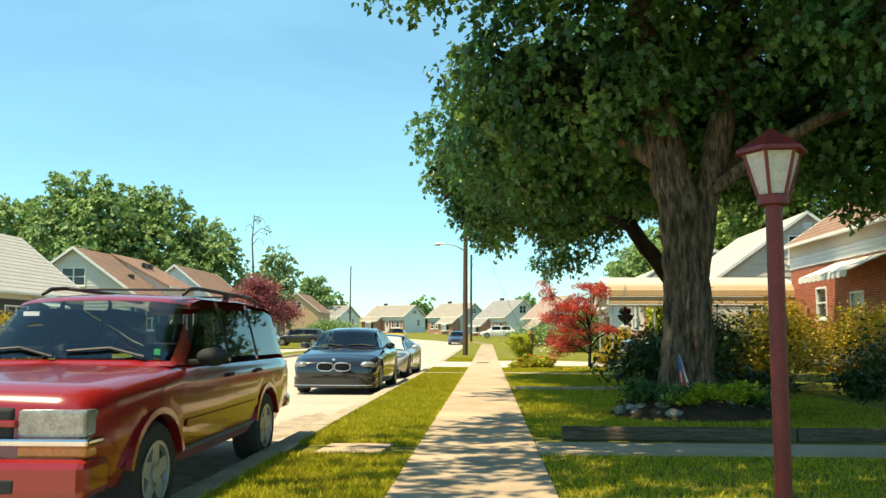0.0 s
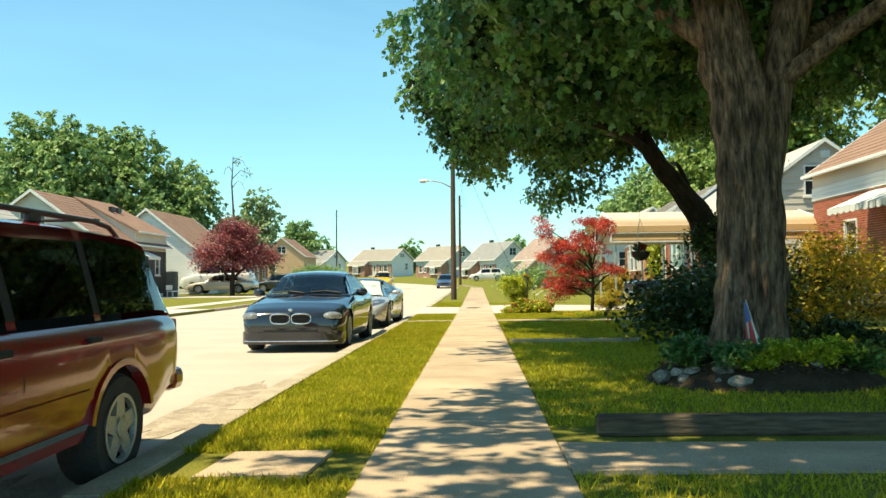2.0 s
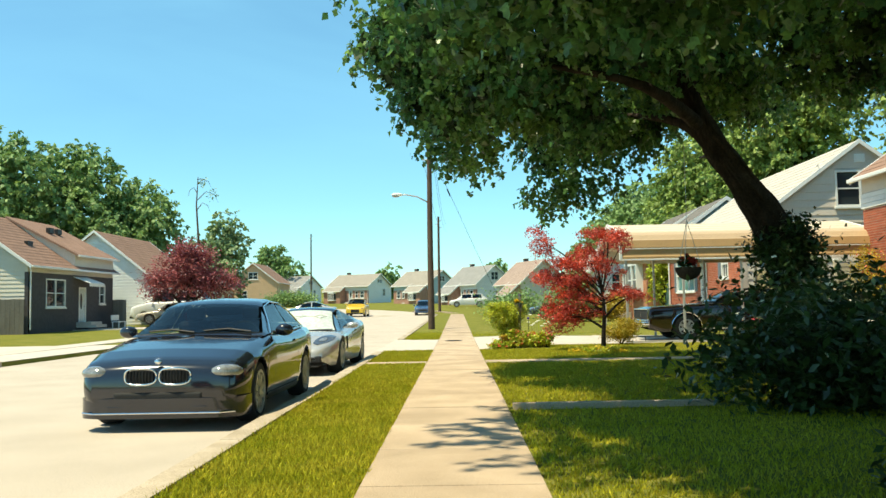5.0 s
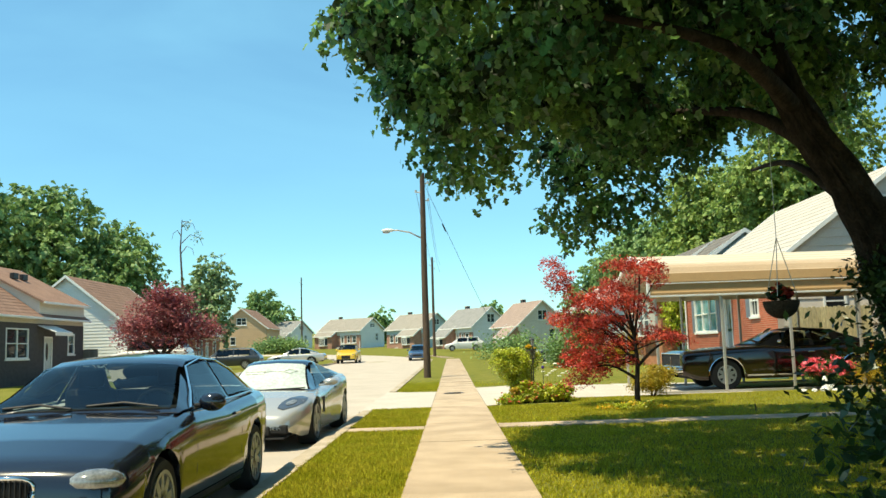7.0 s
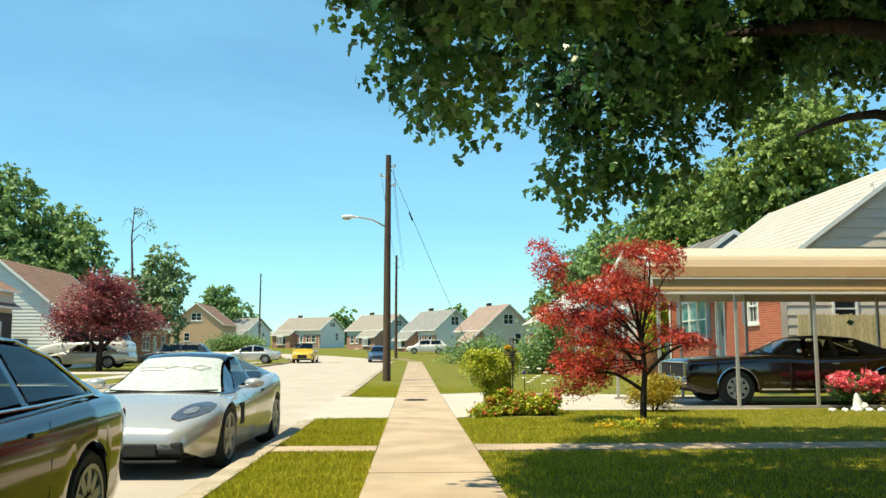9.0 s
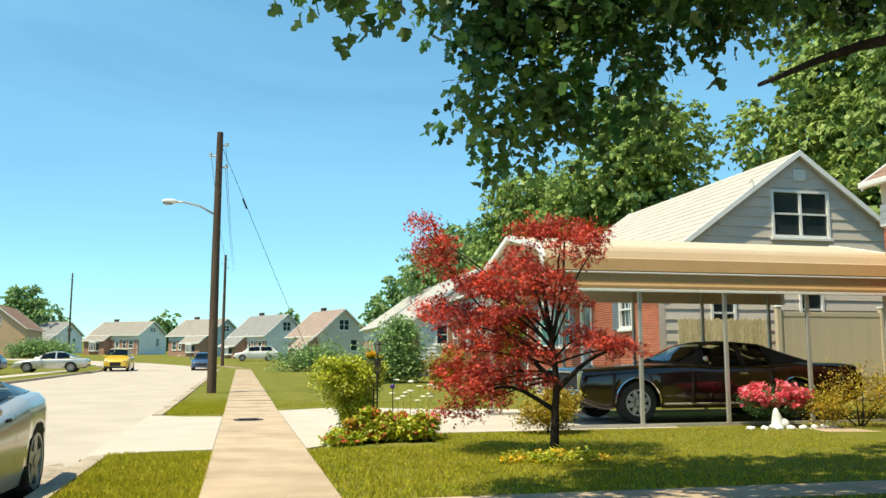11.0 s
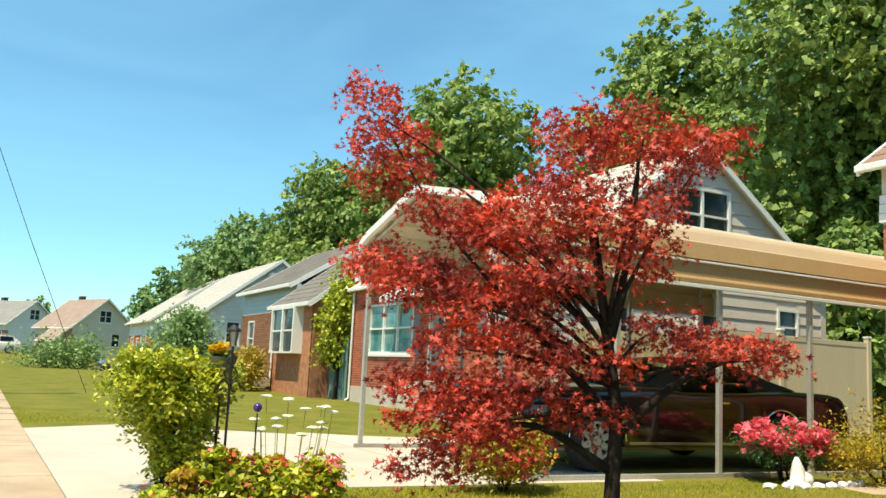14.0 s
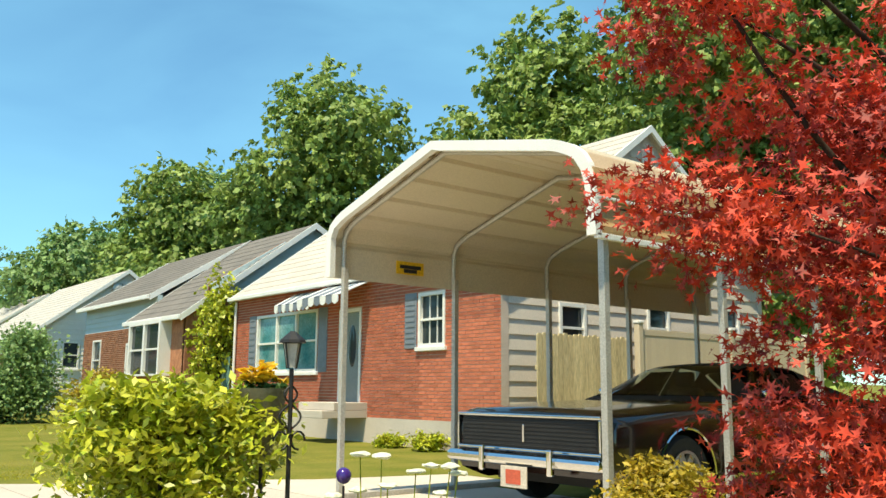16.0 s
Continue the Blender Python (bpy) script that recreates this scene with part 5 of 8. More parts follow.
def wheel(car, x, y, r, width, spokes, side, rim="alloy", cap=0.62):
    w = new("wheel")
    w.empty_display_size = 0.1
    w.parent = car
    w.matrix_local = pose(x, y, r)
    bm = B()
    prof = [(cap * r, -width / 2 + 0.01), (r * 0.93, -width / 2), (r, -width / 2 + 0.035), (r, width / 2 - 0.035), (r * 0.93, width / 2), (cap * r, width / 2 - 0.01)]
    n = 28
    rings = [[bm.verts.new((u, p * math.cos(math.tau * k / n), p * math.sin(math.tau * k / n))) for k in range(n)] for p, u in prof]
    for a, b in zip(rings, rings[1:] + rings[:1]):
        for k in range(n):
            bm.faces.new((a[k], a[(k + 1) % n], b[(k + 1) % n], b[k]))
    part("tyre", bm, "rubber", w, smooth=True)
    bm = B()
    disc(bm, (side * (width / 2 - 0.06), 0, 0), cap * r, 0.02, "x", n)
    part("brake_disc", bm, "well", w)
    bm = B()
    ring = []
    for p, u in ((cap * r * 1.02, width / 2 + 0.004), (cap * r * 0.9, width / 2 + 0.004), (cap * r * 0.88, width / 2 - 0.03)):
        ring.append([bm.verts.new((side * u, p * math.cos(math.tau * k / n), p * math.sin(math.tau * k / n))) for k in range(n)])
    for a, b in zip(ring, ring[1:]):
        for k in range(n):
            bm.faces.new((a[k], a[(k + 1) % n], b[(k + 1) % n], b[k]))
    for k in range(spokes):
        a = math.tau * k / spokes + 0.3
        d = Vector((0, math.cos(a), math.sin(a)))
        e = Vector((0, -math.sin(a), math.cos(a)))
        w0, w1 = 0.16 * r * 5 / spokes + 0.012, 0.1 * r * 5 / spokes + 0.01
        u0, u1 = side * (width / 2 - 0.005), side * (width / 2 - 0.04)
        pts = [d * 0.08 * r + e * w0, d * 0.08 * r - e * w0, d * cap * r * 0.93 - e * w1, d * cap * r * 0.93 + e * w1]
        f = [bm.verts.new((u0, p.y, p.z)) for p in pts]
        g = [bm.verts.new((u1, p.y, p.z)) for p in pts]
        bm.faces.new(f)
        for q in range(4):
            bm.faces.new((f[q], g[q], g[(q + 1) % 4], f[(q + 1) % 4]))
    disc(bm, (side * (width / 2 - 0.012), 0, 0), 0.17 * r, 0.03, "x", 14)
    part("rim", bm, rim, w)
    return w


def car(name, place, turn, S, body, label, roof_mat=None, screen="car_glass", spokes=5, rim="alloy", windows=(), screens=None, wheels_w=0.21, category="car", cap=0.66, size=1.07, tint="car_glass"):
    """Body, cabin, glass and wheels; details are added by the caller."""
    c = thing(name, place, label, category, turn=turn)
    c.scale = (size, size, size)
    ys = S.stations()
    f0, f1, b0, b1 = screens
    bm = loft([S.section(y) for y in ys], ys)
    inside = [f for f in bm.faces if f0 + 0.1 < f.calc_center_median().y < b1 - 0.1 and abs(f.calc_center_median().x) < S.W / 2 - S.belt_in - 0.06 and f.calc_center_median().z > S.top(f.calc_center_median().y) - S.crown]
    bmesh.ops.delete(bm, geom=inside, context="FACES")
    part("body", bm, body, c, smooth=True)
    cy = sorted({S.r0, S.r1, f0, f1, b0, b1, *[S.r0 + (S.r1 - S.r0) * k / 24 for k in range(25)], *[w[0] + (w[4] if w[4] > 0 else 0) * 0.5 for w in windows], *[w[1] for w in windows]})
    bm = loft([S.cabin(y) for y in cy], cy)
    gone = []
    for f in bm.faces:
        q = f.calc_center_median()
        z3 = S.cabin(q.y)[3]
        if q.z > z3[1] - 0.004 or abs(f.normal.x) < 0.35:
            if f0 < q.y < f1 or b0 < q.y < b1:
                gone.append(f)
        elif any(w[0] + max(0, w[4]) * 0.5 < q.y < w[1] + min(0, w[5]) * 0.5 for w in windows):
            gone.append(f)
    bmesh.ops.delete(bm, geom=gone, context="FACES")
    part("cabin", bm, roof_mat or body, c, smooth=True)
    mid = S.top(f1)
    bm = B()
    box(bm, (-S.W / 2 + 0.25, f0 + 0.18, mid - 0.3), (S.W / 2 - 0.25, f0 + 0.55, mid + 0.0), 0.04)
    part("dashboard", bm, "vinyl_top", c)
    bm = B()
    tube(bm, [(0.36 + 0.18 * math.cos(math.tau * k / 16), f0 + 0.72, mid - 0.05 + 0.17 * math.sin(math.tau * k / 16)) for k in range(17)], 0.016, 6)
    part("steering_wheel", bm, "well", c)
    for sx in (-0.36, 0.36):
        bm = B()
        box(bm, (sx - 0.23, f1 + 0.35, mid - 0.45), (sx + 0.23, f1 + 0.5, mid + 0.14), 0.06)
        box(bm, (sx - 0.12, f1 + 0.38, mid + 0.15), (sx + 0.12, f1 + 0.46, mid + 0.32), 0.03)
        part("seat", bm, "vinyl_top", c)
    bm = B()
    box(bm, (-S.W / 2 + 0.3, b0 - 0.25, mid - 0.4), (S.W / 2 - 0.3, b0 - 0.1, mid + 0.1), 0.05)
    part("rear_seat", bm, "vinyl_top", c)
    top_patch(S, f0, f1, 0, 0, 0.008, screen, c, "windscreen")
    top_patch(S, b0, b1, 0, 0, 0.008, "car_glass", c, "rear_window")
    for side in (-1, 1):
        for y0, y1, fa, fb, s0, s1 in windows:
            side_glass(S, side, y0, y1, fa, fb, tint, c, s0, s1)
        for y in S.axles:
            wheel(c, side * (S.plan(y) * S.W / 2 - wheels_w / 2 - 0.015), y, S.wr, wheels_w, spokes, side, rim, cap)
    bm = B()
    hw = S.W / 2
    box(bm, (-hw + 0.28, 0.3, S.sill + 0.01), (hw - 0.28, S.L - 0.3, min(S.top(S.L / 2), S.top(0.6)) - 0.12))
    for y in S.axles:
        tube(bm, [(-hw + 0.1, y, S.wr), (hw - 0.1, y, S.wr)], 0.05, 8)
    part("underbody", bm, "well", c)
    return c


def seams(S, c, ys, z0=None, mat="well"):
    for side in (-1, 1):
        for y in ys:
            side_patch(S, side, y - 0.004, y + 0.004, (z0 or S.sill + 0.05), S.top(y) - S.crown - 0.02, 0.002, 1, mat, c, "door_seam")


# red utility vehicle
S = Shape(4.62, 1.74, 2.72, 0.84, 0.35, 0.35,
          [(0, 0.86), (0.04, 0.95), (0.15, 1.0), (0.6, 1.04), (1.25, 1.09), (1.5, 1.07), (4.5, 1.07), (4.62, 1.04)],
          [(0, 0.86), (0.05, 0.91), (0.25, 0.96), (0.9, 0.99), (2.2, 1.0), (4.2, 0.985), (4.55, 0.95), (4.62, 0.92)],
          [(1.14, 1.06), (1.86, 1.60), (2.1, 1.645), (3.2, 1.665), (4.1, 1.64), (4.3, 1.60), (4.58, 1.06)], 0.68, 0.05, 0.06, 0.06)
suv = car("utility_vehicle", (-2.95, 10.08, -0.12), 1.5, S, "car_red", "red utility vehicle with roof rack parked at the kerb", None, "car_glass", 5, "alloy",
          [(1.4, 2.42, 0.08, 0.86, 0.46, 0.0), (2.5, 3.3, 0.08, 0.86, 0.0, 0.0), (3.38, 4.5, 0.06, 0.92, 0.0, -0.2)], (1.2, 1.82, 4.33, 4.55), 0.24, "car", 0.62, 1.04, "car_glass_dark")
suv.scale = (1.04, 1.18, 0.985)
seams(S, suv, (1.36, 2.46, 3.34))
for side in (-1, 1):
    bar(suv, "headlight", (side * 0.42, -0.012, 0.70), (side * 0.80, 0.2, 0.86), "lens", 0.02, "clear rectangular headlight")
    bar(suv, "indicator", (side * 0.42, -0.005, 0.585), (side * 0.80, 0.22, 0.655), "amber", 0.015, "amber indicator lens")
    bm = B()
    tube(bm, [(side * 0.57, 1.95, 1.625), (side * 0.57, 2.08, 1.68), (side * 0.57, 2.3, 1.70), (side * 0.57, 3.75, 1.70), (side * 0.57, 3.98, 1.675), (side * 0.57, 4.12, 1.61)], [0.014, 0.018, 0.018, 0.018, 0.018, 0.014], 8)
    part("roof_rail", bm, "black", suv, smooth="all")
    bar(suv, "rail_foot", (side * 0.57 - 0.018, 3.0, 1.64), (side * 0.57 + 0.018, 3.12, 1.695), "black", 0.008)
    blob(suv, "mirror", (side * 0.97, 1.50, 1.12), (0.12, 0.07, 0.075), "well")
    for y0, y1 in ((2.39, 2.53), (3.27, 3.41)):
        side_glass(S, side, y0, y1, 0.08, 0.88, "well", suv, name="pillar", off=0.005)
    bar(suv, "mirror_arm", (side * 0.80, 1.47, 1.06), (side * 0.92, 1.53, 1.1), "well")
    for y in (2.28, 3.16):
        bar(suv, "door_handle", (side * 0.855, y - 0.07, 0.93), (side * 0.885, y + 0.07, 0.965), "well", 0.008)
    side_patch(S, side, 1.3, 3.15, 0.60, 0.66, 0.012, 10, "car_red", suv, "side_moulding")
    side_patch(S, side, 1.3, 3.15, 0.42, 0.46, 0.006, 10, "chrome", suv, "sill_trim")
    bar(suv, "tail_light", (side * 0.70, 4.52, 0.74), (side * 0.80, 4.625, 1.0), "red_paint", 0.02)
    for y in S.axles:
        bm = B()
        R0, R1 = 0.402, 0.445
        pts = []
        for k in range(19):
            a = math.pi * (0.07 + 0.86 * k / 18)
            pts.append((y + R1 * math.cos(a), 0.35 + R1 * math.sin(a)))
        for k in range(18, -1, -1):
            a = math.pi * (0.07 + 0.86 * k / 18)
            pts.append((y + R0 * math.cos(a), 0.35 + R0 * math.sin(a)))
        x = S.plan(y) * S.W / 2
        poly_prism(bm, pts, "x", side * (x - 0.03), side * (x + 0.012))
        part("wheel_flare", bm, "car_red", suv)
bar(suv, "grille", (-0.40, -0.015, 0.69), (0.40, 0.1, 0.87), "well", 0.02)
bar(suv, "grille_bar", (-0.42, -0.03, 0.76), (0.42, 0.06, 0.80), "car_red", 0.012)
bar(suv, "chrome_strip", (-0.82, -0.035, 0.655), (0.82, 0.16, 0.70), "chrome", 0.015, "bright chrome bumper strip")
bar(suv, "bumper", (-0.83, -0.07, 0.36), (0.83, 0.24, 0.585), "car_red", 0.05, "painted red front bumper")
bar(suv, "air_intake", (-0.45, -0.075, 0.40), (0.45, 0.0, 0.48), "well", 0.01)
bar(suv, "rear_bumper", (-0.83, 4.48, 0.44), (0.83, 4.72, 0.62), "car_red", 0.06)
for y in (2.35, 3.6):
    bar(suv, "roof_crossbar", (-0.56, y - 0.02, 1.685), (0.56, y + 0.02, 1.705), "black", 0.006)
for x0, x1 in ((-0.62, -0.05), (0.02, 0.6)):
    bm = B()
    tube(bm, [(x1, 1.18, 1.125), ((x0 + x1) / 2, 1.27, 1.19), (x0, 1.24, 1.165)], 0.011, 6)
    part("wiper", bm, "black", suv)
bar(suv, "registration_sticker", (-0.5, 1.575, 1.435), (-0.38, 1.583, 1.47), "white", 0.0)
bm = B()
box(bm, (0.645, 1.225, 1.14), (0.69, 1.235, 1.185))
part("inspection_sticker", bm, "green_sticker", suv, "small green windscreen sticker")
# black coupe
S = Shape(4.58, 1.80, 2.76, 0.78, 0.325, 0.19,
          [(0, 0.58), (0.03, 0.66), (0.15, 0.73), (0.5, 0.82), (1.0, 0.89), (1.5, 0.95), (2.5, 0.94), (3.6, 0.98), (4.3, 0.99), (4.5, 0.95), (4.58, 0.86)],
          [(0, 0.76), (0.05, 0.86), (0.2, 0.935), (0.5, 0.975), (1.2, 0.985), (2.4, 1.0), (3.6, 1.0), (4.2, 0.95), (4.5, 0.86), (4.58, 0.78)],
          [(1.36, 0.92), (2.0, 1.27), (2.25, 1.345), (2.7, 1.378), (3.15, 1.35), (3.5, 1.27), (4.05, 0.98)], 0.58, 0.07, 0.05, 0.10)
coupe = car("coupe", (-3.21, 24.05, -0.11), 0, S, "car_black", "black two-door coupe with twin oval grilles at the kerb", None, "car_glass", 10, "alloy",
            [(1.75, 2.78, 0.1, 0.9, 0.42, 0.0), (2.86, 3.72, 0.1, 0.9, 0.0, -0.35)], (1.42, 2.1, 3.3, 3.98), 0.23, "car", 0.72)
seams(S, coupe, (1.52, 2.92))
bm = B()
front = [(0.86 * math.copysign(abs(math.cos(q)) ** 0.55, math.cos(q)), 0.42 - 0.455 * abs(math.sin(q)) ** 0.5) for q in [math.pi * k / 24 for k in range(25)]]
poly_prism(bm, front, "z", 0.14, 0.34)
part("valance", bm, "car_black", coupe, smooth=True)
bm = B()
tube(bm, [(-0.78, 0.03, 0.2), (-0.64, -0.04, 0.195), (0.64, -0.04, 0.195), (0.78, 0.03, 0.2)], 0.009, 6)
part("lip_strip", bm, "chrome", coupe)
for side in (-1, 1):
    oval = [(side * 0.175 + 0.16 * math.copysign(abs(math.cos(q)) ** 0.7, math.cos(q)), 0.035 * abs(math.cos(q)) - 0.03, 0.56 + 0.082 * math.copysign(abs(math.sin(q)) ** 0.7, math.sin(q))) for q in [math.tau * i / 28 for i in range(29)]]
    bm = B()
    tube(bm, oval, 0.014, 6)
    part("kidney_surround", bm, "chrome", coupe, "bright oval grille surround", smooth="all")
    blob(coupe, "kidney_grille", (side * 0.175, 0.02, 0.56), (0.155, 0.045, 0.078), "well")
    for k in range(9):
        bar(coupe, "grille_slat", (side * 0.175 + (k - 4) * 0.032 - 0.003, -0.034, 0.49 + 0.004 * abs(k - 4)), (side * 0.175 + (k - 4) * 0.032 + 0.003, -0.01, 0.63 - 0.004 * abs(k - 4)), "well", 0.0)
    blob(coupe, "headlight", (side * 0.67, 0.12, 0.595), (0.175, 0.115, 0.076), "lens", side * 22, "clear almond headlight")
    blob(coupe, "headlight_ring", (side * 0.6, 0.045, 0.60), (0.05, 0.03, 0.042), "chrome", side * 20)
    blob(coupe, "fog_light", (side * 0.66, 0.10, 0.30), (0.075, 0.06, 0.045), "lens", side * 25)
    blob(coupe, "mirror", (side * 0.95, 1.72, 0.97), (0.11, 0.07, 0.075), "car_black")
    bar(coupe, "mirror_arm", (side * 0.80, 1.70, 0.93), (side * 0.93, 1.76, 0.96), "well")
    bar(coupe, "door_handle", (side * 0.885, 2.66, 0.80), (side * 0.905, 2.86, 0.83), "car_black", 0.008)
    side_patch(S, side, 1.2, 3.2, 0.23, 0.27, 0.008, 10, "car_black", coupe, "sill")
    bar(coupe, "tail_light", (side * 0.45, 4.5, 0.72), (side * 0.76, 4.56, 0.84), "red_paint", 0.02)
    bm = B()
    pts = [(*S.cabin_side(y, f), y) for y, f in ((1.62, 0.02), (1.9, 0.55), (2.15, 0.98), (2.6, 0.99), (3.1, 0.99), (3.45, 0.9), (3.75, 0.4), (3.78, 0.06), (2.9, 0.03), (1.7, 0.02))]
    tube(bm, [(side * (x + 0.012), y, z) for x, z, y in pts], 0.009, 5)
    part("window_trim", bm, "chrome", coupe, "bright window surround trim")
bar(coupe, "lower_grille", (-0.45, -0.02, 0.27), (0.45, 0.1, 0.40), "well", 0.02)
bar(coupe, "splitter", (-0.66, -0.025, 0.185), (0.66, 0.25, 0.215), "well", 0.01)
bar(coupe, "chin_trim", (-0.5, -0.03, 0.245), (0.5, 0.0, 0.262), "car_black", 0.004)
blob(coupe, "badge", (0, 0.015, 0.705), (0.04, 0.02, 0.03), "chrome")
for x0, x1 in ((-0.6, -0.05), (0.05, 0.62)):
    bm = B()
    tube(bm, [(x1, 1.40, 0.965), ((x0 + x1) / 2, 1.46, 1.0), (x0, 1.44, 0.98)], 0.010, 6)
    part("wiper", bm, "black", coupe)

# silver sports car
S = Shape(4.44, 1.86, 2.69, 0.97, 0.335, 0.17,
          [(0, 0.40), (0.03, 0.48), (0.2, 0.58), (0.6, 0.71), (1.0, 0.785), (1.5, 0.785), (1.9, 0.785), (2.8, 0.86), (3.4, 0.95), (4.0, 0.98), (4.35, 0.95), (4.44, 0.86)],
          [(0, 0.62), (0.06, 0.74), (0.25, 0.86), (0.6, 0.95), (1.0, 0.985), (1.7, 0.955), (2.4, 0.95), (3.3, 1.0), (3.9, 0.985), (4.3, 0.9), (4.44, 0.84)],
          [(1.42, 0.75), (2.1, 1.11), (2.4, 1.22), (2.65, 1.245), (3.0, 1.21), (3.5, 1.09), (4.05, 0.95)], 0.52, 0.06, 0.05, 0.16)
S.gap = 0.025
sports = car("sports_car", (-3.29, 31.35, -0.11), -1.6, S, "car_silver", "silver sports car with dark roof and windscreen sunshade", "car_black", "shade", 5, "alloy",
             [(1.95, 2.75, 0.12, 0.9, 0.45, 0.05), (2.85, 3.5, 0.12, 0.85, 0.0, -0.3)], (1.48, 2.28, 3.05, 3.95), 0.26, "car", 0.74)
seams(S, sports, (1.72, 2.95))
for side in (-1, 1):
    for name, mat, wide, f0, f1, off in (("headlight", "lamp_dark", 0.115, 0.0, 1.0, 0.007), ("headlight_lamp", "lens", 0.05, 0.25, 0.6, 0.013)):
        bm = B()
        rows = []
        for i in range(13):
            f = f0 + (f1 - f0) * i / 12
            y, x = 0.2 + 0.52 * f, 0.52 + 0.26 * f
            w = wide * math.sin(math.pi * (0.06 + 0.88 * i / 12)) ** 0.6
            rows.append([bm.verts.new((side * (x + w * q / 3), y - 0.5 * w * q / 3, S.skin(x + w * q / 3, y - 0.5 * w * q / 3) + off)) for q in range(-3, 4)])
        for p, q in zip(rows, rows[1:]):
            for k in range(6):
                bm.faces.new((p[k], p[k + 1], q[k + 1], q[k]))
        part(name, bm, mat, sports, "dark swept-back headlight" if name == "headlight" else "", smooth="all")
    bar(sports, "brake_duct", (side * 0.42, 0.0, 0.24), (side * 0.66, 0.16, 0.36), "well", 0.02)
    blob(sports, "mirror", (side * 0.95, 1.93, 0.87), (0.12, 0.08, 0.06), "car_silver")
    bar(sports, "mirror_arm", (side * 0.76, 1.91, 0.81), (side * 0.9, 1.96, 0.84), "car_silver")
    bar(sports, "side_vent", (side * 0.885, 1.5, 0.42), (side * 0.90, 1.68, 0.66), "well", 0.004)
    bar(sports, "door_handle", (side * 0.88, 2.72, 0.74), (side * 0.895, 2.86, 0.77), "well", 0.006)
bar(sports, "air_intake", (-0.42, -0.015, 0.22), (0.42, 0.1, 0.35), "well", 0.02)
bar(sports, "splitter", (-0.62, -0.03, 0.165), (0.62, 0.2, 0.19), "well", 0.008)
bm = B()
tube(bm, [(-0.62, 1.5, 0.80), (0.0, 1.4, 0.785), (0.62, 1.5, 0.80)], 0.014, 6)
part("cowl", bm, "well", sports)
for outline in (((0.18, 1.98), (0.3, 2.04), (0.42, 1.98), (0.3, 1.92), (0.18, 1.98)), ((-0.42, 2.0), (-0.12, 2.0), (-0.12, 1.93), (-0.42, 1.93), (-0.42, 2.0)), ((-0.12, 1.96), (0.0, 2.0), (0.18, 1.98))):
    bm = B()
    tube(bm, [(x, y - 0.012, S.cabin(y)[0][1] + 0.014 - 0.02 * abs(x)) for x, y in outline], 0.006, 5)
    part("sunshade_print", bm, "galv", sports)

# black muscle car under the carport
S = Shape(5.3, 1.94, 2.97, 0.98, 0.345, 0.24,
          [(0, 0.80), (0.02, 0.88), (0.1, 0.92), (1.0, 0.97), (1.9, 1.0), (2.4, 0.96), (3.4, 0.98), (4.0, 1.02), (5.0, 1.0), (5.2, 0.97), (5.3, 0.88)],
          [(0, 0.94), (0.04, 0.965), (0.3, 0.985), (1.5, 1.0), (4.5, 0.99), (5.2, 0.95), (5.3, 0.93)],
          [(1.72, 0.98), (2.35, 1.31), (2.55, 1.36), (3.0, 1.38), (3.5, 1.34), (4.0, 1.16), (4.35, 1.02)], 0.58, 0.05, 0.05, 0.12)
muscle = car("muscle_car", (5.88, 42.25, 0.01), -90, S, "car_maroon", "black vintage muscle car with vinyl top under the carport", "vinyl_top", "car_glass", 8, "alloy",
             [(2.15, 2.95, 0.1, 0.9, 0.4, 0.0), (3.05, 3.6, 0.1, 0.85, 0.0, -0.2)], (1.8, 2.42, 3.6, 4.25), 0.2, "car", 0.62, 1.14)
seams(S, muscle, (1.85, 3.1))
bar(muscle, "grille", (-0.84, -0.03, 0.55), (0.84, 0.08, 0.83), "well", 0.03)
for z in (0.535, 0.83):
    bar(muscle, "grille_surround", (-0.88, -0.05, z), (0.88, 0.06, z + 0.03), "chrome", 0.01, "bright chrome grille surround")
for x in (-0.88, 0.86):
    bar(muscle, "grille_end", (x, -0.05, 0.566), (x + 0.025, 0.06, 0.829), "chrome", 0.008)
bar(muscle, "grille_divider", (-0.012, -0.045, 0.62), (0.012, 0.0, 0.77), "chrome", 0.004)
for k in range(7):
    bar(muscle, "grille_slat", (-0.83, -0.036, 0.585 + 0.034 * k), (0.83, -0.02, 0.59 + 0.034 * k), "black", 0.0)
bar(muscle, "front_bumper", (-0.94, -0.14, 0.42), (0.94, 0.0, 0.52), "chrome", 0.035, "chrome front bumper")
for x in (-0.42, 0.42):
    bar(muscle, "bumper_guard", (x - 0.03, -0.17, 0.36), (x + 0.03, -0.12, 0.58), "chrome", 0.015)
bar(muscle, "number_plate", (-0.16, -0.165, 0.24), (0.16, -0.15, 0.42), "plate", 0.004, "pale plate with a red panel")
bar(muscle, "plate_panel", (-0.09, -0.17, 0.27), (0.09, -0.164, 0.39), "plate_red", 0.0)
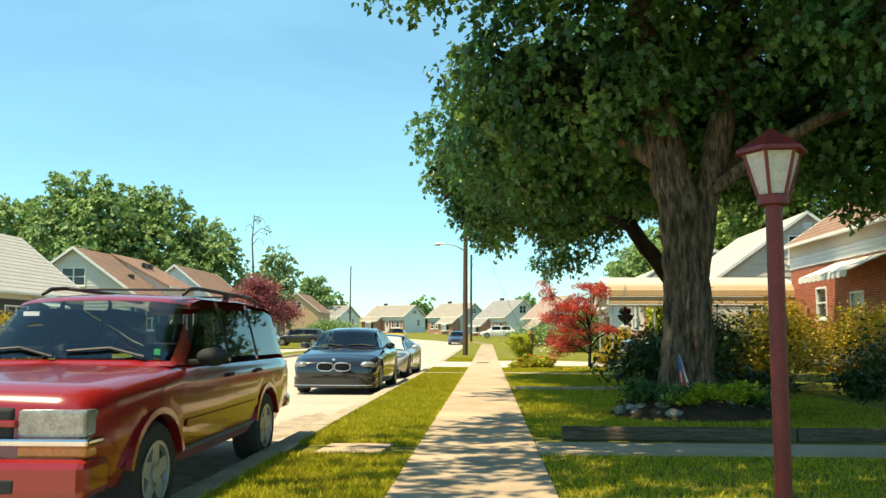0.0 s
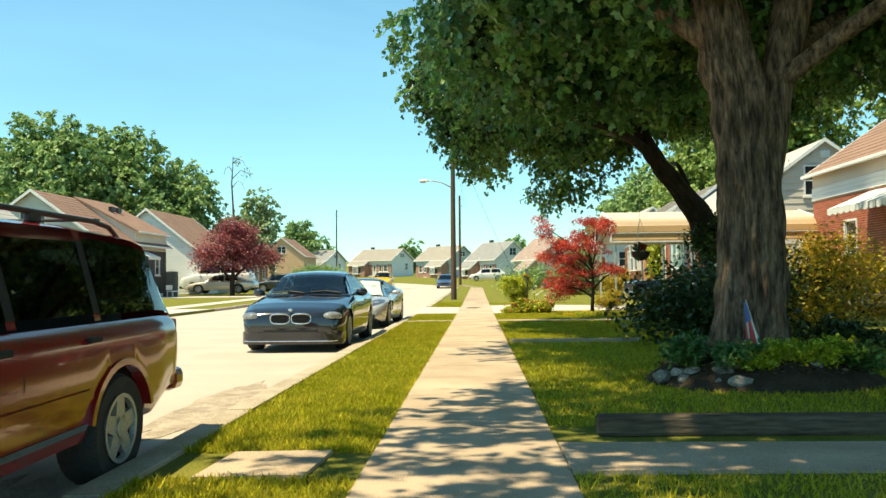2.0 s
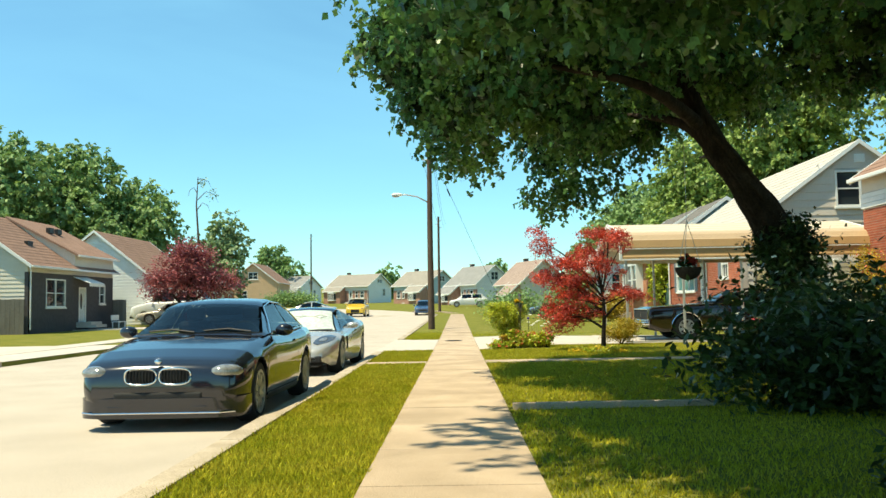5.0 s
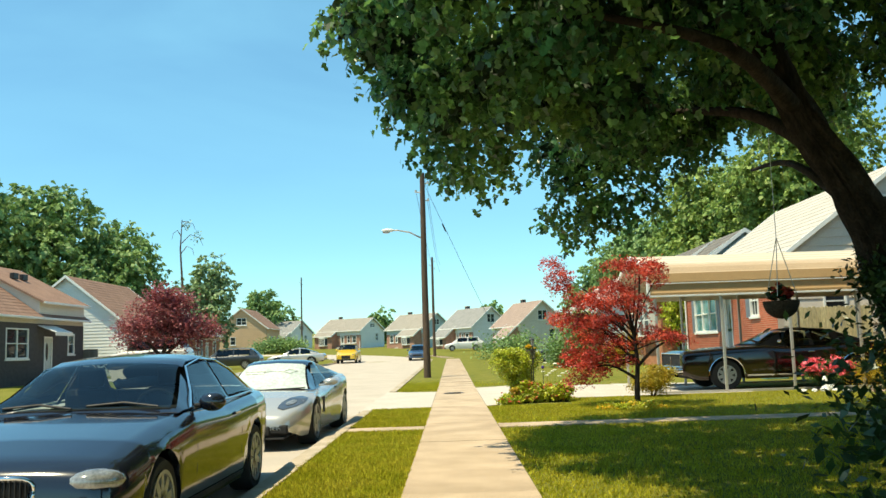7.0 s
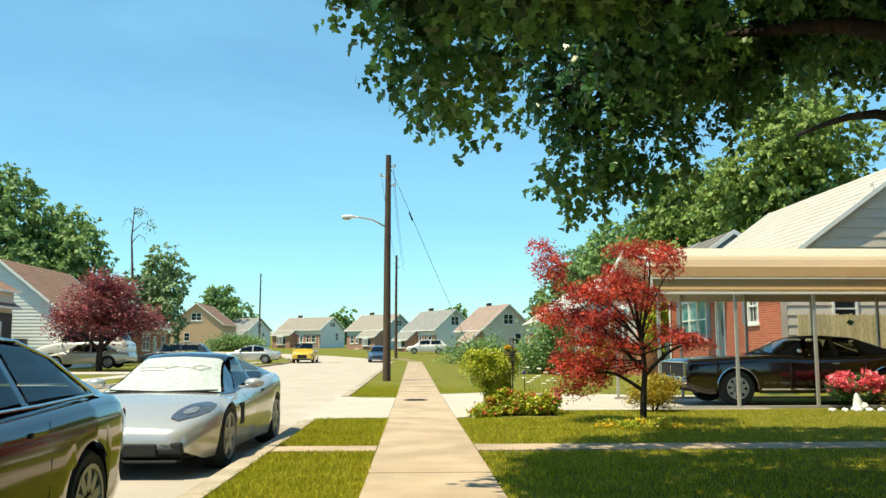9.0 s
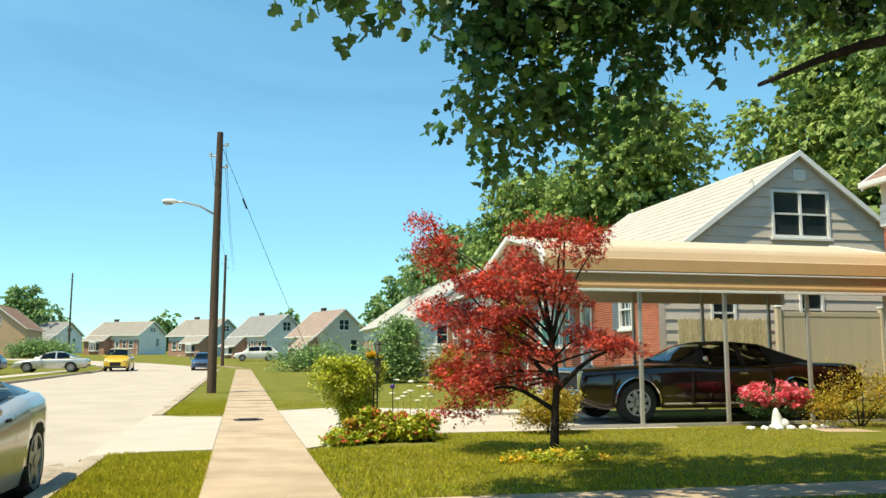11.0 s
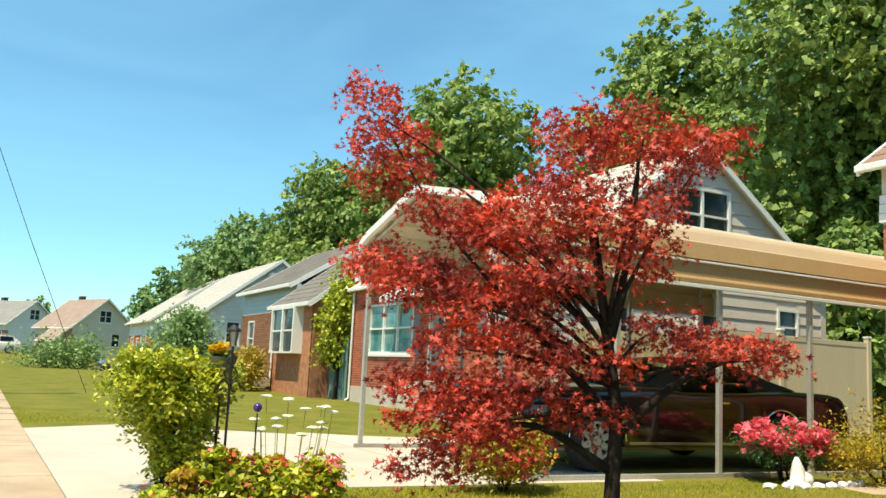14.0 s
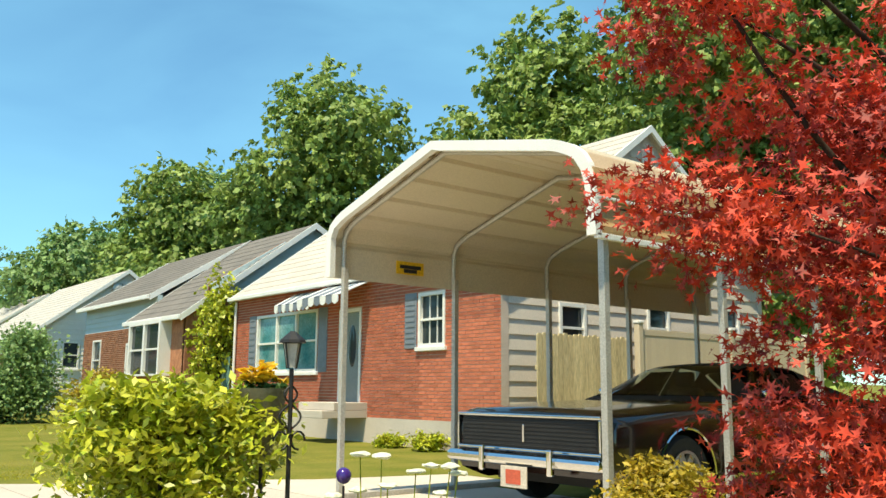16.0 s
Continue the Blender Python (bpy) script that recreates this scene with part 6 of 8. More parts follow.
for side in (-1, 1):
    side_patch(S, side, 1.45, 3.55, 0.30, 0.335, 0.01, 10, "chrome", muscle, "sill_trim")
    blob(muscle, "mirror", (side * 1.0, 2.2, 1.06), (0.05, 0.05, 0.05), "chrome")
    for y in S.axles:
        bm = B()
        tube(bm, [(side * (S.plan(y) * S.W / 2 + 0.004), y + 0.405 * math.cos(math.pi * k / 16), 0.345 + 0.405 * math.sin(math.pi * k / 16)) for k in range(17)], 0.012, 5)
        part("arch_trim", bm, "chrome", muscle, "chrome wheel-arch trim")
    bar(muscle, "door_handle", (side * 0.965, 2.85, 0.80), (side * 0.985, 3.0, 0.83), "chrome", 0.006)
bar(muscle, "rear_bumper", (-0.9, 5.25, 0.46), (0.9, 5.36, 0.58), "chrome", 0.03)


def far_car(name, place, turn, L, W, H, body, label, suv_like=False, group="parked cars along the street"):
    """A plainer parked car, seen from far off."""
    k = H / 1.45
    if suv_like:
        roof = [(1.0, 0.95 * k), (1.6, 1.38 * k), (2.2, 1.45 * k), (L - 0.7, 1.43 * k), (L - 0.15, 0.97 * k)]
    else:
        roof = [(1.25, 0.9 * k), (2.0, 1.36 * k), (2.5, 1.45 * k), (3.0, 1.42 * k), (L - 0.55, 0.97 * k)]
    S = Shape(L, W, L * 0.59, L * 0.19, 0.33, 0.25, [(0, 0.6 * k), (0.1, 0.72 * k), (1.2, 0.92 * k), (L - 0.9, 0.96 * k), (L - 0.1, 0.94 * k), (L, 0.8 * k)],
              [(0, 0.8), (0.3, 0.93), (1.2, 1.0), (L - 1, 1.0), (L, 0.86)], roof, W / 2 - 0.28, 0.06)
    a, b = roof[0][0], roof[-1][0]
    c = car(name, place, turn, S, body, label, None, "car_glass", 6, "alloy", [(a + 0.4, (a + b) / 2 - 0.05, 0.1, 0.88, 0.3, 0), ((a + b) / 2 + 0.05, b - 0.5, 0.1, 0.88, 0, -0.2)], (a + 0.06, roof[1][0], roof[-2][0] + 0.1, b - 0.05), tint="car_glass_dark")
    for side in (-1, 1):
        blob(c, "headlight", (side * W * 0.34, 0.12, 0.62 * k), (0.16, 0.1, 0.07), "lens", side * 20)
        blob(c, "mirror", (side * (W / 2 + 0.06), a + 0.5, 0.98 * k), (0.1, 0.07, 0.07), body)
        bar(c, "tail_light", (side * W * 0.3, L - 0.06, 0.7 * k), (side * W * 0.42, L - 0.02, 0.82 * k), "red_paint", 0.01)
    bar(c, "grille", (-0.4, -0.01, 0.42), (0.4, 0.08, 0.58 * k), "well", 0.02)
    bar(c, "bumper", (-W * 0.42, -0.05, 0.26), (W * 0.42, 0.15, 0.4), "well" if suv_like else body, 0.03)
    c["group"] = group
    return c

# ---- carport ----
CX0, CX1 = 4.93, 12.42
PROFILE = [(40.48, 2.46), (40.48, 2.8), (40.52, 3.02), (40.64, 3.2), (40.88, 3.31), (42.6, 3.68), (44.25, 3.2), (44.44, 3.11), (44.52, 2.97), (44.52, 2.5)]
carport = thing("carport", (0, 0, 0), "tan steel carport with rounded eaves over the driveway", "carport")


def along(profile, n):
    """Points at even steps on a polyline, with normals."""
    seg = [math.hypot(b[0] - a[0], b[1] - a[1]) for a, b in zip(profile, profile[1:])]
    total = sum(seg)
    out = []
    for k in range(n + 1):
        d = total * k / n
        i = 0
        while i < len(seg) - 1 and d > seg[i]:
            d -= seg[i]
            i += 1
        a, b = profile[i], profile[i + 1]
        f = min(1, d / seg[i])
        t = ((b[0] - a[0]) / seg[i], (b[1] - a[1]) / seg[i])
        out.append((a[0] + (b[0] - a[0]) * f, a[1] + (b[1] - a[1]) * f, -t[1], t[0]))
    return out


pts = along(PROFILE, 132)
per = 12
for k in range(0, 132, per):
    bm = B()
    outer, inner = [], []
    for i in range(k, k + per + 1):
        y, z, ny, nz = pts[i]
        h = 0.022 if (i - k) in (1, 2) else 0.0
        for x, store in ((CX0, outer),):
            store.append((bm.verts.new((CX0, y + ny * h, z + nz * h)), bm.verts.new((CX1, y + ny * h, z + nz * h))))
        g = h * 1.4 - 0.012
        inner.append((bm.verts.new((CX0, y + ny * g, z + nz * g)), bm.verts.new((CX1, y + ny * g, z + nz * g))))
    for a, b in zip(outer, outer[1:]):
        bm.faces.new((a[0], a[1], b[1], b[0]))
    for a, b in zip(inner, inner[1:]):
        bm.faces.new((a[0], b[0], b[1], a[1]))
    # Near eave panels are browner: the shade there is put into their colour.
    part("roof_panel", bm, "tin_shade_band" if k < 12 else "tin_shaded" if k < 24 else "tin_pale", carport)
# trims on the long eave, its ochre shade band, and the pale edge trims
for z0, z1, mat, out in ((2.43, 2.48, "white", 0.03), (2.76, 2.79, "white", 0.03)):
    bm = B()
    box(bm, (CX0 - 0.01, 40.48 - out, z0), (CX1 + 0.01, 40.48 + 0.01, z1), 0.006)
    part("eave_trim", bm, mat, carport)
bm = B()
poly_prism(bm, [(40.45, 2.81), (40.49, 3.03), (40.52, 3.02), (40.478, 2.8)], "x", CX0, CX1)
part("eave_band", bm, "tin_shade_band", carport, "ochre band with the shade of the bent eave in its colour")
for x in (CX0, CX1):
    bm = B()
    ring = along(PROFILE, 44)
    rows = []
    for y, z, ny, nz in ring:
        rows.append([bm.verts.new((x + dx, y + ny * h, z + nz * h)) for dx, h in ((-0.03, 0.03), (-0.03, -0.07), (0.04, -0.07), (0.04, 0.03))])
    for a, b in zip(rows, rows[1:]):
        for q in range(4):
            bm.faces.new((a[q], b[q], b[(q + 1) % 4], a[(q + 1) % 4]))
    bm.faces.new(rows[0]), bm.faces.new(rows[-1][::-1])
    part("edge_trim", bm, "white", carport, "white steel edge trim")
for x in (5.1, 6.78, 8.5, 10.25, 12.0):
    for y in (40.55, 44.44):
        bm = B()
        box(bm, (x - 0.032, y - 0.032, 0.0), (x + 0.032, y + 0.032, 2.62), 0.004)
        part("post", bm, "galv", carport)
    bm = B()
    inner = [(y - ny * 0.05, z - nz * 0.05) for y, z, ny, nz in along(PROFILE, 36)]
    tube(bm, [(x, y, z) for y, z in inner], 0.032, 6)
    part("hoop", bm, "galv", carport, smooth="all")
for y in (40.55, 44.44):
    bm = B()
    box(bm, (5.0, y - 0.03, 0.002), (12.1, y + 0.03, 0.06), 0.004)
    part("base_rail", bm, "galv", carport)
sign = thing("plaque", (6.0, 44.40, 2.68), "small yellow maker's plaque inside the carport", "sign")
bm = B()
box(bm, (-0.21, -0.03, -0.07), (0.21, -0.016, 0.09), 0.004)
part("board", bm, "petal_yellow", sign)
for k, w in ((0, 0.16), (1, 0.1)):
    bm = B()
    box(bm, (-w, -0.036, 0.0 - 0.05 * k), (w, -0.029, 0.045 - 0.05 * k))
    part("lettering_bar", bm, "black", sign)

# ---- fences ----
fence = thing("picket_fence", (11.15, 47.3, 0.0), "pale new board fence beside the brick house", "fence")
for k in range(19):
    bm = B()
    h = 2.28 + 0.015 * ((k * 7) % 3)
    x = 0.14 * k
    poly_prism(bm, [(x, 0.02), (x + 0.132, 0.02), (x + 0.132, h - 0.04), (x + 0.1, h), (x + 0.03, h), (x, h - 0.04)], "y", -0.012, 0.012)
    part("board", bm, "fence_wood", fence)
for z in (0.4, 1.6):
    bar(fence, "rail", (0, 0.013, z), (2.65, 0.06, z + 0.09), "fence_wood")
fence = thing("vinyl_fence", (14.25, 47.4, 0.0), "tall tan vinyl privacy fence behind the carport", "fence")
for k in range(3):
    x = 3.35 * k
    bar(fence, "post", (x - 0.07, -0.07, 0), (x + 0.07, 0.07, 2.62), "vinyl", 0.01)
    bar(fence, "post_cap", (x - 0.085, -0.085, 2.621), (x + 0.085, 0.085, 2.68), "white", 0.015)
    if k < 2:
        for q in range(21):
            bar(fence, "panel_board", (x + 0.073 + 0.1525 * q, -0.02, 0.1), (x + 0.073 + 0.1525 * q + 0.1505, 0.02, 2.38), "vinyl", 0.002)
        for z in (0.05, 2.38):
            bar(fence, "rail", (x + 0.072, -0.03, z), (x + 3.278, 0.03, z + 0.13), "vinyl", 0.008)

cover = thing("manhole_cover", (-0.1, 44.3, 0.0), "dark round iron cover in the sidewalk", "manhole cover")
bm = B()
disc(bm, (0, 0, 0.006), 0.3, 0.016, "z", 28)
part("plate", bm, "black", cover)
bm = B()
for k in range(5):
    box(bm, (-0.2, -0.18 + 0.09 * k - 0.012, 0.012), (0.2, -0.18 + 0.09 * k + 0.012, 0.02))
part("tread", bm, "black", cover)

# ---- poles and wires ----
def pole(place, height, label, arm=False, group="utility poles"):
    p = thing("utility_pole", place, label, "pole", group)
    bm = B()
    tube(bm, [(0, 0, -0.2), (0.0, 0, height * 0.5), (0.03, 0, height)], [0.165, 0.14, 0.11], 12)
    part("shaft", bm, "pole_wood", p, smooth=True)
    for z, s in ((height - 0.5, 1), (height - 0.9, -1), (height - 1.3, 1)):
        bm = B()
        tube(bm, [(0, 0, z), (0.28 * s, 0, z + 0.02)], 0.03, 6)
        disc(bm, (0.28 * s, 0, z + 0.06), 0.05, 0.12, "z", 8)
        part("insulator", bm, "galv", p)
    if arm:
        bm = B()
        tube(bm, [(-0.1, 0, 6.3), (-0.6, -0.1, 6.56), (-1.15, -0.2, 6.66), (-1.4, -0.24, 6.66)], 0.035, 8)
        part("lamp_arm", bm, "galv", p, smooth="all")
        bm = B()
        bmesh.ops.create_uvsphere(bm, u_segments=16, v_segments=8, radius=1, matrix=Matrix.Translation((-1.58, -0.27, 6.66)) @ Matrix.Rotation(radians(10), 4, "Z") @ Matrix.Diagonal((0.3, 0.14, 0.085, 1)))
        part("lamp_head", bm, "white", p, "pale cobra-head street lamp", smooth="all")
        bm = B()
        bmesh.ops.create_uvsphere(bm, u_segments=12, v_segments=6, radius=1, matrix=Matrix.Translation((-1.66, -0.28, 6.59)) @ Matrix.Diagonal((0.18, 0.11, 0.07, 1)))
        part("lamp_lens", bm, "lens", p, smooth="all")
    return p


pole((-1.24, 57.6, 0.06), 9.3, "tall weathered wooden utility pole with street lamp", True)
pole((-1.95, 112.4, 0.5), 10.75, "weathered wooden utility pole down the street")
pole((-26.4, 172, 1.9), 12.8, "far wooden utility pole by the bend")
guy = thing("guy_wire", (0, 0, 0), "steel guy wire with insulator from the pole to the lawn", "cable")
bm = B()
tube(bm, [(-1.2, 57.6, 9.0), (0.9, 58.8, 4.3), (2.9, 60.0, 0.05)], 0.009, 5)
part("wire", bm, "wire", guy)
bm = B()
tube(bm, [(-0.35, 58.1, 7.05), (-0.2, 58.2, 6.7)], 0.035, 8)
part("insulator", bm, "wire", guy)
lines = thing("overhead_wires", (0, 0, 0), "thin overhead wires between the poles", "cable")
for dx, z in ((0.25, 8.8), (-0.25, 8.4), (0.25, 8.05)):
    bm = B()
    tube(bm, [(-1.24 + dx, 57.6 + 54.8 * k / 8, z + 0.2 * k - 1.1 * 4 * (k / 8) * (1 - k / 8)) for k in range(9)], 0.008, 4)
    part("wire", bm, "wire", lines)

# ---- front gardens ----
def shrub(place, clumps, per, size, leaf, label, shape=OVAL, seed=1, stems=4, flowers=None, sub=0.12, shell=0.5, group="", category="shrub", name="shrub"):
    s = thing(name, place, label, category, group)
    rng = random.Random(seed)
    for k in range(stems):
        c = clumps[k % len(clumps)]
        a = rng.uniform(0, math.tau)
        bm = B()
        tube(bm, [(0.05 * math.cos(a), 0.05 * math.sin(a), -0.03), (c[0] * 0.4 + 0.1 * math.cos(a), c[1] * 0.4 + 0.1 * math.sin(a), c[2] * 0.5), (c[0] + 0.2 * math.cos(a) * c[3], c[1] + 0.2 * math.sin(a) * c[4], c[2] + 0.3 * c[5])], [0.02, 0.013, 0.006], 6)
        part("stem", bm, "bark_dark", s)
    leaf_mesh("foliage", cloud(clumps, max(8, per // 2), seed, shell, sub * 2.2, 50), size, leaf, shape, seed, 0.4, s)
    if flowers:
        mat, n, fs, fshape = flowers
        rng2 = np.random.default_rng(seed + 5)
        q = cloud(clumps, 40, seed + 3, 0.85, sub * 1.5)
        q = q[q[:, 2] > np.median(q[:, 2]) - 0.1]
        q = q[rng2.permutation(len(q))[:n]]
        leaf_mesh("blossom", q, fs, mat, fshape, seed + 7, 0.6, s)
    return s


shrub((1.46, 40.35, 0.0), [(-0.023, 0.0, 0.979, 0.603, 0.58, 0.2), (-0.138, -0.069, 1.133, 0.418, 0.418, 0.1), (0.184, 0.115, 1.075, 0.394, 0.394, 0.12), (0.0, 0.0, 0.768, 0.51, 0.51, 0.22), (0.069, 0.0, 0.528, 0.371, 0.371, 0.22), (0.092, 0.0, 0.269, 0.232, 0.232, 0.2)], 120, 0.06, "leaf_lime", "clipped lime-green privet bush by the driveway", OVAL, 21, 7, None, 0.1, 0.55)
shrub((1.95, 39.2, 0.0), [(0, 0, 0.2, 0.4, 0.35, 0.16), (-0.5, -0.1, 0.1, 0.38, 0.3, 0.1), (0.4, -0.1, 0.16, 0.3, 0.26, 0.14), (-0.75, -0.4, 0.08, 0.3, 0.3, 0.08)], 60, 0.06, "leaf_lime", "low leafy bed with orange blossoms at the driveway corner", KITE, 22, 4, ("petal_orange", 420, 0.055, RAG), 0.12)
rng = random.Random(31)
for k in range(9):
    u = k / 8
    x, y, h = 1.35 + 1.15 * u, 39.15 + rng.uniform(-0.2, 0.2), rng.uniform(0.3, 0.52)
    shrub((x, y, 0.0), [(0, 0, h * 0.45, 0.13, 0.13, h * 0.3), (rng.uniform(-0.08, 0.08), 0, h * 0.85, 0.09, 0.09, h * 0.22)], 26, 0.055, "leaf_gold" if k % 3 == 0 else "leaf_lime", "upright leafy flower with orange-red blossoms in the corner bed", KITE, 200 + k, 3, ("petal_orange" if k % 4 else "petal_pink", 50 if k < 4 else 110, 0.06, RAG), 0.08, group="corner bed flowers", category="flower", name="blossoming_plant")
shrub((2.55, 39.35, 0.0), [(0, 0, 0.28, 0.24, 0.2, 0.14)], 30, 0.055, "leaf_lime", "small azalea with coral-pink blossoms", OVAL, 23, 3, ("petal_pink", 90, 0.065, RAG), 0.12)
shrub((4.72, 39.85, 0.0), [(0, 0, 0.36, 0.5, 0.42, 0.28), (0.25, 0.1, 0.5, 0.3, 0.3, 0.2)], 170, 0.055, "leaf_gold", "golden-leaved shrub at the carport post", OVAL, 24, 4, None, 0.12)
shrub((9.15, 40.05, 0.0), [(0, 0, 0.5, 0.6, 0.42, 0.27), (-0.35, 0, 0.42, 0.3, 0.3, 0.22), (0.35, 0, 0.4, 0.35, 0.3, 0.2)], 40, 0.05, "leaf", "pink azalea in full bloom by the carport", OVAL, 25, 5, ("petal_pink", 2400, 0.085, RAG), 0.1)
shrub((10.6, 39.7, 0.0), [(0, 0, 0.55, 0.8, 0.6, 0.42), (0.6, -0.2, 0.6, 0.6, 0.5, 0.4), (-0.7, 0.0, 0.4, 0.4, 0.4, 0.3)], 60, 0.06, "leaf_gold", "yellow-green spreading shrub beside the brick house", OVAL, 26, 5, None, 0.14)
shrub((11.3, 38.9, 0.0), [(0.2, 0, 1.3, 0.4, 0.5, 0.5), (0.25, 0.2, 2.1, 0.35, 0.4, 0.5), (0.1, -0.6, 1.6, 0.45, 0.5, 0.5), (0.2, -1.2, 1.3, 0.5, 0.6, 0.7)], 60, 0.07, "leaf_gold", "tall golden-leaved rose bush against the brick wall", OVAL, 27, 8, ("petal_orange", 120, 0.07, RAG), 0.16)
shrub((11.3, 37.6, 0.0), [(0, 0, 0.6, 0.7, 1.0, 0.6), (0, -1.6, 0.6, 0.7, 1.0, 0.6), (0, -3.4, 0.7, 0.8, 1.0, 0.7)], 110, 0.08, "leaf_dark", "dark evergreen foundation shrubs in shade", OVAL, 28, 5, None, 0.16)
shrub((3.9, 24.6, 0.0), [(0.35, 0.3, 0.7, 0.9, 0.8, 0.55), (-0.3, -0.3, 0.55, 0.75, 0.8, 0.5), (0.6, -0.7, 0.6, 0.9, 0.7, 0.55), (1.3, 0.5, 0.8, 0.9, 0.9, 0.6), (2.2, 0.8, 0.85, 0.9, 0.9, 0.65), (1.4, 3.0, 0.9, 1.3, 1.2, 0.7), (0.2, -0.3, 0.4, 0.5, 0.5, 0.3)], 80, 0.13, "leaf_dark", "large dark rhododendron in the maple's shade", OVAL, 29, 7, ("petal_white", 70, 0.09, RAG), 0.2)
# Yellow petals on both golden shrubs stand for sunlit leaf sprigs, painted brighter.
shrub((6.1, 24.2, 0.0), [(0.4, 0, 0.9, 0.9, 0.8, 0.6), (0.2, 0, 1.5, 0.6, 0.6, 0.4), (1.4, 0.4, 0.9, 0.8, 0.8, 0.6), (-0.3, -0.2, 0.5, 0.6, 0.6, 0.4)], 46, 0.09, "leaf_gold", "loose golden-leaved shrub behind the maple", OVAL, 30, 6, ("petal_yellow", 900, 0.085, OVAL), 0.18, group="golden shrubs")
shrub((8.7, 25.0, 0.0), [(0, 0, 0.8, 0.9, 0.8, 0.6), (0.9, 0.3, 0.9, 0.8, 0.8, 0.6), (-0.2, 0.3, 1.4, 0.6, 0.6, 0.4)], 60, 0.09, "leaf_gold", "golden-leaved shrub under the maples", OVAL, 31, 5, ("petal_yellow", 560, 0.085, OVAL), 0.18, group="golden shrubs")
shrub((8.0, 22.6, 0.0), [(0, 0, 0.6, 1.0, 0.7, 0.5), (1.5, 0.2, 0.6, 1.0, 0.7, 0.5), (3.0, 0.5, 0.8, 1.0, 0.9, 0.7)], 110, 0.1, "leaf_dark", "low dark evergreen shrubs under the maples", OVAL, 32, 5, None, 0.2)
shrub((6.05, 29.45, 0.0), [(-0.2, -0.1, 1.4, 0.42, 0.42, 0.8), (-0.55, -0.3, 2.1, 0.5, 0.5, 0.5), (-0.1, 0, 0.6, 0.45, 0.45, 0.5)], 130, 0.11, "leaf_dark", "thick ivy wrapped round the leaning trunk", OVAL, 33, 2, None, 0.12, name="ivy", category="ivy")
shrub((3.4, 36.1, 0.0), [(0, 0, 0.04, 0.75, 0.3, 0.06)], 60, 0.05, "leaf_lime", "yellow flowers ringing the scarlet maple", OVAL, 34, 1, ("petal_yellow", 240, 0.055, RAG), 0.1, name="flower_bed", category="flowers")
shrub((10.45, 48.1, 0.0), [(0, 0, 0.3, 0.4, 0.4, 0.2), (0.1, 1.6, 0.2, 0.3, 0.4, 0.15), (0.0, 2.8, 0.15, 0.3, 0.3, 0.12)], 80, 0.09, "leaf_lime", "low hostas along the brick foundation", OVAL, 35, 2, None, 0.12)
shrub((6.5, 66.0, 0.1), [(0, 0, 0.8, 0.9, 0.9, 0.7), (0.3, 0, 1.7, 0.7, 0.7, 0.8), (-0.6, 0, 0.7, 0.6, 0.6, 0.6), (0.8, 0.2, 1.0, 0.6, 0.6, 0.7), (0.5, 0, 2.4, 0.4, 0.4, 0.5)], 90, 0.13, "leaf_far", "loose feathery green bush on the next lawn", RAG, 36, 5, None, 0.3)
shrub((8.8, 65.2, 0.1), [(0, 0, 0.7, 0.7, 0.7, 0.5), (0.6, 0.6, 1.0, 0.5, 0.5, 0.5)], 80, 0.12, "leaf_gold", "yellow forsythia by the bay window", RAG, 37, 4, None, 0.2)
shrub((4.0, 93.0, 0.25), [(0, 0, 0.8, 1.6, 1.2, 0.8), (2.0, 0, 0.9, 1.2, 1.2, 0.9)], 70, 0.2, "leaf_far", "rounded green hedge bush on a far lawn", RAG, 38, 3, None, 0.3)
shrub((-24.4, 86.6, 0.2), [(0, 0, 1.3, 1.2, 1.2, 1.0), (0.3, 0, 2.3, 0.9, 0.9, 0.8)], 60, 0.2, "leaf_gold", "yellow-leaved bush across the street", RAG, 39, 3, None, 0.3)
shrub((-26.0, 150.0, rise(150)), [(-2.4, 0, 0.9, 1.2, 1.0, 0.8), (-0.8, 0, 1.0, 1.3, 1.0, 0.9), (0.9, 0, 1.1, 1.3, 1.0, 0.9), (2.4, 0, 0.9, 1.1, 1.0, 0.8)], 60, 0.28, "leaf_far", "rounded clipped hedge before a far cottage", RAG, 45, 3, None, 0.3, name="hedge", category="hedge")
shrub((-21.0, 43.0, 0.0), [(0, 0, 0.8, 0.9, 0.9, 0.7), (0.2, 0, 1.4, 0.6, 0.6, 0.5)], 60, 0.14, "leaf_gold", "bronze shrub by the house across the street", RAG, 40, 3, None, 0.25)

# mulch mound and rocks round the big maple
mound = thing("planting_bed", (3.2, 18.6, 0.0), "raised earth bed round the maple trunk", "flower bed")
bm = B()
rings = []
for r, z in ((1.3, -0.02), (1.12, 0.12), (0.9, 0.26), (0.6, 0.36), (0.1, 0.40)):
    rings.append([bm.verts.new((r * math.cos(math.tau * k / 28) * (1 + 0.08 * noise.noise((k * 0.7, r, 0))), r * 0.85 * math.sin(math.tau * k / 28), z + 0.04 * noise.noise((k * 0.9, r * 3, 2)))) for k in range(28)])
for a, b in zip(rings, rings[1:]):
    for k in range(28):
        bm.faces.new((a[k], a[(k + 1) % 28], b[(k + 1) % 28], b[k]))
bm.faces.new(rings[-1])
part("earth", bm, "soil", mound, smooth="all")
litter = np.random.default_rng(12)
far, ang = 1.15 * np.sqrt(litter.random(900)), math.tau * litter.random(900)
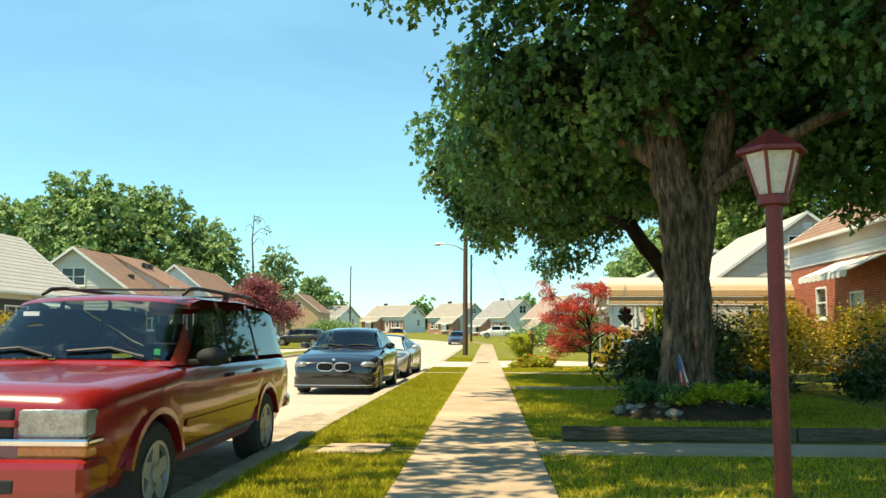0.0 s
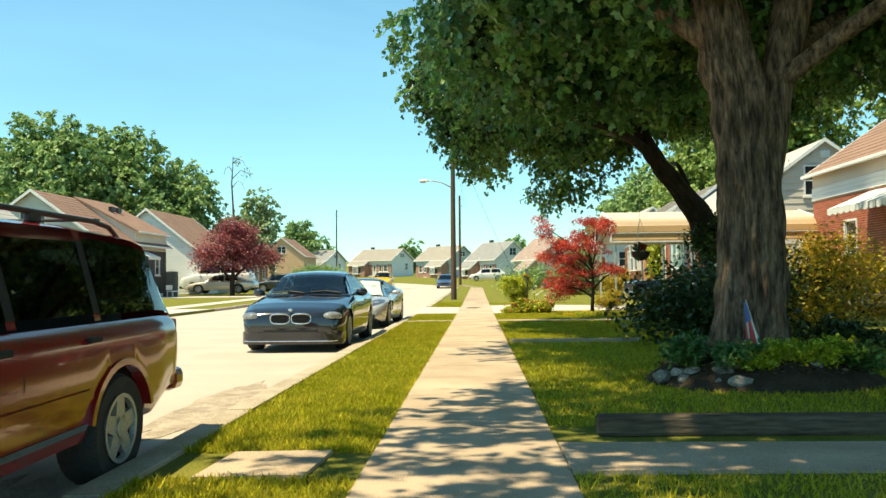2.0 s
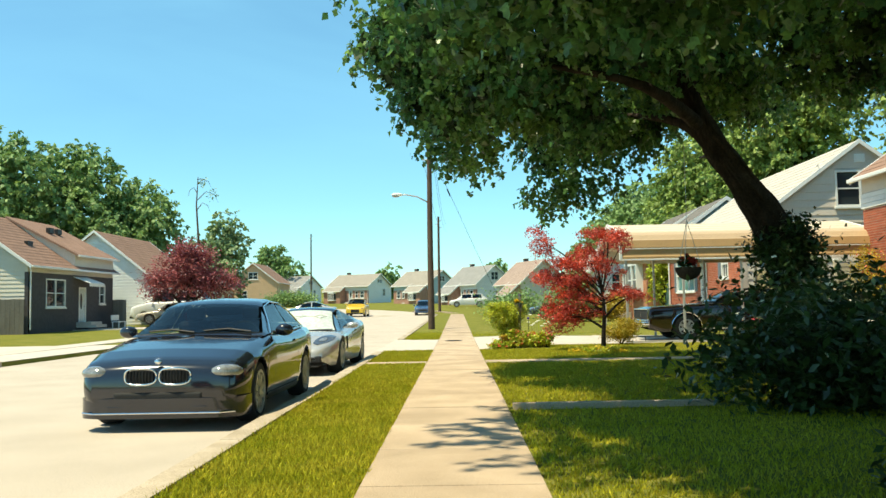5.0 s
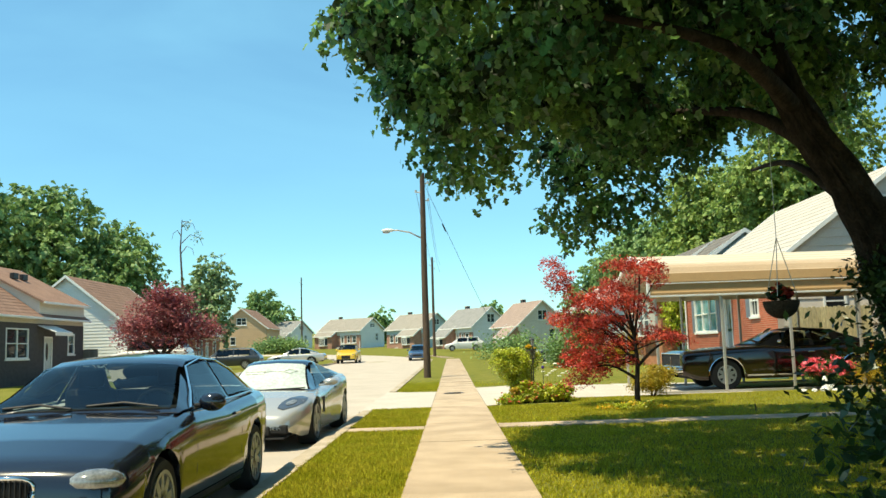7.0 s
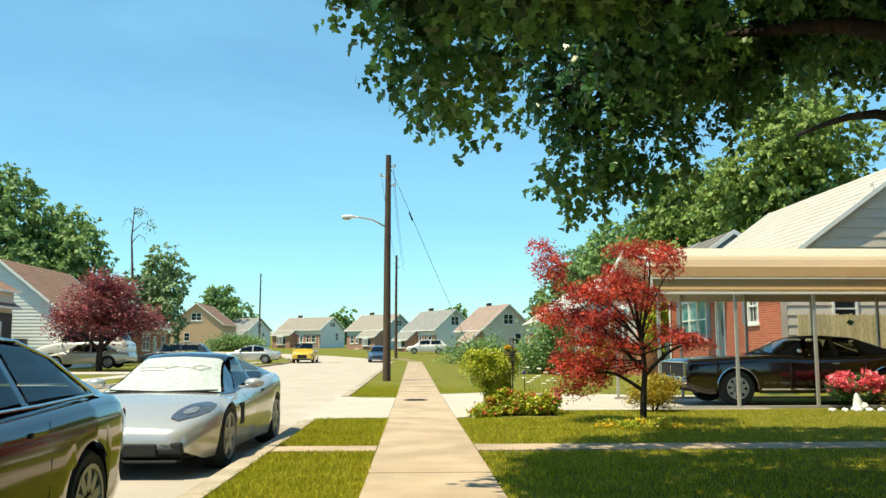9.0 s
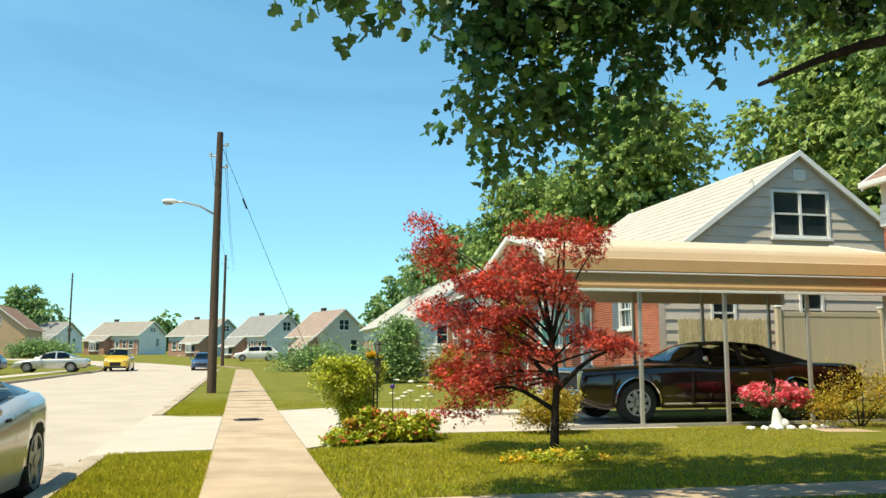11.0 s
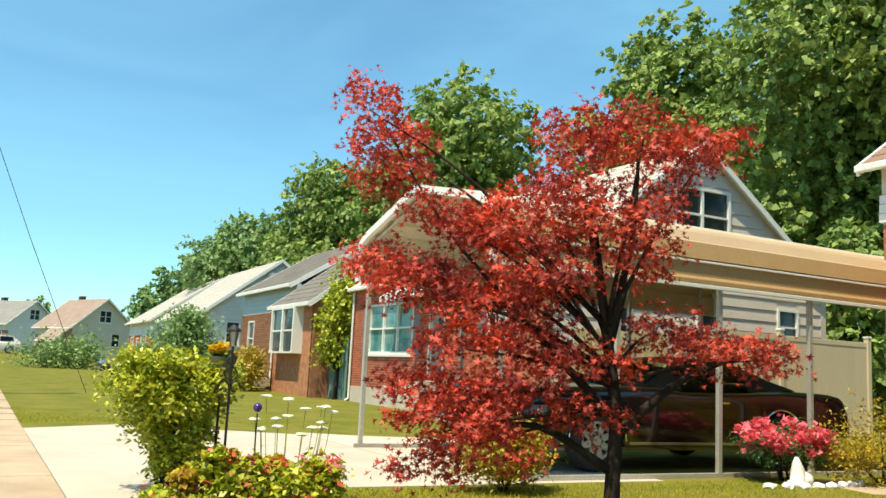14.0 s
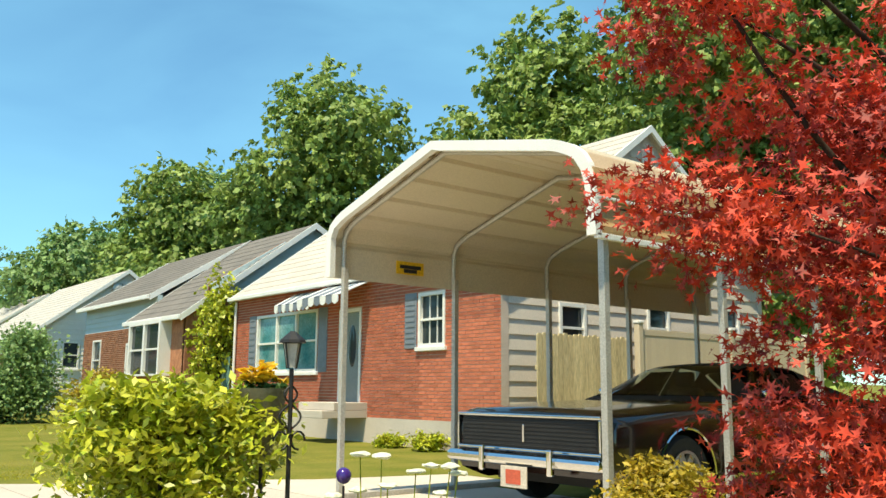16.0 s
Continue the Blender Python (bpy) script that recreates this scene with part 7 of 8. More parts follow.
leaf_mesh("leaf_litter", np.stack([far * np.cos(ang), far * 0.85 * np.sin(ang), 0.42 - 0.26 * far ** 1.6 * 0.8], 1), 0.06, "bark", OVAL, 3, 2.5, mound, "dry brown leaf litter")


def rock(place, size, seed, mat="stone", label="rough pale field stone edging the tree bed", group="edging stones"):
    rng = random.Random(seed)
    bm = B()
    bmesh.ops.create_icosphere(bm, subdivisions=2, radius=1.0)
    for v in bm.verts:
        v.co *= 1 + 0.32 * noise.noise(v.co * 1.6 + Vector((seed * 3.1, 0, 0)))
        v.co = Vector((v.co.x * size * rng.uniform(0.98, 1.02), v.co.y * size * 0.75, v.co.z * size * 0.55))
    ob = part("rock", bm, mat)
    ob.matrix_world = pose(*place, 0, 0, rng.uniform(0, 360))
    return tagged(ob, label, "rock", group)


rng = random.Random(5)
for k in range(22):
    row = k % 3
    a = math.radians(200 + 120 * k / 21 + rng.uniform(-5, 5))
    far = rng.uniform(0.96, 1.04) - 0.1 * row
    rock((3.15 + 1.15 * far * math.cos(a), 18.62 + 0.9 * far * math.sin(a), 0.07 + 0.08 * row + rng.uniform(-0.02, 0.02)), rng.uniform(0.06, 0.135), k + 1)
for k in range(8):
    rock((8.3 + 0.24 * k, 39.55 - 0.12 * math.sin(k * 0.5), 0.03), 0.085, 60 + k, "white", "small white painted edging stone", "white edging stones")
shrub((2.75, 17.85, 0.22), [(0, 0, 0.14, 0.3, 0.2, 0.12), (-0.45, 0.35, 0.14, 0.25, 0.25, 0.14), (1.3, 0.1, 0.1, 0.3, 0.25, 0.12)], 40, 0.07, "leaf", "leafy hostas in the tree bed", OVAL, 41, 3, None, 0.1)
shrub((3.2, 17.95, 0.26), [(0, 0, 0.1, 0.42, 0.24, 0.1), (0.45, 0.05, 0.12, 0.35, 0.25, 0.12), (-0.3, -0.1, 0.04, 0.25, 0.2, 0.08)], 90, 0.05, "leaf_lime", "yellow-green ground cover in the tree bed", OVAL, 43, 3, ("petal_yellow", 60, 0.04, RAG), 0.1)
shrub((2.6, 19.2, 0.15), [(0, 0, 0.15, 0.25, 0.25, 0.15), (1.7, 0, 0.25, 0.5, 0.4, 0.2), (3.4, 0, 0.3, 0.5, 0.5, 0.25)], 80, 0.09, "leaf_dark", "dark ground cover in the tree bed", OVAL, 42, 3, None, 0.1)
flag = thing("garden_flag", (2.93, 17.98, 0.40), "small red, white and blue flag drooping from a leaning stick", "flag")
bm = B()
tube(bm, [(0.1, 0, -0.1), (-0.08, -0.03, 0.5)], 0.007, 6)
part("stick", bm, "galv", flag)


def droop(s, f):
    """A point of the furled cloth: s down the stick, f across."""
    w = (0.035 + 0.16 * s) * f
    return (-0.075 + 0.13 * s - w * 0.75, -0.03 + 0.03 * math.sin(f * 9 + s * 4) * (0.3 + s), 0.485 - 0.42 * s - w * (0.35 + 0.6 * s))


for s0, s1, f0, f1, mat in ((0.0, 0.42, 0.0, 1.0, "flag_blue"), (0.42, 1.0, 0.0, 0.22, "flag_white"), (0.42, 1.0, 0.22, 0.5, "flag_red"), (0.42, 1.0, 0.5, 0.68, "flag_white"), (0.42, 1.0, 0.68, 1.0, "flag_red")):
    bm = B()
    rows = [[bm.verts.new(droop(s0 + (s1 - s0) * i / 6, f0 + (f1 - f0) * j / 4)) for j in range(5)] for i in range(7)]
    for a, b in zip(rows, rows[1:]):
        for j in range(4):
            bm.faces.new((a[j], b[j], b[j + 1], a[j + 1]))
    part("cloth", bm, mat, flag, smooth="all")
tie = thing("timber_edging", (0.95, 15.35, 0.0), "dark weathered timber tie along the garden path", "timber edging")
for x0, x1 in ((0, 2.6), (2.61, 5.4), (5.41, 8.0)):
    bm = B()
    box(bm, (x0, -0.08, -0.02), (x1, 0.08, 0.135), 0.03)
    part("timber", bm, "tie_wood", tie)

# red lamp post
lamp = thing("lamp_post", (1.66, 10.0, 0.14), "red painted garden lamp post with glass lantern", "lamp post")
bm = B()
tube(bm, [(0, 0, -0.19), (0, 0, 1.72)], 0.045, 12)
disc(bm, (0, 0, -0.12), 0.09, 0.05, "z", 14)
part("post", bm, "red_paint", lamp, smooth=True)
bm = B()
disc(bm, (0, 0, 1.74), 0.085, 0.05, "z", 12)
part("collar", bm, "red_paint", lamp, smooth=True)
M["milk_glass"] = material("frosted_lantern_glass", (0.52, 0.48, 0.44), (0.42, 0.38, 0.35), 0.35, 0, 6, 0.5, 40, 0.1)
for k in range(6):
    a0, a1 = math.tau * k / 6, math.tau * (k + 1) / 6
    bm = B()
    v = [bm.verts.new((r * math.cos(a), r * math.sin(a), z)) for r, a, z in ((0.08, a0, 1.77), (0.08, a1, 1.77), (0.148, a1, 1.99), (0.148, a0, 1.99))]
    bm.faces.new(v)
    part("lantern_pane", bm, "milk_glass", lamp)
    bm = B()
    tube(bm, [(0.082 * math.cos(a0), 0.082 * math.sin(a0), 1.76), (0.151 * math.cos(a0), 0.151 * math.sin(a0), 2.0)], 0.01, 5)
    part("lantern_rib", bm, "red_paint", lamp)
bm = B()
tube(bm, [(0, 0, 1.995), (0, 0, 2.015), (0, 0, 2.1), (0, 0, 2.13)], [0.195, 0.19, 0.06, 0.02], 6)
part("lantern_cap", bm, "red_paint", lamp)

# black iron lamp by the privet
lamp = thing("lamp_post", (1.86, 39.87, 0.0), "black wrought-iron garden lamp by the privet", "lamp post")
bm = B()
tube(bm, [(0, 0, -0.05), (0, 0, 1.32)], 0.012, 8)
part("post", bm, "black", lamp)
for s_ in (-1, 1):
    bm = B()
    tube(bm, [(s_ * (0.012 + 0.05 * math.sin(a * 0.5)), 0, 1.02 + 0.018 * a) for a in range(0, 13)], 0.006, 5)
    tube(bm, [(s_ * (0.05 + 0.04 * math.cos(q * 0.6)), 0, 0.96 + 0.045 * math.sin(q * 0.6)) for q in range(9)], 0.006, 5)
    part("scroll", bm, "black", lamp)
bm = B()
for k in range(4):
    a = math.tau * k / 4 + 0.4
    tube(bm, [(0.03 * math.cos(a), 0.03 * math.sin(a), 1.32), (0.055 * math.cos(a), 0.055 * math.sin(a), 1.45)], 0.005, 5)
part("lantern_frame", bm, "black", lamp)
bm = B()
tube(bm, [(0, 0, 1.325), (0, 0, 1.445)], [0.028, 0.05], 4)
part("lantern_glass", bm, "milk_glass", lamp)
bm = B()
tube(bm, [(0, 0, 1.45), (0, 0, 1.465), (0, 0, 1.51)], [0.072, 0.068, 0.012], 8)
part("lantern_cap", bm, "black", lamp)

# tall white flowers, globe, urn with yellow blooms
lace = thing("lace_flowers", (2.35, 39.75, 0.0), "tall white lace flowers on thin stems", "flowers")
rng = random.Random(8)
for k in range(16):
    x, y, h = rng.uniform(-0.3, 0.4), rng.uniform(-0.25, 0.25), rng.uniform(0.55, 0.9)
    bm = B()
    tube(bm, [(x * 0.6, y * 0.6, -0.02), (x * 0.9, y * 0.9, h * 0.6), (x, y, h)], 0.0035, 5)
    part("stem", bm, "leaf_lime", lace)
    bm = B()
    bmesh.ops.create_icosphere(bm, subdivisions=2, radius=1.0, matrix=Matrix.Translation((x, y, h)) @ Matrix.Diagonal((0.055, 0.055, 0.014, 1)))
    for v in bm.verts:
        v.co += Vector((0, 0, 0.012 * noise.noise(v.co * 60)))
    part("flower_head", bm, "petal_white", lace)
globe = thing("gazing_globe", (2.08, 39.7, 0.0), "small violet garden globe on a stake", "garden ornament")
bm = B()
tube(bm, [(0, 0, -0.03), (0, 0, 0.74)], 0.007, 6)
part("stake", bm, "black", globe)
M["violet"] = paint("violet_glass", (0.05, 0.02, 0.2), 0.1)
blob(globe, "ball", (0, 0, 0.79), (0.04, 0.04, 0.042), "violet")
urn = thing("hanging_planter", (1.84, 40.12, 0.0), "tapered olive planter of yellow flowers hung on an iron stake", "planter")
part("stake", tube(B(), [(0, 0, -0.03), (0, 0, 0.9)], 0.012, 6), "black", urn)
bm = B()
tube(bm, [(0, 0, 0.86), (0, 0, 0.9), (0, 0, 1.08), (0, 0, 1.2), (0, 0, 1.22)], [0.045, 0.055, 0.095, 0.125, 0.13], 14)
part("pot", bm, "planter_olive", urn, smooth=True)
leaf_mesh("foliage", cloud([(0, 0, 1.23, 0.12, 0.12, 0.05)], 8, 3, 0.3, 0.06), 0.05, "leaf", OVAL, 4, 0.4, urn)
leaf_mesh("bloom", cloud([(0, 0, 1.29, 0.13, 0.13, 0.05)], 4, 5, 0.4, 0.05), 0.07, "petal_yellow", RAG, 6, 0.8, urn)
statue = thing("garden_statue", (8.85, 39.62, 0.0), "small white plaster garden figure by the azalea", "statue")
bm = B()
tube(bm, [(0, 0, 0), (0, 0, 0.06), (0, 0, 0.08), (0.02, 0, 0.2), (0.0, 0, 0.3), (0, 0, 0.36)], [0.12, 0.12, 0.08, 0.085, 0.05, 0.02], 12)
bmesh.ops.create_icosphere(bm, subdivisions=2, radius=0.09, matrix=Matrix.Translation((0.14, -0.02, 0.09)))
part("figure", bm, "white", statue, smooth="all")
basket = thing("hanging_basket", (3.76, 28.57, 1.74), "hanging flower basket on chains from the maple bough", "hanging basket")
bm = B()
bmesh.ops.create_uvsphere(bm, u_segments=18, v_segments=10, radius=0.21)
bmesh.ops.delete(bm, geom=[v for v in bm.verts if v.co.z > 0.06], context="VERTS")
part("bowl", bm, "soil", basket, smooth="all")
leaf_mesh("foliage", cloud([(0, 0, 0.08, 0.22, 0.22, 0.09)], 50, 9, 0.3, 0.06), 0.06, "leaf_dark", OVAL, 9, 0.4, basket)
leaf_mesh("blossom", cloud([(0, 0, 0.12, 0.2, 0.2, 0.08)], 10, 10, 0.5, 0.05), 0.06, "leaf_red", RAG, 9, 0.4, basket)
for k in range(3):
    a = math.tau * k / 3
    bm = B()
    tube(bm, [(0.2 * math.cos(a), 0.2 * math.sin(a), 0.05), (0, 0, 0.75)], 0.005, 4)
    part("chain", bm, "galv", basket)
bm = B()
tube(bm, [(0, 0, 0.74), (0, 0, 2.0)], 0.005, 4)
part("hook", bm, "galv", basket)
planter = thing("planter_box", (10.2, 46.6, 0.0), "teal planter box with greenery by the wall", "planter")
bar(planter, "box", (-0.35, -0.3, 0), (0.35, 0.3, 0.62), "glass_teal", 0.02)
leaf_mesh("foliage", cloud([(0, 0, 0.68, 0.3, 0.25, 0.12)], 40, 3, 0.3, 0.08), 0.08, "leaf_lime", OVAL, 4, 0.4, planter)

# ---- across the street ----
def mirror(house):
    house.scale = (-1, 1, 1)
    return house


left = mirror(simple_house((-22.8, 60.6, 0.32), 0, 11.4, 8.2, 3.55, 6.5, "brick_dark", "cream_siding", "roof_brown", "cottage with dark front, cream gable and brown roof", 3.1, ((7.0, 9.4, 1.2, 2.8), (1.3, 2.2, 1.4, 2.6)), (4.2, 5.2), True, "", True))
bm = B()
poly_prism(bm, [(-0.02, 3.56), (-0.02, 4.36), (4.0, 6.56), (3.9, 6.3)], "y", 5.6, 11.4)
part("dormer", bm, "cream_siding", left)
bm = B()
poly_prism(bm, [(-0.3, 4.22), (-0.3, 4.34), (4.12, 6.72), (4.12, 6.6)], "y", 5.4, 11.65)
part("dormer_roof", bm, "roof_brown", left)
bm = B()
box(bm, (-0.4, 5.4, 4.2), (-0.302, 11.65, 4.32), 0.02)
part("gutter", bm, "white", left)
for x, y in ((1.6, 3.2), (2.4, 7.5), (2.4, 8.6)):
    bm = B()
    z = 4.5 + (x + 0.3) * 0.54 if y > 6 else 3.66 + x * 0.72
    box(bm, (x - 0.12, y - 0.3, z - 0.15), (x + 0.12, y + 0.3, z + 0.2), 0.02)
    part("roof_vent", bm, "black", left)
part("downpipe", tube(B(), [(-0.1, 0.06, 3.5), (-0.1, 0.06, 0.0)], 0.045, 6), "white", left)
white_house = mirror(simple_house((-22.5, 78.2, 0.2), 0, 11.0, 8.2, 3.6, 6.9, "white_siding", "white_siding", "roof_brown", "white sided cottage with brown roof across the street", 2.6, gable_win=False))
mirror(simple_house((-23.0, 43.0, 0.0), 0, 11.0, 8.2, 3.4, 6.7, "brick_dark", "cream_siding", "roof_pale", "cottage with grey roof across the street", 2.9, porch=True))
mirror(simple_house((-24.0, 97.0, 0.3), 0, 11.0, 8.2, 3.2, 6.0, "brick_tan", "siding", "roof_grey", "low brick cottage across the street", 2.6, gable_win=False))
mirror(simple_house((-30.3, 161.0, rise(161)), 0, 11.0, 8.2, 4.0, 7.2, "tan_siding", "tan_siding", "roof_brown", "tan gabled house by the bend", 2.6))
FAR = "row of cottages"
WIN = ((0.8, 1.7, 1.0, 2.2), (2.1, 2.7, 1.0, 2.2))


def forward_room(house, W, D, EV, RI, y0, y1, front, roof, reach=1.5):
    """A lower room before the front, under the main slope drawn on, with a white bay window."""
    slope = (RI - EV) / (D / 2)
    low = EV - reach * slope
    bm = B()
    poly_prism(bm, [(-reach, -0.6), (-0.003, -0.6), (-0.003, EV - 0.05), (-reach, low + 0.02)], "y", y0, y1)
    part("wall", bm, front, house)
    roof_plane(house, y0 - 0.12, y1 + 0.12, -reach - 0.3, low - 0.3 * slope + 0.02, 0.12, EV + 0.12 * slope + 0.02, roof, rows=5)
    ym = (y0 + y1) / 2
    bm = B()
    poly_prism(bm, [(-reach - 0.42, ym - 0.6), (-reach - 0.42, ym + 0.6), (-reach - 0.002, ym + 1.0), (-reach - 0.002, ym - 1.0)], "z", low - 0.42, low - 0.2)
    part("lintel", bm, "white", house)
    bm = B()
    poly_prism(bm, [(-reach - 0.4, ym - 0.55), (-reach - 0.4, ym + 0.55), (-reach - 0.002, ym + 0.95), (-reach - 0.002, ym - 0.95)], "z", 0.55, 0.72)
    bay = part("window", bm, "white", house)
    for k in range(5):
        y = ym - 0.55 + 1.1 * k / 4
        part("mullion", box(B(), (-reach - 0.4, y - 0.04, 0.72), (-reach - 0.32, y + 0.04, low - 0.42)), "white", bay)
    bm = B()
    poly_prism(bm, [(-reach - 0.36, ym - 0.5), (-reach - 0.36, ym + 0.5), (-reach - 0.004, ym + 0.88), (-reach - 0.004, ym - 0.88)], "z", 0.722, low - 0.422)
    part("pane", bm, "glass", bay)



for x, y, turn, wide, deep, ridge, front, side, roof, room, label in (
    (7.9, 122.0, 20, 8.0, 6.4, 5.9, "brick_rose", "cream_siding", "roof_rose", (0.1, 3.6), "brick-fronted cottage with faded roof down the street"),
    (2.75, 138.0, 32, 8.2, 6.4, 5.7, "brick_rose", "white_siding", "roof_ash", (4.4, 8.1), "white gabled cottage with grey roof down the street"),
    (-4.7, 153.0, 45, 8.2, 6.6, 5.4, "brick_rose", "blue_siding", "roof_sand", (0.1, 3.8), "brick cottage with sand-grey roof on the bend"),
    (-15.6, 167.0, 62, 8.6, 7.6, 5.2, "brick_rose", "white_siding", "roof_sand", (4.9, 8.5), "white gabled cottage on the bend"),
    (-29.5, 178.0, 68, 8.6, 7.6, 5.2, "cream_siding", "white_siding", "roof_ash", (0.1, 3.8), "cream cottage beyond the bend"),
):
    near = room[0] < 1
    home = simple_house((x, y, rise(y)), turn, wide, deep, 3.1, ridge, front, side, roof, label, 2.3, WIN if near else tuple((wide - b, wide - a, c, d) for a, b, c, d in WIN), (3.3, 4.1) if near else (wide - 4.1, wide - 3.3), group=FAR)
    forward_room(home, wide, deep, 3.1, ridge, *room, front, roof)
    st = thing("chimney", (x + 1.2, y + 4.2, rise(y) + ridge - 1.2), "short brick chimney stack on a cottage roof", "chimney", "cottage chimneys")
    st.matrix_world = pose(x, y, rise(y), 0, 0, turn) @ Matrix.Translation((deep / 2 + 0.5, wide - 1.6, ridge - 0.9))
    bar(st, "flue", (-0.25, -0.3, 0), (0.25, 0.3, 1.35), "brick_dark", 0.01)
    bar(st, "cap", (-0.3, -0.35, 1.35), (0.3, 0.35, 1.43), "mortar", 0.01)
M["fence_grey"] = material("weathered_grey_boards", (0.21, 0.20, 0.175), (0.14, 0.135, 0.12), 0.9, 0, 4, 0.7, 50, 0.3, per_object=0.15, stretch=(1, 1, 0.2))
for place, n, label in (((-22.9, 60.4, 0.1), 18, "grey board fence beside the dark cottage"), ((-22.0, 72.3, 0.15), 7, "short grey board fence past the dark cottage")):
    fence = thing("board_fence", place, label, "fence", "grey board fences")
    for k in range(n):
        bar(fence, "board", (-0.249 - 0.25 * k, -0.02, -0.05), (-0.006 - 0.25 * k, 0.02, 1.85 + 0.01 * (k % 3)), "fence_grey", 0.006)
seat = thing("garden_bench", (-21.6, 70.0, 0.15), "white garden bench by the dark cottage", "bench")
bar(seat, "seat", (-0.25, -0.6, 0.38), (0.25, 0.6, 0.44), "white")
bar(seat, "backrest", (-0.28, -0.6, 0.5), (-0.22, 0.6, 0.85), "white")
for x in (-0.2, 0.2):
    for y in (-0.5, 0.5):
        bar(seat, "leg", (x - 0.03, y - 0.03, 0), (x + 0.03, y + 0.03, 0.38), "white")
far_car("sedan", (-21.8, 74.2, 0.3), -90, 4.8, 1.8, 1.4, "car_beige", "champagne sedan in a driveway across the street")
van = far_car("van", (-23.3, 77.3, 0.42), -90, 5.2, 2.0, 2.1, "car_white", "white passenger van in a driveway across the street", True)
far_car("wagon", (-20.3, 88.0, 0.25), -90, 4.7, 1.8, 1.55, "car_grey", "dark grey wagon parked across the street", True)
far_car("sedan", (-16.2, 95.0, 0.3), -90, 4.7, 1.8, 1.42, "car_silver", "silver sedan parked by the far lawn")
far_car("pickup", (-10.2, 101.5, 0.22), 0, 4.9, 1.9, 1.8, "car_yellow", "yellow pickup parked down the street", True)
far_car("hatchback", (-3.5, 104.0, 0.22), 0, 4.2, 1.75, 1.5, "car_blue", "blue hatchback parked at the kerb down the street")
far_car("utility_vehicle", (-1.0, 130.0, 0.98), -90, 4.7, 1.85, 1.65, "car_white", "white utility vehicle before the far cottages", True)
far_car("sedan", (5.2, 77.0, 0.2), -90, 4.7, 1.8, 1.45, "car_grey", "dark sedan in a neighbour's driveway")
for x in (-9.0, -8.2):
    bin_ = thing("waste_bin", (x, 160.0, 1.6), "dark wheeled bin by the far cottage", "bin", "waste bins")
    bar(bin_, "body", (-0.3, -0.3, 0), (0.3, 0.3, 1.0), "well", 0.04)
    bar(bin_, "lid", (-0.33, -0.33, 1.0), (0.33, 0.33, 1.08), "well", 0.02)


# ---- trees in the distance ----
def far_tree(x, y, h, r, seed, leaf="leaf_far", z=0.0, label="tall leafy green tree behind the houses", size=0.42, per=26, base=0.22, group="background trees"):
    rng = random.Random(seed)
    cl = []
    n = 17
    for k in range(n):
        a, f = rng.uniform(0, math.tau), rng.uniform(0.25, 1.0)
        zz = h * (base + (0.92 - base) * k / (n - 1))
        w = math.sin(math.pi * min(0.97, 0.2 + 0.75 * k / (n - 1)))
        cl.append((r * f * w * math.cos(a) * 0.85, r * f * w * math.sin(a) * 0.85, zz, r * (0.30 + 0.17 * w), r * (0.30 + 0.17 * w), h * 0.095 + 0.3))
    cl.append((0, 0, h * 0.58, r * 0.5, r * 0.5, h * 0.26))
    limbs = [[(0, 0, -0.3, 0.035 * h * 0.6), (0.1, 0, h * 0.3, 0.02 * h * 0.6), (0, 0, h * 0.85, 0.004 * h)]]
    for k in range(5):
        c = cl[2 * k]
        limbs.append([(0.05, 0, h * 0.22, 0.1), (c[0] * 0.5, c[1] * 0.5, c[2] * 0.75, 0.07), (c[0], c[1], c[2], 0.03)])
    t = thing("tree", (x, y, z), label, "tree")
    for k, limb in enumerate(limbs):
        bm = B()
        limb = finer(limb, 4)
        tube(bm, [p[:3] for p in limb], [p[3] for p in limb], 8, 0.2)
        part("limb" if k else "trunk", bm, "bark_dark", t, smooth="all")
    dense = max(0.4, 1.7 * (0.42 / size) ** 2 * per / 26)
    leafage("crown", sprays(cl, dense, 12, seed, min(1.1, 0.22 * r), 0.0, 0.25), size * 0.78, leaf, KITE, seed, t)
    return tagged(t, group=group)


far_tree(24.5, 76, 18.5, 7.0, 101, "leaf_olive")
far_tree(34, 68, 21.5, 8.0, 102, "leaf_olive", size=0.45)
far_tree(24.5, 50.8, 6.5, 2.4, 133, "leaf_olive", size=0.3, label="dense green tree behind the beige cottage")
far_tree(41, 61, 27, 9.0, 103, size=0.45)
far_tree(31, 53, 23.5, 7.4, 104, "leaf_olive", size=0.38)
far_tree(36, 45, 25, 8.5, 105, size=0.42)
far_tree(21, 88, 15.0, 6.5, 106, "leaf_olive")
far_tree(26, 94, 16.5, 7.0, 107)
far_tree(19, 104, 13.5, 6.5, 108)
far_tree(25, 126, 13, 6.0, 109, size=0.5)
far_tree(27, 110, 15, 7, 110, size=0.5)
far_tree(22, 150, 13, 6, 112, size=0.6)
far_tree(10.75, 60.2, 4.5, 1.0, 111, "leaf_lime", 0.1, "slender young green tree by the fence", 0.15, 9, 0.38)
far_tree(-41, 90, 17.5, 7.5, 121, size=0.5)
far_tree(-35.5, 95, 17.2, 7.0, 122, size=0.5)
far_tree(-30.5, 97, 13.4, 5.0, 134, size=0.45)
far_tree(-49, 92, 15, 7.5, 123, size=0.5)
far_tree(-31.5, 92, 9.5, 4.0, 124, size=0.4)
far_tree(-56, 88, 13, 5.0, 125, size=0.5)
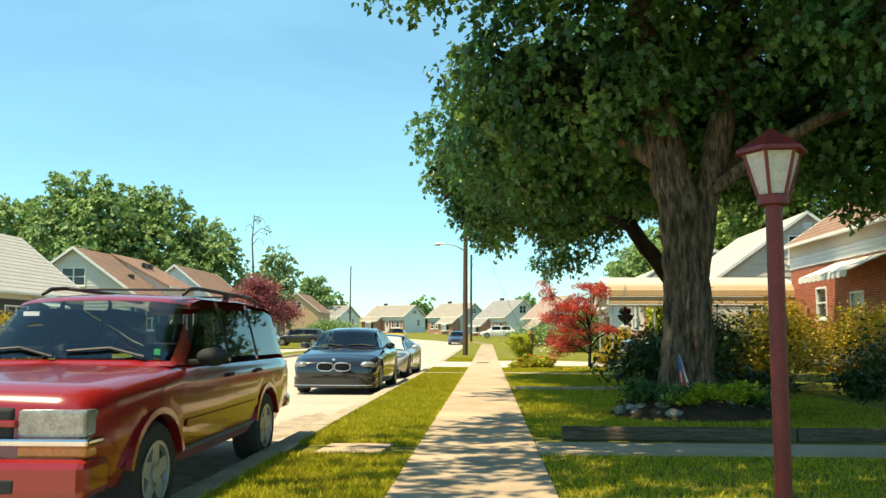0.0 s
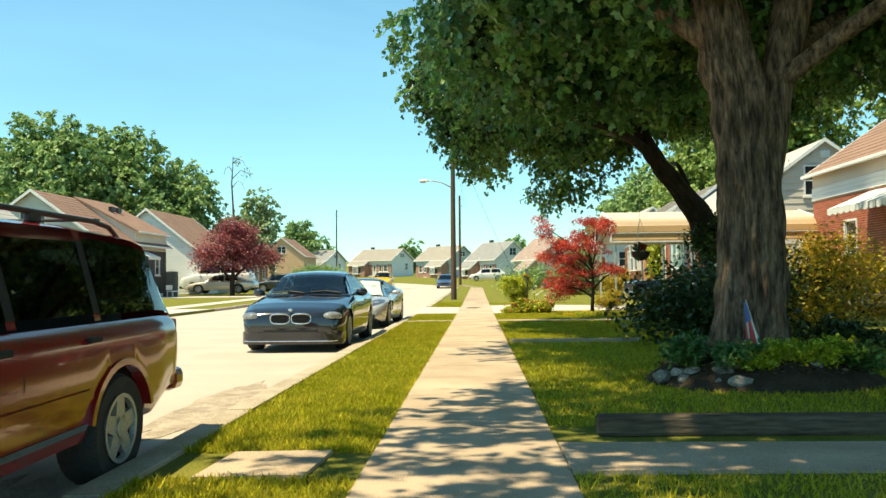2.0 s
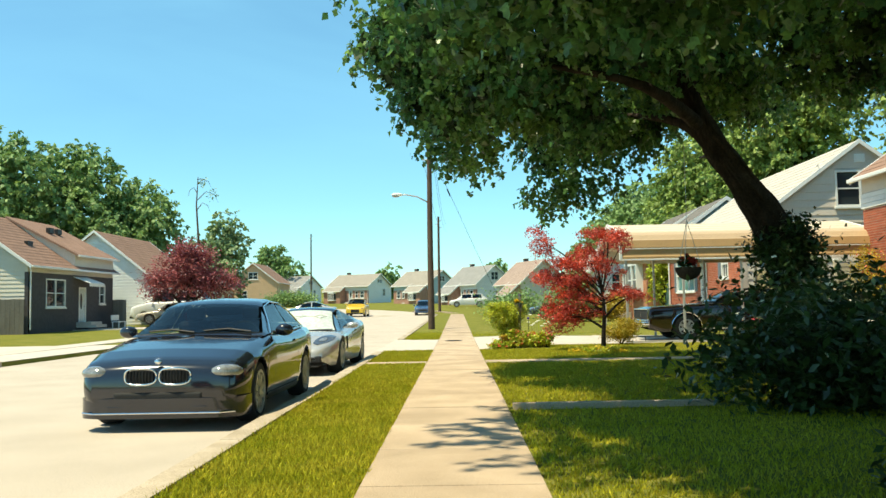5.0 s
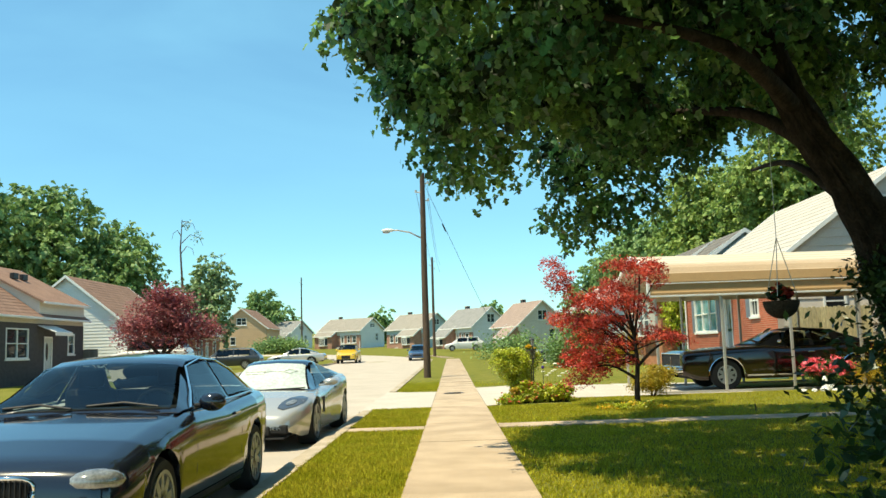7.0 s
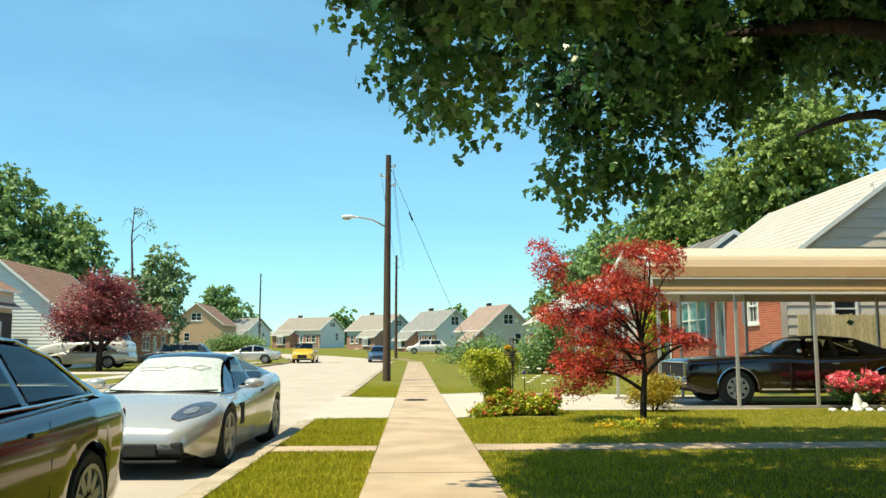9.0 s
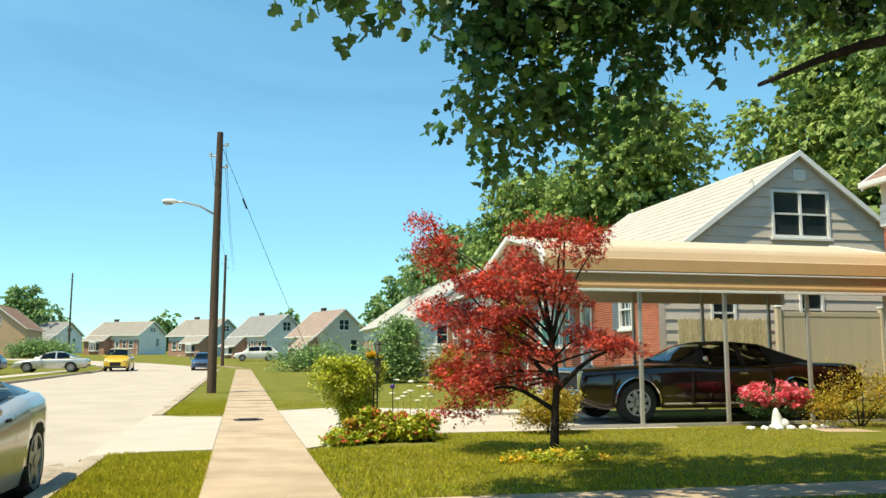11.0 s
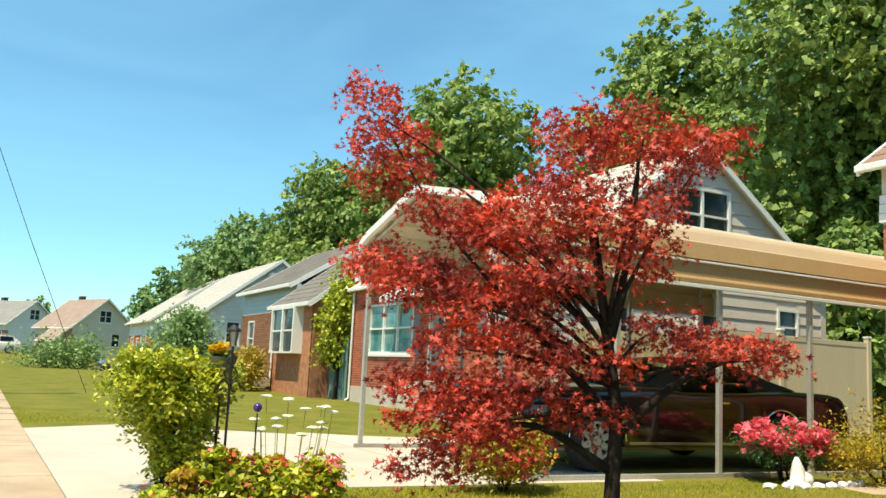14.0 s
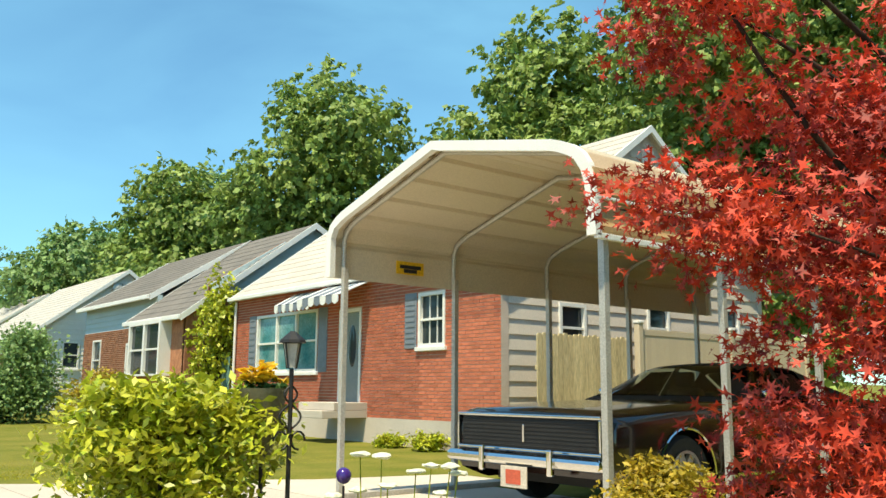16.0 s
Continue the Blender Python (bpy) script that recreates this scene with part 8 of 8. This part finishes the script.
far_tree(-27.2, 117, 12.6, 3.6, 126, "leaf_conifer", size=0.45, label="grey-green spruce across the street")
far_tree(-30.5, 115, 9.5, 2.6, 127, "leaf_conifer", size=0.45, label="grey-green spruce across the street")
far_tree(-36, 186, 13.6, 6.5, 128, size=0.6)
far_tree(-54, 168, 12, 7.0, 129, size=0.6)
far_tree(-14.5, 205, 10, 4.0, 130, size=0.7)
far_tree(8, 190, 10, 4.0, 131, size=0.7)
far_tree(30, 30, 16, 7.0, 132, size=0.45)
snag = thing("bare_tree", (-29.8, 114.1, 0.3), "thin half-bare tree above the spruces", "tree")
bm = B()
tube(bm, [(0, 0, 0), (0.2, 0, 8), (-0.1, 0, 13), (0.1, 0, 16.3)], [0.2, 0.14, 0.09, 0.04], 6)
part("trunk", bm, "bark", snag)
for z, dx, dz in ((12.5, 1.2, 0.8), (13.6, 2.0, 1.0), (14.4, -0.9, 0.7), (15.4, 1.3, 0.6), (16.0, 0.8, 0.1)):
    bm = B()
    tube(bm, [(0, 0, z), (dx * 0.5, 0.1, z + dz), (dx, 0.1, z + dz * 0.6), (dx * 1.2, 0.1, z - 0.3)], [0.06, 0.04, 0.03, 0.015], 5)
    part("branch", bm, "bark", snag)
leaf_mesh("foliage", cloud([(1.7, 0.1, 14.2, 0.6, 0.5, 0.7), (0.8, 0, 15.6, 0.5, 0.4, 0.5)], 4, 3, 0.3, 0.35, 12), 0.22, "leaf_conifer", RAG, 2, 0.3, snag)


# ---- grass ----
def blades(name, spots, n, height, seed, label):
    """Upright tufts of grass over rectangles (x0, x1, y0, y1)."""
    rng = np.random.default_rng(seed)
    areas = np.array([(b - a) * (d - c) for a, b, c, d in spots])
    pick = rng.choice(len(spots), n, p=areas / areas.sum())
    s = np.array(spots)[pick]
    x = s[:, 0] + (s[:, 1] - s[:, 0]) * rng.random(n)
    y = s[:, 2] + (s[:, 3] - s[:, 2]) * rng.random(n)
    a = rng.uniform(0, math.tau, n)
    h = height * rng.uniform(0.5, 1.25, n)
    w = 0.006 + 0.005 * rng.random(n)
    lean = rng.normal(size=(n, 2)) * 0.45 * h[:, None]
    base = np.stack([x, y, np.full(n, -0.022)], 1)
    side = np.stack([np.cos(a) * w, np.sin(a) * w, np.zeros(n)], 1)
    tip = base + np.stack([lean[:, 0], lean[:, 1], h], 1)
    v = np.stack([base - side, base + side, tip], 1).reshape(-1)
    me = bpy.data.meshes.new(name)
    me.vertices.add(n * 3)
    me.vertices.foreach_set("co", v)
    me.loops.add(n * 3)
    me.loops.foreach_set("vertex_index", np.arange(n * 3))
    me.polygons.add(n)
    me.polygons.foreach_set("loop_start", np.arange(0, n * 3, 3))
    me.update(calc_edges=True)
    me.materials.append(M["blade"])
    return tagged(new(name, me), label, "grass", kind="stuff")


blades("grass", [(-1.93, -0.63, 6, 13.9), (-1.93, -0.63, 14.7, 32.85), (-1.93, -0.63, 33.55, 38.2), (-1.93, -0.63, 46.6, 60)], 170000, 0.055, 1, "yellow-green mown grass of the verge")
blades("grass", [(0.64, 6, 6, 14.0), (0.64, 6.5, 15.7, 24.7), (0.64, 7, 25.05, 32.9), (0.64, 9, 33.7, 38.3), (2.6, 9.2, 38.3, 40.2), (0.64, 9.5, 48.7, 62)], 330000, 0.05, 2, "yellow-green mown grass of the front lawns")
